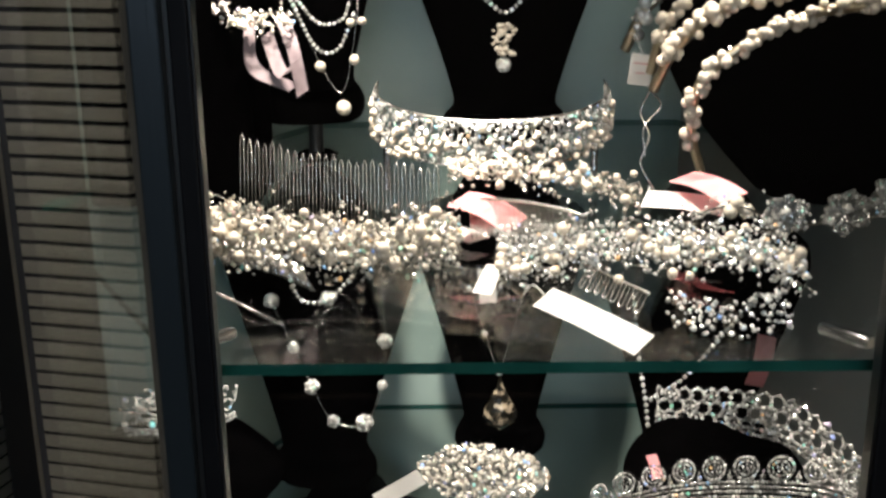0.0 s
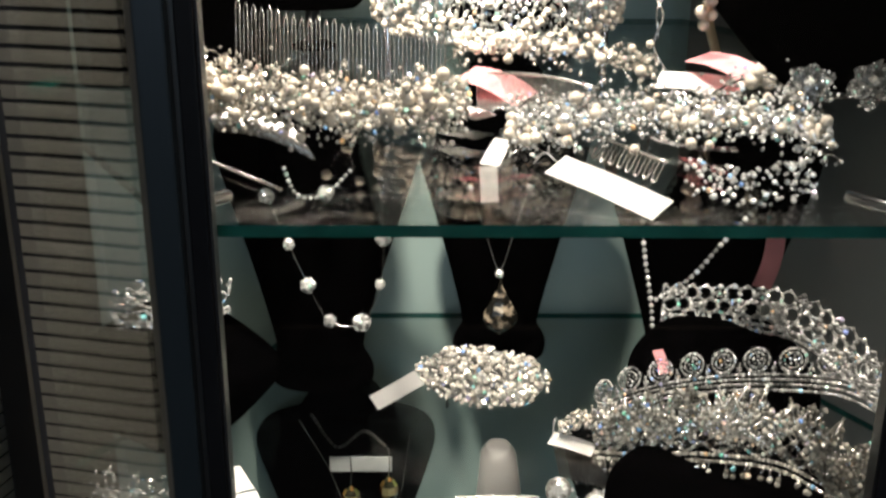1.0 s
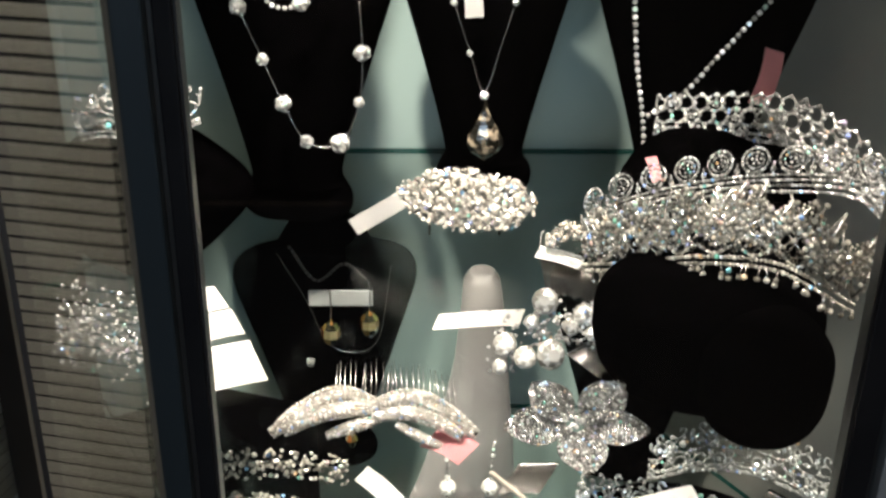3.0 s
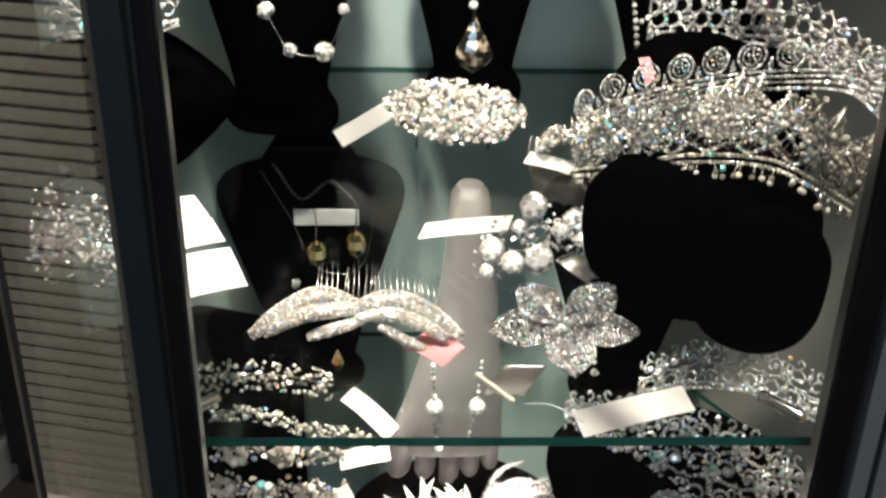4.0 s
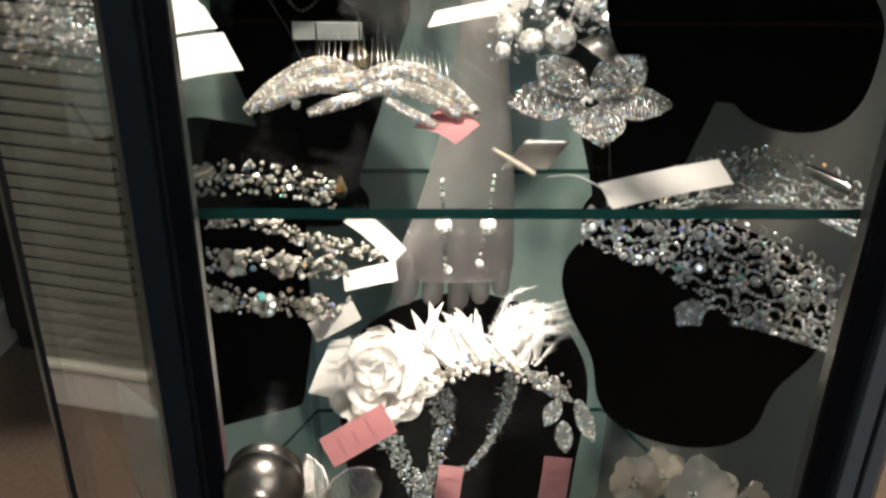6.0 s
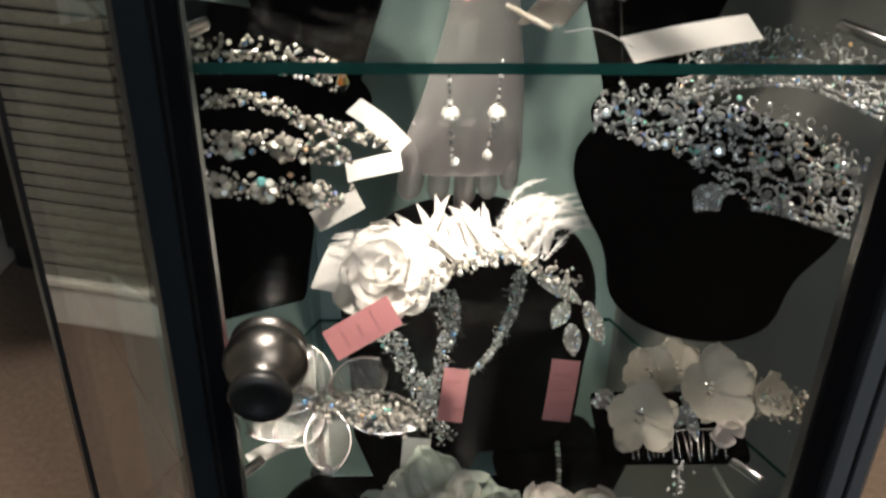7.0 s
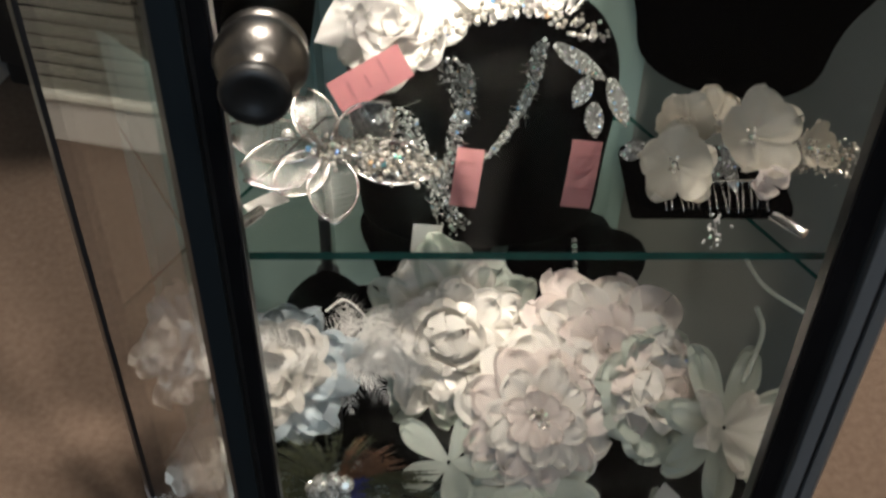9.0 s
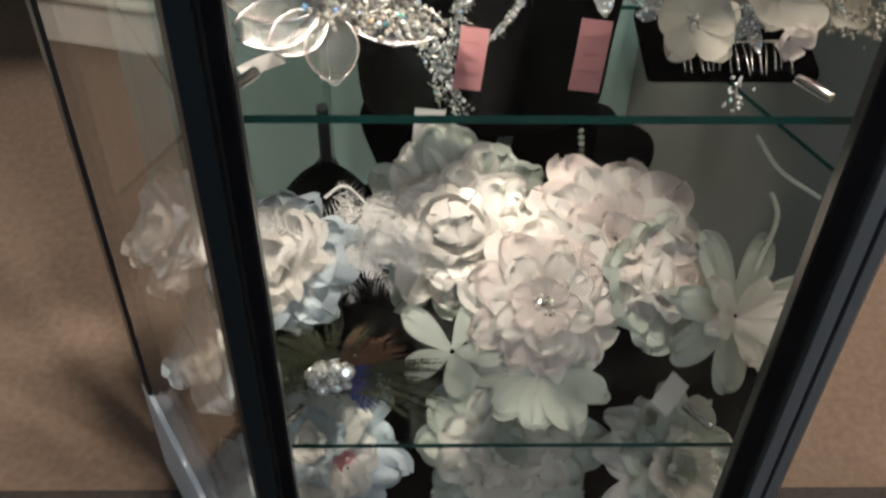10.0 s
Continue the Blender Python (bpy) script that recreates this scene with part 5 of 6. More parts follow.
# stack of cards and flank hairpiece
for a, b, w in (((-0.160, 0.684, 0.921), (-0.119, 0.702, 0.921), 0.044), ((-0.170, 0.736, 0.924), (-0.140, 0.751, 0.924), 0.03), ((-0.177, 0.773, 0.926), (-0.157, 0.785, 0.926), 0.03)):
    tag(a, b, w, CARD, "blank white card lying on the glass shelf", None, (0, -0.2, 1), 0.001)
fh = thing("flank_hairpiece", "loose rhinestone hairpiece standing by the side pane", "hairpiece", "hair ornaments")
rng.seed(101)
st = Strip([(-0.265, 0.735, 0.901), (-0.229, 0.715, 0.907), (-0.198, 0.700, 0.909), (-0.174, 0.710, 0.905)], (0.05, 0.2, 1), (0, 0.2, 1), (-0.3, -0.9, 0.3))
pearl_cluster(fh, st, 0.05, 6, 620, 102, (0.001, 0.0016), 0.012, CRYSTAL, 0.3)

# bow comb, flower comb and their tags
bc = thing("bow_comb", "rhinestone bow hair comb with fine teeth on the glass shelf", "hair comb", "hair ornaments")
rng.seed(111)


def pave_cord(root, pts, r, stone, flat=0.7, name="strand", mat=CRYSTAL_WARM):
    """A rounded band covered with rows of tiny stones, thin at both ends."""
    ln = along(curve(pts, 14), stone * 1.45)
    h, g = Heap(), Heap()
    n = len(ln)
    size = lambda i: r * (0.35 + 0.65 * math.sin(math.pi * (0.06 + 0.88 * i / max(1, n - 1))) ** 0.6)
    for i, p in enumerate(ln):
        d = (ln[min(i + 1, n - 1)] - ln[max(i - 1, 0)]).normalized()
        side = d.cross(Vector((0, -0.75, 0.66))).normalized()
        up = side.cross(d).normalized()
        k = max(3, int(3.1 * size(i) / (stone * 1.5)))
        for j in range(k):
            a = math.pi * (j + 0.5 * (i % 2)) / (k - 0.5)
            q = side * math.cos(a) + up * math.sin(a) * flat
            gem(g, p + q * size(i), stone * rng.uniform(0.85, 1.15), side * math.cos(a) + up * math.sin(a), 0.25)
    tube(h, ln, r * 0.55, 8)
    body = h.make(name, SILVER, root, "silver band paved with rhinestones", True)
    g.make("paving", mat, body)


for pts, r in (([(-0.098, 0.606, 0.927), (-0.082, 0.609, 0.940), (-0.058, 0.613, 0.951), (-0.036, 0.616, 0.943)], 0.0052),
               ([(-0.090, 0.604, 0.930), (-0.068, 0.606, 0.941), (-0.046, 0.609, 0.943), (-0.028, 0.612, 0.941)], 0.0050),
               ([(-0.064, 0.602, 0.928), (-0.050, 0.603, 0.933), (-0.032, 0.606, 0.937)], 0.0036),
               ([(-0.040, 0.610, 0.942), (-0.016, 0.612, 0.949), (0.006, 0.611, 0.941), (0.027, 0.607, 0.925)], 0.0054),
               ([(-0.036, 0.606, 0.939), (-0.014, 0.607, 0.941), (0.006, 0.605, 0.934), (0.018, 0.602, 0.926)], 0.0048),
               ([(-0.022, 0.603, 0.935), (-0.006, 0.600, 0.927), (0.006, 0.598, 0.922)], 0.0030)):
    pave_cord(bc, pts, r, 0.0010)
comb_prongs(bc, (-0.062, 0.620, 0.938), (0.015, 0.618, 0.932), (0.0, 0.022, 0.017), 24, 0.00042, (0, 0, 0.004))
tag((-0.001, 0.612, 0.920), (0.022, 0.593, 0.920), 0.022, PINK_CARD, "pink price tag under the rhinestone bow", None, (0, -0.2, 1), 0.003, 2)
fc = thing("flower_comb", "large five-petalled rhinestone flower on a hair comb", "hair comb", "hair ornaments")
C0 = Vector((0.087, 0.600, 0.936))
for tip, w in (((0.043, 0.598, 0.932), 0.028), ((0.062, 0.627, 0.946), 0.027), ((0.119, 0.624, 0.946), 0.028), ((0.130, 0.594, 0.932), 0.025), ((0.088, 0.553, 0.928), 0.030)):
    pave_leaf(fc, C0.lerp(Vector(tip), 0.12), tip, w, (0, -0.4, 0.9), DIM_CRYSTAL, 0.00115, 0.2)
hg = Heap()
for i in range(26):
    gem(hg, C0 + Vector((rng.gauss(0, 0.004), rng.gauss(0, 0.004), 0.004 + rng.random() * 0.003)), 0.0022)
hg.make("flower_centre", CRYSTAL, fc)
comb_teeth(fc, (0.075, 0.580, 0.922), (0.051, 0.580, 0.922), (-0.014, -0.024, -0.003), 13, 0.0007)
hg = Heap()
for i in range(12):
    ball(hg, Vector((0.035, 0.573, 0.921)).lerp(Vector((0.053, 0.548, 0.921)), i / 11), 0.0017)
hg.make("bead_row", PEARL, fc, "", True)
tag((0.087, 0.527, 0.920), (0.152, 0.549, 0.922), 0.017, CARD, "long white price tag with a thread on the glass shelf", (0.060, 0.546, 0.920), (0, -0.4, 1), 0.001, 0)

# ==== third shelf ====
bust(-0.100, 1.025, SHELF_C, 0.090, 0.295, 4, "black velvet bust with drop earrings, seen under the glass shelf", 0.0)
bust(0.205, 1.000, SHELF_C, 0.085, 0.290, -10, "black velvet bust behind the large tiara form", 0.0)
necklace("fine chain with a small crystal drop on the black bust", [(0.158, 0.970, 0.810), (0.170, 0.962, 0.735), (0.177, 0.958, 0.668)], beads=[((0.177, 0.955, 0.664), 0.0045, "pave"), ((0.176, 0.955, 0.676), 0.003, "pave")])
ec = thing("earring_card", "clear card with a pair of amber drop earrings on the bust", "earrings", "earrings")
part("card", box(-0.112, -0.052, 0.972, 0.9735, 0.816, 0.832, 0.0003), THREAD, ec)
for c in ((-0.092, 0.968, 0.789), (-0.055, 0.968, 0.799)):
    c = Vector(c)
    d = part("drop", faceted(lathe([(0.0006, 0.014), (0.005, 0.011), (0.0085, 0.005), (0.0092, -0.003), (0.0065, -0.010), (0.003, -0.014), (0.0004, -0.015)], Matrix.Translation(c), 8)), AURORA, ec, "faceted amber and green crystal drop")
    hp = Heap()
    tube(hp, curve([c + Vector((0, 0, 0.016)), c + Vector((0.001, 0, 0.03)), c + Vector((0, 0, 0.045))]), 0.0008, 5)
    hp.make("hook", SILVER, ec, "", True)
necklace("fine dark chain with a crystal on the lower bust", [(-0.142, 0.985, 0.866), (-0.116, 0.978, 0.821), (-0.092, 0.975, 0.770), (-0.050, 0.975, 0.773), (-0.034, 0.985, 0.853)], beads=[((-0.113, 0.970, 0.755), 0.005, "pave")])
necklace("short dark crystal necklace on the lower bust", [(-0.129, 0.985, 0.872), (-0.105, 0.978, 0.841), (-0.078, 0.975, 0.860), (-0.058, 0.978, 0.842)], gems=0.0024, mat=DARK_WIRE)
pe = thing("pendant_earring", "small aurora drop hanging before the bust", "earring", "earrings")
part("drop", faceted(lathe([(0.0006, 0.014), (0.004, 0.006), (0.006, 0.0), (0.003, -0.008), (0.0004, -0.010)], Matrix.Translation((-0.074, 0.950, 0.679)), 8)), AURORA, pe)

# black block with four rhinestone bracelets
rb = thing("bracelet_block", "black velvet block wrapped with rhinestone bracelets", "bracelet stand")
part("body", prism([(-0.285, 0.80), (-0.180, 0.700), (-0.094, 0.735), (-0.094, 0.83), (-0.18, 0.86)], SHELF_C, 0.800, 0.006), VELVET, rb, "", True)


def bracelet(label, pts, wid, seed, stone=0.0022, lumps=0):
    rng.seed(seed)
    root = thing("bracelet", label, "bracelet", "bracelets on the block")
    ln = curve(pts, 14)
    g, hp = Heap(), Heap()
    tube(hp, ln, 0.0012, 5)
    for i, p in enumerate(along(ln, stone * 0.26)):
        wv = wid * (0.75 + (0.5 * abs(math.sin(i * 0.09)) if lumps else 0.25))
        gem(g, p + Vector((0, rng.uniform(-0.004, 0.0), rng.uniform(-wv, wv))), stone * rng.uniform(0.55, 1.05), (0.1, -0.9, 0.5), 0.5)
    for k in range(lumps):
        p = ln[int((k + 0.7) / (lumps + 0.6) * (len(ln) - 1))]
        for j in range(7):
            a = j * 0.9
            gem(g, p + Vector((0.006 * math.cos(a), -0.006, 0.007 * math.sin(a))), stone * 1.8, (0.1, -0.9, 0.4), 0.3)
    g.make("rhinestones", CRYSTAL_WARM, root)
    hp.make("links", SILVER, root, "", True)
    return root


bracelet("wide rhinestone bracelet at the top of the block", [(-0.176, 0.730, 0.808), (-0.132, 0.715, 0.825), (-0.094, 0.725, 0.816), (-0.063, 0.750, 0.791)], 0.0125, 201, 0.0027)
bracelet("narrow rhinestone strand round the block", [(-0.165, 0.720, 0.786), (-0.122, 0.710, 0.795), (-0.081, 0.730, 0.766), (-0.031, 0.760, 0.732)], 0.0068, 202, 0.0026)
bracelet("bracelet of large square stones round the block", [(-0.168, 0.720, 0.758), (-0.124, 0.705, 0.764), (-0.096, 0.710, 0.759), (-0.056, 0.745, 0.729)], 0.009, 203, 0.003, 2)
bracelet("rhinestone bracelet with flower links round the block", [(-0.171, 0.720, 0.727), (-0.126, 0.702, 0.733), (-0.091, 0.715, 0.720), (-0.051, 0.745, 0.691)], 0.010, 204, 0.0027, 3)
tag((-0.060, 0.860, 0.706), (-0.019, 0.830, 0.684), 0.018, CARD, "curled white tag tied to a bracelet", None, (0, -0.6, 1), 0.006)
tag((-0.063, 0.790, 0.686), (-0.021, 0.790, 0.697), 0.016, CARD, "white tag beside the frosted hand form", None, (0, -0.8, 1), 0.001)
tag((-0.083, 0.725, 0.685), (-0.050, 0.735, 0.699), 0.016, CARD, "white tag hanging from a bracelet", None, (0.1, -1, 0.5), 0.001)
tag((-0.070, 0.794, 0.612), (-0.082, 0.743, 0.608), 0.020, CARD, "white tag tied to the feather hairpiece", None, (0, -0.3, 1), 0.003)

# frosted hand form, fingers down
ft = thing("display_hand_form", "frosted white plastic hand form with the fingers pointing down", "hand form")
HAND = ((0.652, -0.021, 0.077, 0.014), (0.664, -0.0225, 0.0785, 0.018), (0.682, -0.0165, 0.0780, 0.022), (0.706, -0.007, 0.0775, 0.025), (0.746, 0.005, 0.0755, 0.026), (0.779, 0.014, 0.0720, 0.024), (0.821, 0.022, 0.0685, 0.022), (0.871, 0.027, 0.0640, 0.020), (0.898, 0.029, 0.0600, 0.018), (0.906, 0.034, 0.0550, 0.012))
bm = bmesh.new()
rings = []
for z, x0, x1, dp in HAND:
    c, hw, yy = (x0 + x1) / 2, (x1 - x0) / 2, 0.852 + 0.06 * (z - 0.652)
    rings.append([bm.verts.new((c + hw * math.copysign(abs(math.cos(a)) ** 0.8, math.cos(a)), yy + dp * math.copysign(abs(math.sin(a)) ** 0.9, math.sin(a)), z)) for a in [2 * math.pi * i / 32 for i in range(32)]])
for lo, hi in zip(rings, rings[1:]):
    for i in range(32):
        bm.faces.new((lo[i], lo[(i + 1) % 32], hi[(i + 1) % 32], hi[i]))
bm.faces.new(rings[0][::-1])
bm.faces.new(rings[-1])
bmesh.ops.recalc_face_normals(bm, faces=bm.faces[:])
for xt, xb, r, zt in ((-0.006, -0.0160, 0.0112, 0.626), (0.013, 0.0085, 0.0096, 0.624), (0.033, 0.0315, 0.0094, 0.620), (0.050, 0.0500, 0.0088, 0.626), (0.066, 0.0680, 0.0082, 0.634)):
    ln = 0.695 - zt
    m = Matrix.Translation((xb, 0.846, zt)) @ Matrix(((1, 0, (xt - xb) / ln, 0), (0, 1, 0.08, 0), (0, 0, 1, 0), (0, 0, 0, 1)))
    lathe([(0.0, 0), (r * 0.55, 0.0012), (r * 0.86, 0.005), (r, 0.011), (r * 0.97, ln * 0.4), (r * 1.02, ln * 0.7), (r * 0.6, ln), (0.0, ln * 1.02)], m, 16, bm)
part("hand", bm, FROSTED, ft, "", True)
part("peg", lathe([(0.007, 0), (0.007, 0.06)], pose(0.030, 0.866, SHELF_C), 12), FROSTED, ft, "frosted peg behind the fingers", True)
for k in range(2):
    er = thing("drop_earring", "long crystal drop earring on the frosted form", "earring", "earrings on the form")
    ln = [Vector(v) for v in (((0.015, 0.823, 0.762), (0.017, 0.822, 0.722), (0.019, 0.820, 0.676)) if k == 0 else ((0.056, 0.823, 0.766), (0.053, 0.822, 0.722), (0.045, 0.820, 0.682)))]
    hp, g = Heap(), Heap()
    tube(hp, ln, 0.0008, 5)
    for p in along(ln, 0.006):
        gem(g, p + Vector((0, -0.003, 0)), rng.uniform(0.002, 0.0036), (0, -1, 0.4), 0.4)
    hp.make("wire", SILVER, er, "", True)
    g.make("rhinestones", CRYSTAL, er)
    crystal(ln[1] + Vector((0, -0.004, 0)), 0.0075, er)
    crystal(ln[2] + Vector((0.002, -0.004, 0.004)), 0.0042, er)

# large form with the tall tiara
TALL = [(0.0, 0.62), (0.04, 0.66), (0.2, 0.70), (0.36, 0.78), (0.6, 0.97), (0.78, 1.0), (0.9, 0.8), (0.97, 0.45), (1.0, 0.06)]
head_form("velvet_head_form", 0.205, 0.740, SHELF_C, 0.100, 0.150, 0.070, -18, "large black velvet form under a tall scrolled tiara", TALL)
pad = thing("velvet_pad", "flat black velvet pad in front of the form", "display pad")
part("body", box(0.110, 0.209, 0.562, 0.625, SHELF_C, SHELF_C + 0.010, 0.0045), VELVET, pad, "", True)
tiara("tall scrolled rhinestone tiara with flower drops", [(0.120, 0.755, 0.698), (0.144, 0.720, 0.716), (0.186, 0.685, 0.730), (0.235, 0.668, 0.730), (0.284, 0.672, 0.709)], (0.05, 0.5, 0.85), (0.2, 0.5, 0.85), 0.070, "scroll", 11, 301, CRYSTAL, 0.0024, lambda s: 0.7 + 0.3 * math.sin(math.pi * (0.2 + 0.8 * s)))
tiara("scrolled rhinestone tiara behind the tall one", [(0.185, 0.800, 0.743), (0.226, 0.790, 0.760), (0.264, 0.760, 0.776), (0.312, 0.730, 0.768)], (0.05, 0.3, 1), (0.2, 0.3, 1), 0.038, "scroll", 9, 302, CRYSTAL, 0.0020, lambda s: 0.8 + 0.2 * math.sin(math.pi * s))
fd = thing("tiara_flower", "rhinestone flower drop in front of the tall tiara", "brooch", "hair ornaments")
c = Vector((0.184, 0.678, 0.740))
for k in range(5):
    a = 2 * math.pi * k / 5 + 0.3
    pave_leaf(fd, c, c + Vector((math.cos(a), -0.2, math.sin(a))) * 0.013, 0.012, (0, -0.9, 0.4), CRYSTAL, 0.0011)

# feather hairpiece
fp = thing("feather_hairpiece", "white feather and rhinestone hairpiece on the glass shelf", "hairpiece", "hair ornaments")
hp = Heap()
rng.seed(331)
root0 = Vector((0.029, 0.765, 0.622))
for i in range(38):
    # stiff pointed vanes that fan out upwards
    a = radians(190 - 5.0 * i + rng.uniform(-9, 9)) if i < 26 else radians(rng.uniform(60, 150))
    base = root0 + Vector((rng.gauss(0.004, 0.022), rng.uniform(-0.012, 0.012), rng.uniform(-0.004, 0.006)))
    tip = base + Vector((math.cos(a) * 0.040, 0.026 + 0.012 * math.sin(a), max(0.0, math.sin(a)) * 0.020 + 0.003)) * rng.uniform(0.75, 1.15)
    d = tip - base
    bm = bmesh.new()
    m = Matrix.Translation(base) @ d.to_track_quat("Y", "Z").to_matrix().to_4x4()
    edge = []
    for q in range(9):
        u = q / 8
        hw = 0.0042 * math.sin(math.pi * min(1.0, 0.12 + 0.88 * u)) ** 0.8
        lift = 0.004 * math.sin(2.4 * u) + rng.uniform(-0.0006, 0.0006)
        edge.append([bm.verts.new(m @ Vector((k * hw, d.length * u, lift + 0.0022 * abs(k)))) for k in (-1, 0, 1)])
    for e0, e1 in zip(edge, edge[1:]):
        for k in (0, 1):
            bm.faces.new((e0[k], e0[k + 1], e1[k + 1], e1[k]))
    bmesh.ops.solidify(bm, geom=bm.faces[:], thickness=0.0003)
    part("vane", bm, FEATHER, fp, "pointed white feather vane", True)
# long wisps of ostrich feather
for i in range(30):
    a = radians(rng.uniform(8, 78))
    base = Vector((0.066, 0.768, 0.622)) + Vector((rng.gauss(0, 0.012), rng.gauss(0, 0.006), 0))
    reach = rng.uniform(0.050, 0.088)
    tip = base + Vector((math.cos(a) * reach, 0.030 + rng.uniform(-0.015, 0.02), math.sin(a) * reach * 0.62))
    bend = (base + tip) / 2 + Vector((-0.010, 0.004, 0.010)) + Vector((rng.gauss(0, 0.004), 0, rng.gauss(0, 0.004)))
    feather(hp, base, bend, tip, 0.0065, 24, 90 + i, 0.1, 0.00042)
for i in range(10):
    a = radians(rng.uniform(150, 205))
    base = Vector((-0.010, 0.755, 0.624))
    tip = base + Vector((math.cos(a) * 0.07, rng.uniform(0, 0.03), abs(math.sin(a)) * 0.03))
    feather(hp, base, (base + tip) / 2 + Vector((0, 0, 0.012)), tip, 0.008, 26, 140 + i, 0.15, 0.0005)
hp.make("feathers", FEATHER, fp, "soft white feathers")
silk_flower(fp, (-0.030, 0.752, 0.614), (-0.2, -0.42, 0.88), [(7, 0.044, 0.040, 6, 0.10, 0.02, 0.0), (6, 0.035, 0.034, 20, 0.2, 0.02, 0.002), (5, 0.026, 0.028, 40, 0.3, -0.05, 0.004), (3, 0.016, 0.020, 62, 0.4, -0.2, 0.005)], FEATHER, 41, "petal", 0.03)
g = Heap()
ln = curve([(-0.016, 0.728, 0.613), (0.007, 0.732, 0.630), (0.036, 0.736, 0.641), (0.064, 0.740, 0.642), (0.091, 0.745, 0.622), (0.114, 0.745, 0.613)])
for p in along(ln, 0.0009):
    gem(g, p + Vector((rng.gauss(0, 0.003), rng.gauss(0, 0.005), rng.gauss(0.002, 0.004))), rng.uniform(0.0012, 0.0036))
g.make("rhinestones", CRYSTAL_WARM, fp)

# white flower comb at the front
wc = thing("white_flower_comb", "hair comb with ivory fabric flowers and rhinestones", "hair comb", "hair ornaments")
for c, s, face in (((0.136, 0.581, 0.632), 0.026, (-0.1, -0.75, 0.65)), ((0.184, 0.598, 0.640), 0.030, (0.05, -0.7, 0.7)), ((0.150, 0.620, 0.630), 0.022, (-0.3, -0.5, 0.8)), ((0.224, 0.606, 0.625), 0.018, (0.4, -0.6, 0.7)), ((0.169, 0.628, 0.628), 0.020, (0.0, -0.3, 0.9))):
    b0 = silk_flower(wc, c, face, [(5, s, s * 0.86, 34, 0.22, 0.10, 0.0)], IVORY_PETAL, int(s * 1e4), "petal", 0.03)
    stamens(wc, b0, 9, 0.005, 0.006)
silk_flower(wc, (0.189, 0.577, 0.625), (0.1, -0.9, 0.45), [(3, 0.016, 0.017, 55, 0.3, 0.1, 0)], BLUSH_PETAL, 9)
for a, b in (((0.170, 0.601, 0.625), (0.172, 0.569, 0.618)), ((0.167, 0.595, 0.625), (0.161, 0.582, 0.618)), ((0.166, 0.600, 0.630), (0.183, 0.591, 0.620)), ((0.121, 0.604, 0.622), (0.109, 0.608, 0.618)), ((0.123, 0.604, 0.626), (0.113, 0.612, 0.622))):
    pave_leaf(wc, a, b, 0.009, (0, -0.7, 0.7), CRYSTAL, 0.0011)
comb_prongs(wc, (0.128, 0.575, 0.622), (0.191, 0.578, 0.622), (0, -0.020, -0.006), 15, 0.0006)
vine = thing("crystal_vine", "champagne crystal vine ending by the post", "hair vine", "hair ornaments")
st = Strip([(0.210, 0.601, 0.618), (0.230, 0.594, 0.615), (0.254, 0.597, 0.615)], (0, 0.6, 0.6), (0, 0.6, 0.6))
pearl_cluster(vine, st, 0.018, 4, 260, 411, (0.001, 0.0018), 0.006)
hang = thing("crystal_drop_chain", "small crystal chain hanging over the shelf edge", "hair vine", "hair ornaments")
g, hp = Heap(), Heap()
ln = curve([(0.165, 0.574, 0.610), (0.161, 0.559, 0.606), (0.155, 0.535, 0.605)])
tube(hp, ln, 0.0006, 4)
for p in along(ln, 0.0012):
    gem(g, p + Vector((rng.gauss(0, 0.003), rng.gauss(0, 0.001), 0.002)), 0.0015)
g.make("rhinestones", CRYSTAL, hang)
hp.make("wire", SILVER, hang, "", True)

# wire mesh flower at the front
wf = thing("wire_flower", "silver wire mesh flower hairpiece with crystals on the shelf", "hairpiece", "hair ornaments")
rng.seed(421)


def mesh_petal(a, b, width, up, n=19):
    a, b, up = Vector(a), Vector(b), Vector(up).normalized()
    d = b - a
    side = d.cross(up).normalized()
    up = side.cross(d).normalized()
    h = Heap()
    edge = lambda u, k: a + d * u + side * (k * width * 0.5 * math.sin(math.pi * (0.05 + 0.9 * u)) ** 0.7) + up * (width * (0.25 * k * k + 0.2 * u * u))
    for k in (-1, 1):
        tube(h, [edge(i / 12, k) for i in range(13)], 0.0009, 5)
    for j in range(n):
        k = -0.92 + 1.84 * j / (n - 1)
        tube(h, [edge(i / 8, k) for i in range(9)], 0.00024, 4)
    for i in range(1, 12):
        tube(h, [edge(i / 12, -1 + 2 * q / 6) for q in range(7)], 0.0002, 4)
    p = h.make("petal", SILVER, wf, "petal of fine wire mesh", True)
    return p


WC = Vector((-0.070, 0.597, 0.625))
for b, w in (((-0.065, 0.553, 0.605), 0.030), ((-0.120, 0.586, 0.612), 0.034), ((-0.131, 0.617, 0.620), 0.03), ((-0.031, 0.618, 0.635), 0.034), ((-0.007, 0.592, 0.612), 0.030), ((-0.088, 0.638, 0.635), 0.026), ((-0.099, 0.575, 0.610), 0.028)):
    mesh_petal(WC.lerp(Vector(b), 0.08), b, w, (0, -0.4, 0.9))
g = Heap()
ln = [WC + Vector((t * 0.055, -t * 0.006, 0.004)) for t in (-0.4, 0, 0.5, 1, 1.25)]
for i in range(420):
    t = rng.random()
    gem(g, WC.lerp(Vector((-0.010, 0.587, 0.620)), rng.random() ** 1.3) + Vector((rng.gauss(0, 0.008), rng.gauss(0, 0.006), abs(rng.gauss(0.003, 0.004)))), rng.uniform(0.001, 0.003), None, 0.8)
g.make("rhinestones", CRYSTAL_WARM, wf)
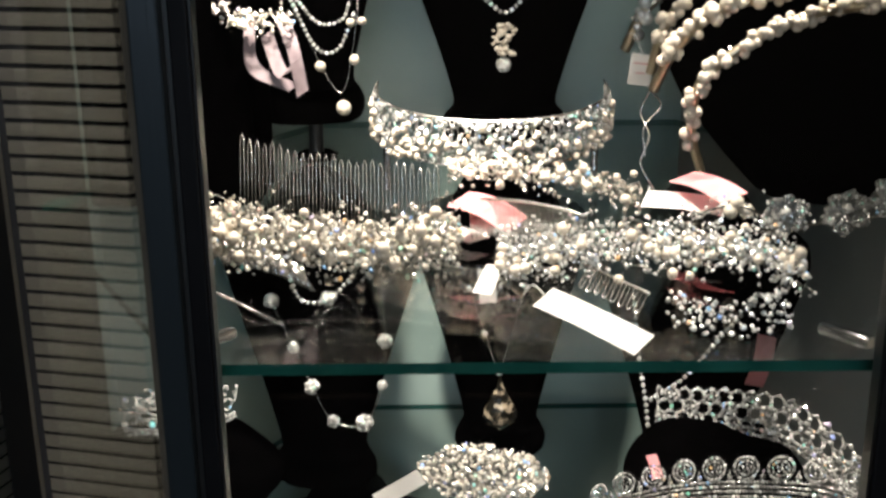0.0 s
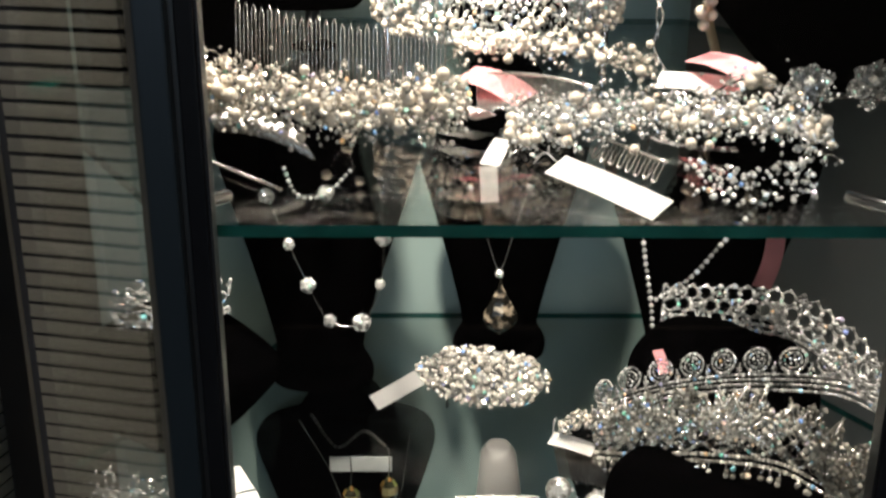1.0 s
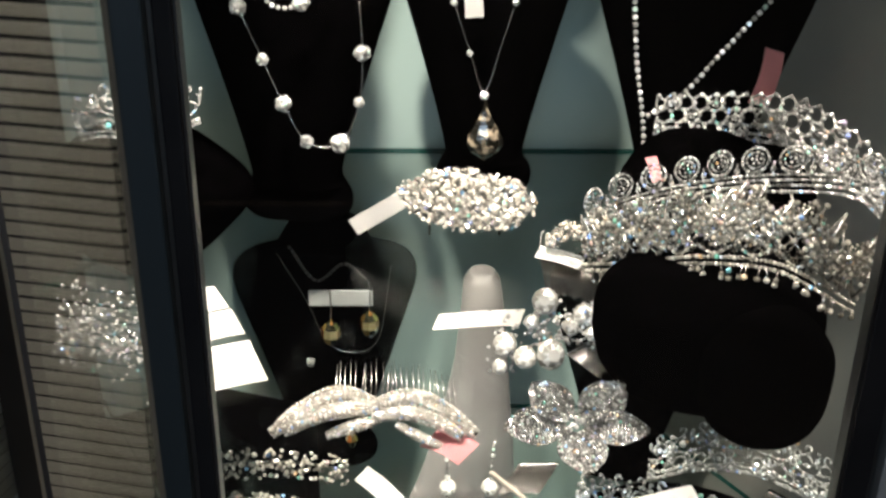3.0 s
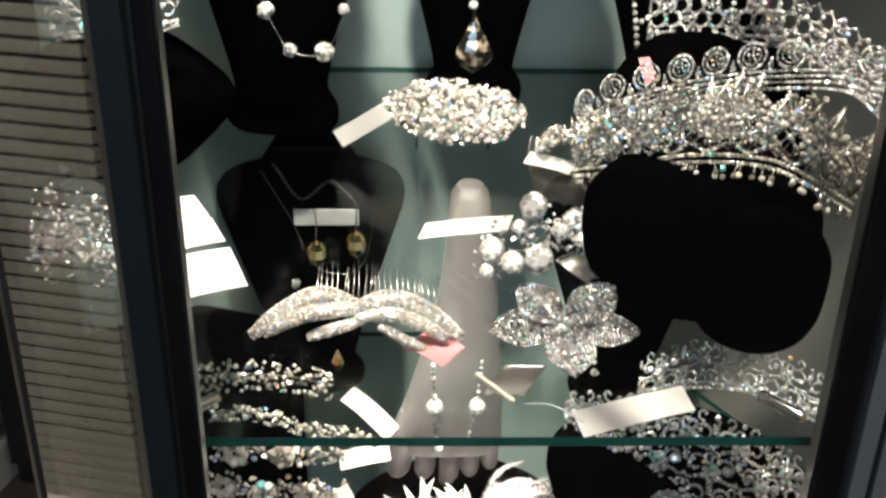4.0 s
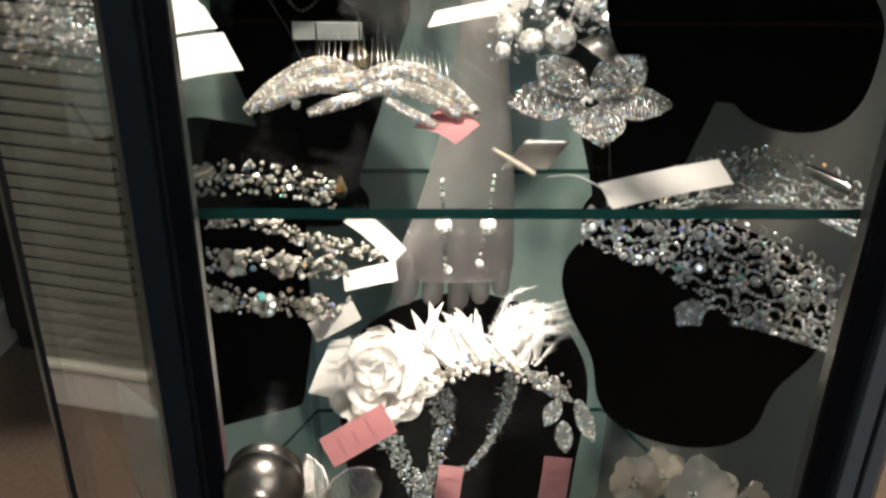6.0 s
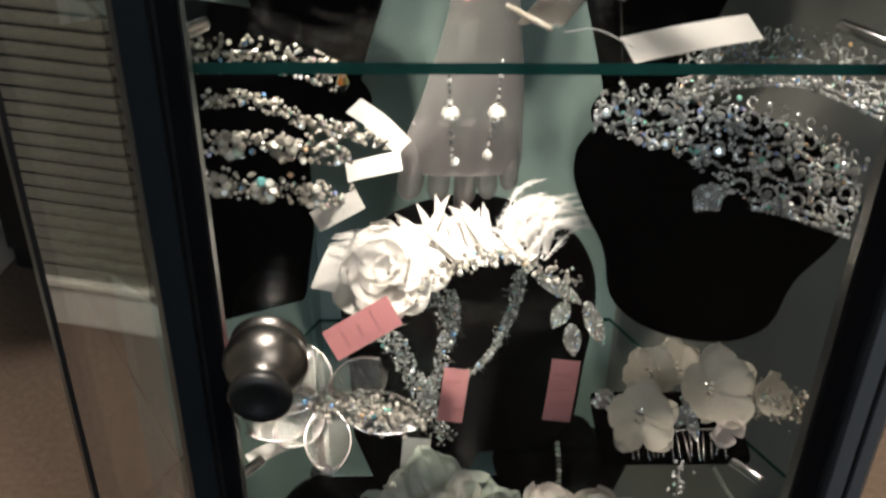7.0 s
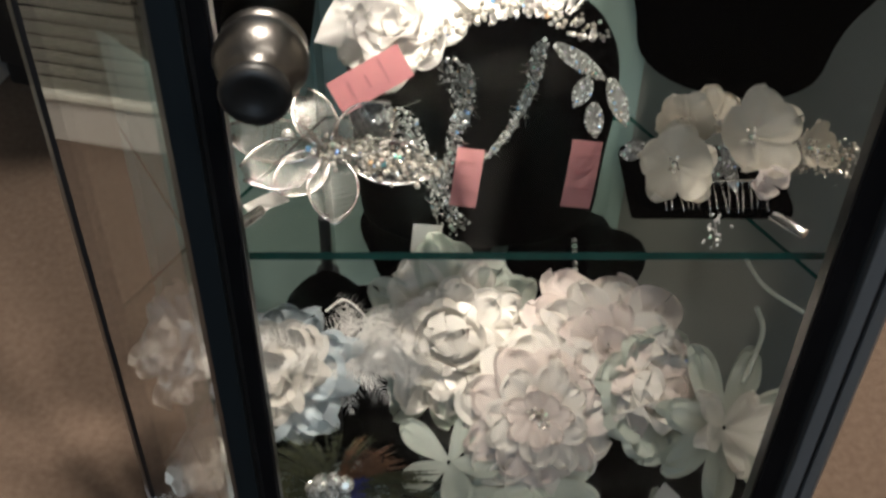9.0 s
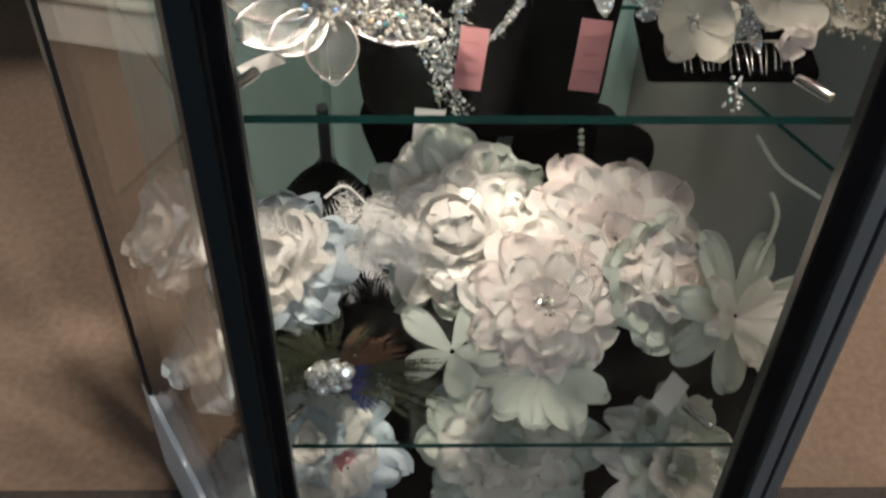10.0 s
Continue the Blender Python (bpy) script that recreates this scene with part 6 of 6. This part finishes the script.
for c in ((-0.095, 0.632, 0.635), (-0.088, 0.625, 0.630), (-0.097, 0.613, 0.628)):
    crystal(Vector(c), 0.0045, wf)
tag((-0.119, 0.567, 0.606), (-0.098, 0.581, 0.607), 0.013, CARD, "white tag under the wire mesh flower", None, (0, 0, 1), 0.001)
tag((-0.0085, 0.820, 0.366), (-0.014, 0.815, 0.298), 0.027, CARD, "white tag hanging above the silk rose", None, (0, -1, 0.15), 0.003)

# ==== fourth shelf ====
BROAD = [(0.0, 0.86), (0.04, 0.93), (0.3, 0.96), (0.6, 1.0), (0.8, 0.9), (0.92, 0.66), (0.98, 0.3), (1.0, 0.06)]
SQ = head_form("sequinned_form", 0.045, 0.962, SHELF_D, 0.132, 0.275, 0.066, 0, "broad dark sequinned form draped with crystal garlands", BROAD)
for o in SQ.children:
    o.data.materials.clear()
    o.data.materials.append(SEQUIN)


def garland(label, pts, seed, width=0.010, n=300, mat=CRYSTAL):
    rng.seed(seed)
    root = thing("crystal_garland", label, "garland", "garlands on the bust")
    st = Strip(pts, (0.6, 0, 0.6), (0.6, 0, 0.6), (0, -0.9, 0.4))
    hp, g = Heap(), Heap()
    tube(hp, [st.at(i / 30, 0) for i in range(31)], 0.0009, 5)
    for i in range(n):
        s = rng.random()
        gem(g, st.at(s, rng.uniform(-width, width), rng.uniform(0, 0.005)), rng.uniform(0.001, 0.0028))
    for i in range(n // 5):
        s = rng.random()
        p = st.at(s, rng.uniform(-width, width), 0.002)
        tube(hp, [p, p + Vector((rng.gauss(0, 0.006), -0.002, rng.gauss(0, 0.006)))], 0.0008, 4)
    hp.make("stem", SILVER, root, "", True)
    g.make("rhinestones", mat, root)
    return root


garland("silver crystal garland hanging on the dark bust", [(0.006, 0.885, 0.501), (0.022, 0.875, 0.469), (0.012, 0.865, 0.415), (0.002, 0.855, 0.366), (0.024, 0.850, 0.332)], 501, 0.012, 420)
garland("second crystal garland beside the pink tag", [(-0.053, 0.885, 0.441), (-0.031, 0.875, 0.442), (-0.009, 0.865, 0.394), (0.007, 0.860, 0.376)], 502, 0.012, 300)
garland("woven crystal strap on the dark bust", [(0.089, 0.892, 0.516), (0.083, 0.885, 0.475), (0.066, 0.875, 0.435), (0.045, 0.868, 0.405)], 503, 0.010, 420)
garland("crystal sprig on the dark bust", [(0.025, 0.890, 0.491), (0.029, 0.883, 0.463), (0.023, 0.876, 0.434)], 504, 0.006, 120)
ls = thing("crystal_leaf_spray", "crystal leaf spray with three large paved leaves", "hairpiece", "hair ornaments")
for a, b, w in (((0.132, 0.878, 0.487), (0.120, 0.870, 0.463), 0.017), ((0.150, 0.878, 0.487), (0.168, 0.870, 0.442), 0.017), ((0.137, 0.872, 0.465), (0.141, 0.865, 0.433), 0.017), ((0.099, 0.885, 0.517), (0.145, 0.880, 0.485), 0.016)):
    pave_leaf(ls, a, b, w, (0, -0.9, 0.4), CRYSTAL, 0.0014)
tag((-0.0725, 0.6745, 0.610), (-0.0255, 0.690, 0.632), 0.024, PINK_CARD, "pink price tag with faded writing by the feathers", None, (0.15, -0.75, 0.65), 0.002, 3)
tag((0.029, 0.835, 0.442), (0.022, 0.820, 0.388), 0.024, PINK_CARD, "pink price tag hanging on a garland", None, (0, -1, 0.4), 0.002, 3)
tag((0.132, 0.845, 0.443), (0.125, 0.830, 0.378), 0.027, PINK_CARD, "pink price tag hanging from the crystal leaves", None, (0, -1, 0.4), 0.002, 3)
bp = necklace("crystal strap necklace behind the silk flowers", [(0.146, 0.925, 0.250), (0.151, 0.924, 0.205), (0.153, 0.922, 0.150)], gems=0.0042)

# silk flowers in front
rose = thing("cream_silk_rose", "large cream silk rose with ruffled outer petals", "fabric flower", "silk flowers")
silk_flower(rose, (0.014, 0.738, 0.306), (-0.08, -0.68, 0.73), [(16, 0.082, 0.040, 2, 0.04, 0.03, -0.008), (14, 0.070, 0.038, 10, 0.06, 0.04, -0.005), (10, 0.054, 0.038, 22, 0.14, 0.05, 0.000), (7, 0.041, 0.040, 40, 0.28, 0.02, 0.003), (6, 0.032, 0.037, 58, 0.38, -0.06, 0.006), (5, 0.025, 0.031, 74, 0.46, -0.18, 0.008), (3, 0.018, 0.022, 88, 0.6, -0.3, 0.009)], [GREEN_PETAL, CREAM_PETAL, CREAM_PETAL, CREAM_PETAL, CREAM_PETAL, CREAM_PETAL, CREAM_PETAL], 5, "petal", 0.06)
bigf = thing("blush_silk_flower", "large blush white silk flower with a beaded centre", "fabric flower", "silk flowers")
b0 = silk_flower(bigf, (0.081, 0.640, 0.315), (0.0, -0.68, 0.74), [(10, 0.071, 0.043, -4, 0.10, 0.02, -0.007), (9, 0.058, 0.037, 4, 0.12, 0.03, -0.003), (8, 0.043, 0.029, 14, 0.14, 0.05, 0.002), (7, 0.028, 0.020, 30, 0.18, 0.06, 0.005)], [CREAM_PETAL, BLUSH_PETAL, CREAM_PETAL, BLUSH_PETAL], 6, "petal", 0.05)
stamens(bigf, b0, 26, 0.010, 0.014, 4, 0.0022)
thirdf = thing("blush_silk_flower", "smaller blush silk flower tucked behind the large one", "fabric flower", "silk flowers")
b0 = silk_flower(thirdf, (0.143, 0.701, 0.325), (0.15, -0.45, 0.88), [(10, 0.080, 0.048, 0, 0.10, 0.03, -0.004), (9, 0.063, 0.040, 10, 0.12, 0.05, 0.0), (7, 0.045, 0.031, 22, 0.15, 0.07, 0.003), (6, 0.027, 0.020, 42, 0.2, 0.1, 0.006)], [BLUSH_PETAL, CREAM_PETAL, BLUSH_PETAL], 7, "petal", 0.05)
stamens(thirdf, b0, 20, 0.010, 0.012, 5)
fourf = thing("pale_silk_flower", "pale silk flower leaning to the side of the big ones", "fabric flower", "silk flowers")
silk_flower(fourf, (0.176, 0.681, 0.295), (0.55, -0.5, 0.65), [(8, 0.060, 0.052, 16, 0.12, 0.1, -0.004), (6, 0.042, 0.036, 40, 0.2, 0.12, 0.0)], [GREEN_PETAL, CREAM_PETAL], 8, "petal", 0.06)
under = thing("green_silk_leaves", "pale green silk leaves under the flowers", "fabric leaf", "silk flowers")
silk_flower(under, (0.008, 0.617, 0.285), (-0.1, -0.4, 0.9), [(5, 0.044, 0.024, 10, 0.15, 0.05, -0.004)], GREEN_PETAL, 15, "leaf", 0.04)
silk_flower(under, (0.081, 0.604, 0.272), (0, -0.3, 0.95), [(9, 0.052, 0.030, 6, 0.15, 0.05, 0)], GREEN_PETAL, 16, "leaf", 0.04)
# lacy feather flower at the flank
lace = thing("lace_feather_flower", "white lace and feather hair flower with crystals", "fabric flower", "silk flowers")
b0 = silk_flower(lace, (-0.134, 0.702, 0.300), (-0.3, -0.5, 0.8), [(11, 0.062, 0.040, 8, 0.08, 0.06, -0.004), (9, 0.048, 0.036, 24, 0.15, 0.1, 0.0), (6, 0.030, 0.026, 48, 0.3, 0.1, 0.004)], [GREY_LACE, CREAM_PETAL, CREAM_PETAL], 17, "petal", 0.1)
stamens(lace, b0, 16, 0.014, 0.014, 6)
hp = Heap()
rng.seed(541)
lc = Vector((-0.091, 0.708, 0.300))
for i in range(30):
    a = rng.uniform(-2.6, 1.6)
    tp = lc + Vector((0.092 * math.cos(a), 0.02 + 0.06 * math.sin(a), rng.uniform(-0.025, 0.055)))
    feather(hp, lc + Vector((rng.gauss(0, 0.014), 0, rng.gauss(0, 0.006))), (lc + tp) / 2 + Vector((rng.gauss(0, 0.01), 0, 0.022)), tp, 0.020, 26, 600 + i, 0.25, 0.0006)
tube(hp, curve([(-0.098, 0.736, 0.340), (-0.081, 0.745, 0.345), (-0.062, 0.736, 0.330), (-0.055, 0.722, 0.320)]), 0.0014, 6, 0.4)
hp.make("feathers", FEATHER, lace, "wispy white feathers")
pal = thing("flank_petal_flower", "pale petals of a flower pressed to the side pane", "fabric flower", "silk flowers")
silk_flower(pal, (-0.219, 0.735, 0.300), (-0.7, -0.4, 0.6), [(8, 0.060, 0.036, 10, 0.12, 0.08, 0), (7, 0.046, 0.030, 30, 0.2, 0.1, 0.003), (5, 0.034, 0.026, 54, 0.3, 0.05, 0.005)], [CREAM_PETAL, GREY_LACE, CREAM_PETAL], 18, "petal", 0.06)
swirl = thing("lace_swirl_flower", "white lace swirl flower close to the side pane", "fabric flower", "silk flowers")
silk_flower(swirl, (-0.196, 0.690, 0.190), (-0.6, -0.45, 0.65), [(8, 0.055, 0.040, 12, 0.12, 0.06, 0), (6, 0.040, 0.036, 34, 0.25, 0.05, 0.003), (5, 0.028, 0.028, 58, 0.35, -0.1, 0.005)], [GREY_LACE, CREAM_PETAL, CREAM_PETAL], 23, "petal", 0.06)
hp = Heap()
tube(hp, [Vector((-0.196, 0.690, 0.190)), Vector((-0.185, 0.715, BASE + 0.006))], 0.003, 8)
hp.make("stem", GREEN_PETAL, swirl, "", True)
# peacock hairpiece
pk = thing("peacock_hairpiece", "peacock feather hairpiece with a crystal brooch", "hairpiece", "hair ornaments")
pc0 = Vector((-0.086, 0.584, 0.285))
for nm, mt, a0, a1, n, ln in (("olive_barbs", PEACOCK, 60, 200, 70, 0.072), ("rust_barbs", PEACOCK_RUST, 10, 70, 36, 0.066), ("blue_eye", PEACOCK_BLUE, -40, 30, 26, 0.04), ("dark_barbs", PEACOCK, -30, 20, 34, 0.085)):
    hp = Heap()
    for i in range(n):
        a = radians(rng.uniform(a0, a1))
        tp = pc0 + Vector((math.cos(a) * ln * rng.uniform(0.75, 1.1), math.sin(a) * ln * 0.9, rng.uniform(-0.012, 0.012)))
        feather(hp, pc0 + Vector((rng.gauss(0, 0.006), rng.gauss(0, 0.006), 0)), (pc0 + tp) / 2 + Vector((0, 0, 0.010)), tp, 0.0045, 20, 700 + i, 0.1, 0.0007)
    hp.make(nm, mt, pk)
for i in range(9):
    a = i * 0.7
    crystal(pc0 + Vector((0.015 * math.cos(a) * (i > 0), -0.006, 0.016 + 0.013 * math.sin(a) * (i > 0))), rng.uniform(0.0055, 0.008), pk, (0, -0.7, 0.7), 0.5)
# leafy flower by the right flank
rl = thing("organza_leaf_spray", "pale organza leaf spray with a long stem", "fabric flower", "silk flowers")
silk_flower(rl, (0.238, 0.640, 0.300), (0.1, -0.6, 0.75), [(8, 0.070, 0.026, 14, 0.15, 0.1, 0), (6, 0.05, 0.022, 45, 0.2, 0.12, 0.004)], [GREEN_PETAL, CREAM_PETAL], 19, "leaf", 0.05)
hp = Heap()
tube(hp, curve([(0.253, 0.662, 0.330), (0.270, 0.691, 0.360), (0.266, 0.708, 0.375)]), 0.0022, 6)
tube(hp, curve([(0.306, 0.706, 0.370), (0.271, 0.718, 0.390), (0.257, 0.748, 0.400)]), 0.0018, 6)
hp.make("stem", GREEN_PETAL, rl, "pale fabric wrapped stem", True)
rc = thing("rhinestone_clip", "short rhinestone hair clip among the flowers", "hair clip", "hair ornaments")
g = Heap()
for i in range(70):
    gem(g, Vector((0.213, 0.700, 0.302)).lerp(Vector((0.226, 0.710, 0.321)), rng.random()) + Vector((rng.gauss(0, 0.003), rng.gauss(0, 0.002), rng.gauss(0, 0.002))), 0.0022)
g.make("rhinestones", CRYSTAL_WARM, rc)
tag((0.171, 0.571, 0.268), (0.193, 0.598, 0.272), 0.018, CARD, "white tag beside the silk flowers", None, (0.2, -0.6, 1), 0.001)

# ==== floor of the case ====
DECK = BASE + 0.006
bust(0.158, 0.965, DECK, 0.078, 0.278, 0, "black velvet bust standing on the floor of the case", 0.0)
bust(-0.004, 1.020, DECK, 0.080, 0.278, 0, "black velvet bust behind the silk rose", 0.0)
dm = thing("velvet_diamond_stand", "black velvet diamond pad on a thin upright pole", "display stand")
part("pad", loft([(h * 0.088, w * 0.044, 0.02 * (0.35 + 0.65 * w), 0) for h, w in smooth_profile(DIAMOND)], pose(-0.112, 0.885, 0.148), 32, 2.1), VELVET, dm, "", True)
part("pole", lathe([(0.006, 0), (0.006, 0.176)], pose(-0.112, 0.885, DECK), 12), BLACK_METAL, dm, "dark upright pole", True)
part("foot", lathe([(0.0, 0), (0.028, 0), (0.030, 0.003), (0.024, 0.007), (0.0, 0.007)], pose(-0.112, 0.885, DECK), 24), VELVET, dm, "", True)
ps = thing("display_pole", "dark metal pole under the glass shelf", "pole")
part("shaft", lathe([(0.0065, 0), (0.0065, SHELF_D - 0.006 - DECK)], pose(-0.118, 0.955, DECK), 14), BLACK_METAL, ps, "", True)
part("collar", lathe([(0.0, 0), (0.012, 0), (0.013, 0.004), (0.013, 0.016), (0.009, 0.02), (0.0, 0.02)], pose(-0.118, 0.955, 0.158), 18), BLACK_METAL, ps, "", True)
for c, s, face, mats, sd, lb in (((0.067, 0.652, 0.090), 0.080, (0, -0.5, 0.85), [GREEN_PETAL, CREAM_PETAL, CREAM_PETAL], 31, "wide pale silk flower with beads below the shelf"), ((0.225, 0.638, 0.070), 0.07, (0.3, -0.5, 0.8), [CREAM_PETAL, GREEN_PETAL], 32, "white silk flower on the floor of the case"), ((-0.117, 0.659, 0.080), 0.075, (-0.2, -0.5, 0.8), [GREY_LACE, CREAM_PETAL], 33, "blue white lace flower on the floor of the case"), ((-0.181, 0.652, 0.030), 0.045, (-0.4, -0.5, 0.7), [GREY_LACE, GREY_LACE], 34, "grey lace flower beside the side pane")):
    fl = thing("low_silk_flower", lb, "fabric flower", "silk flowers")
    b0 = silk_flower(fl, c, face, [(12, s * 1.1, s * 0.6, 6, 0.04, 0.05, -0.006), (11, s * 0.85, s * 0.5, 18, 0.08, 0.08, -0.002), (9, s * 0.6, s * 0.4, 34, 0.14, 0.1, 0.002), (6, s * 0.36, s * 0.28, 54, 0.25, 0.1, 0.005)], mats, sd, "petal", 0.06)
    stamens(fl, b0, 34, s * 0.6, 0.02, sd, 0.002)
    hp = Heap()
    tube(hp, [Vector(c), Vector((c[0], c[1] + 0.03, BASE + 0.006))], 0.004, 8)
    hp.make("stem", GREEN_PETAL, fl, "", True)
tag((-0.084, 0.646, 0.090), (-0.100, 0.621, 0.060), 0.022, PINK_CARD, "pink price tag on the lowest flower", None, (0, -0.7, 1), 0.002, 3)
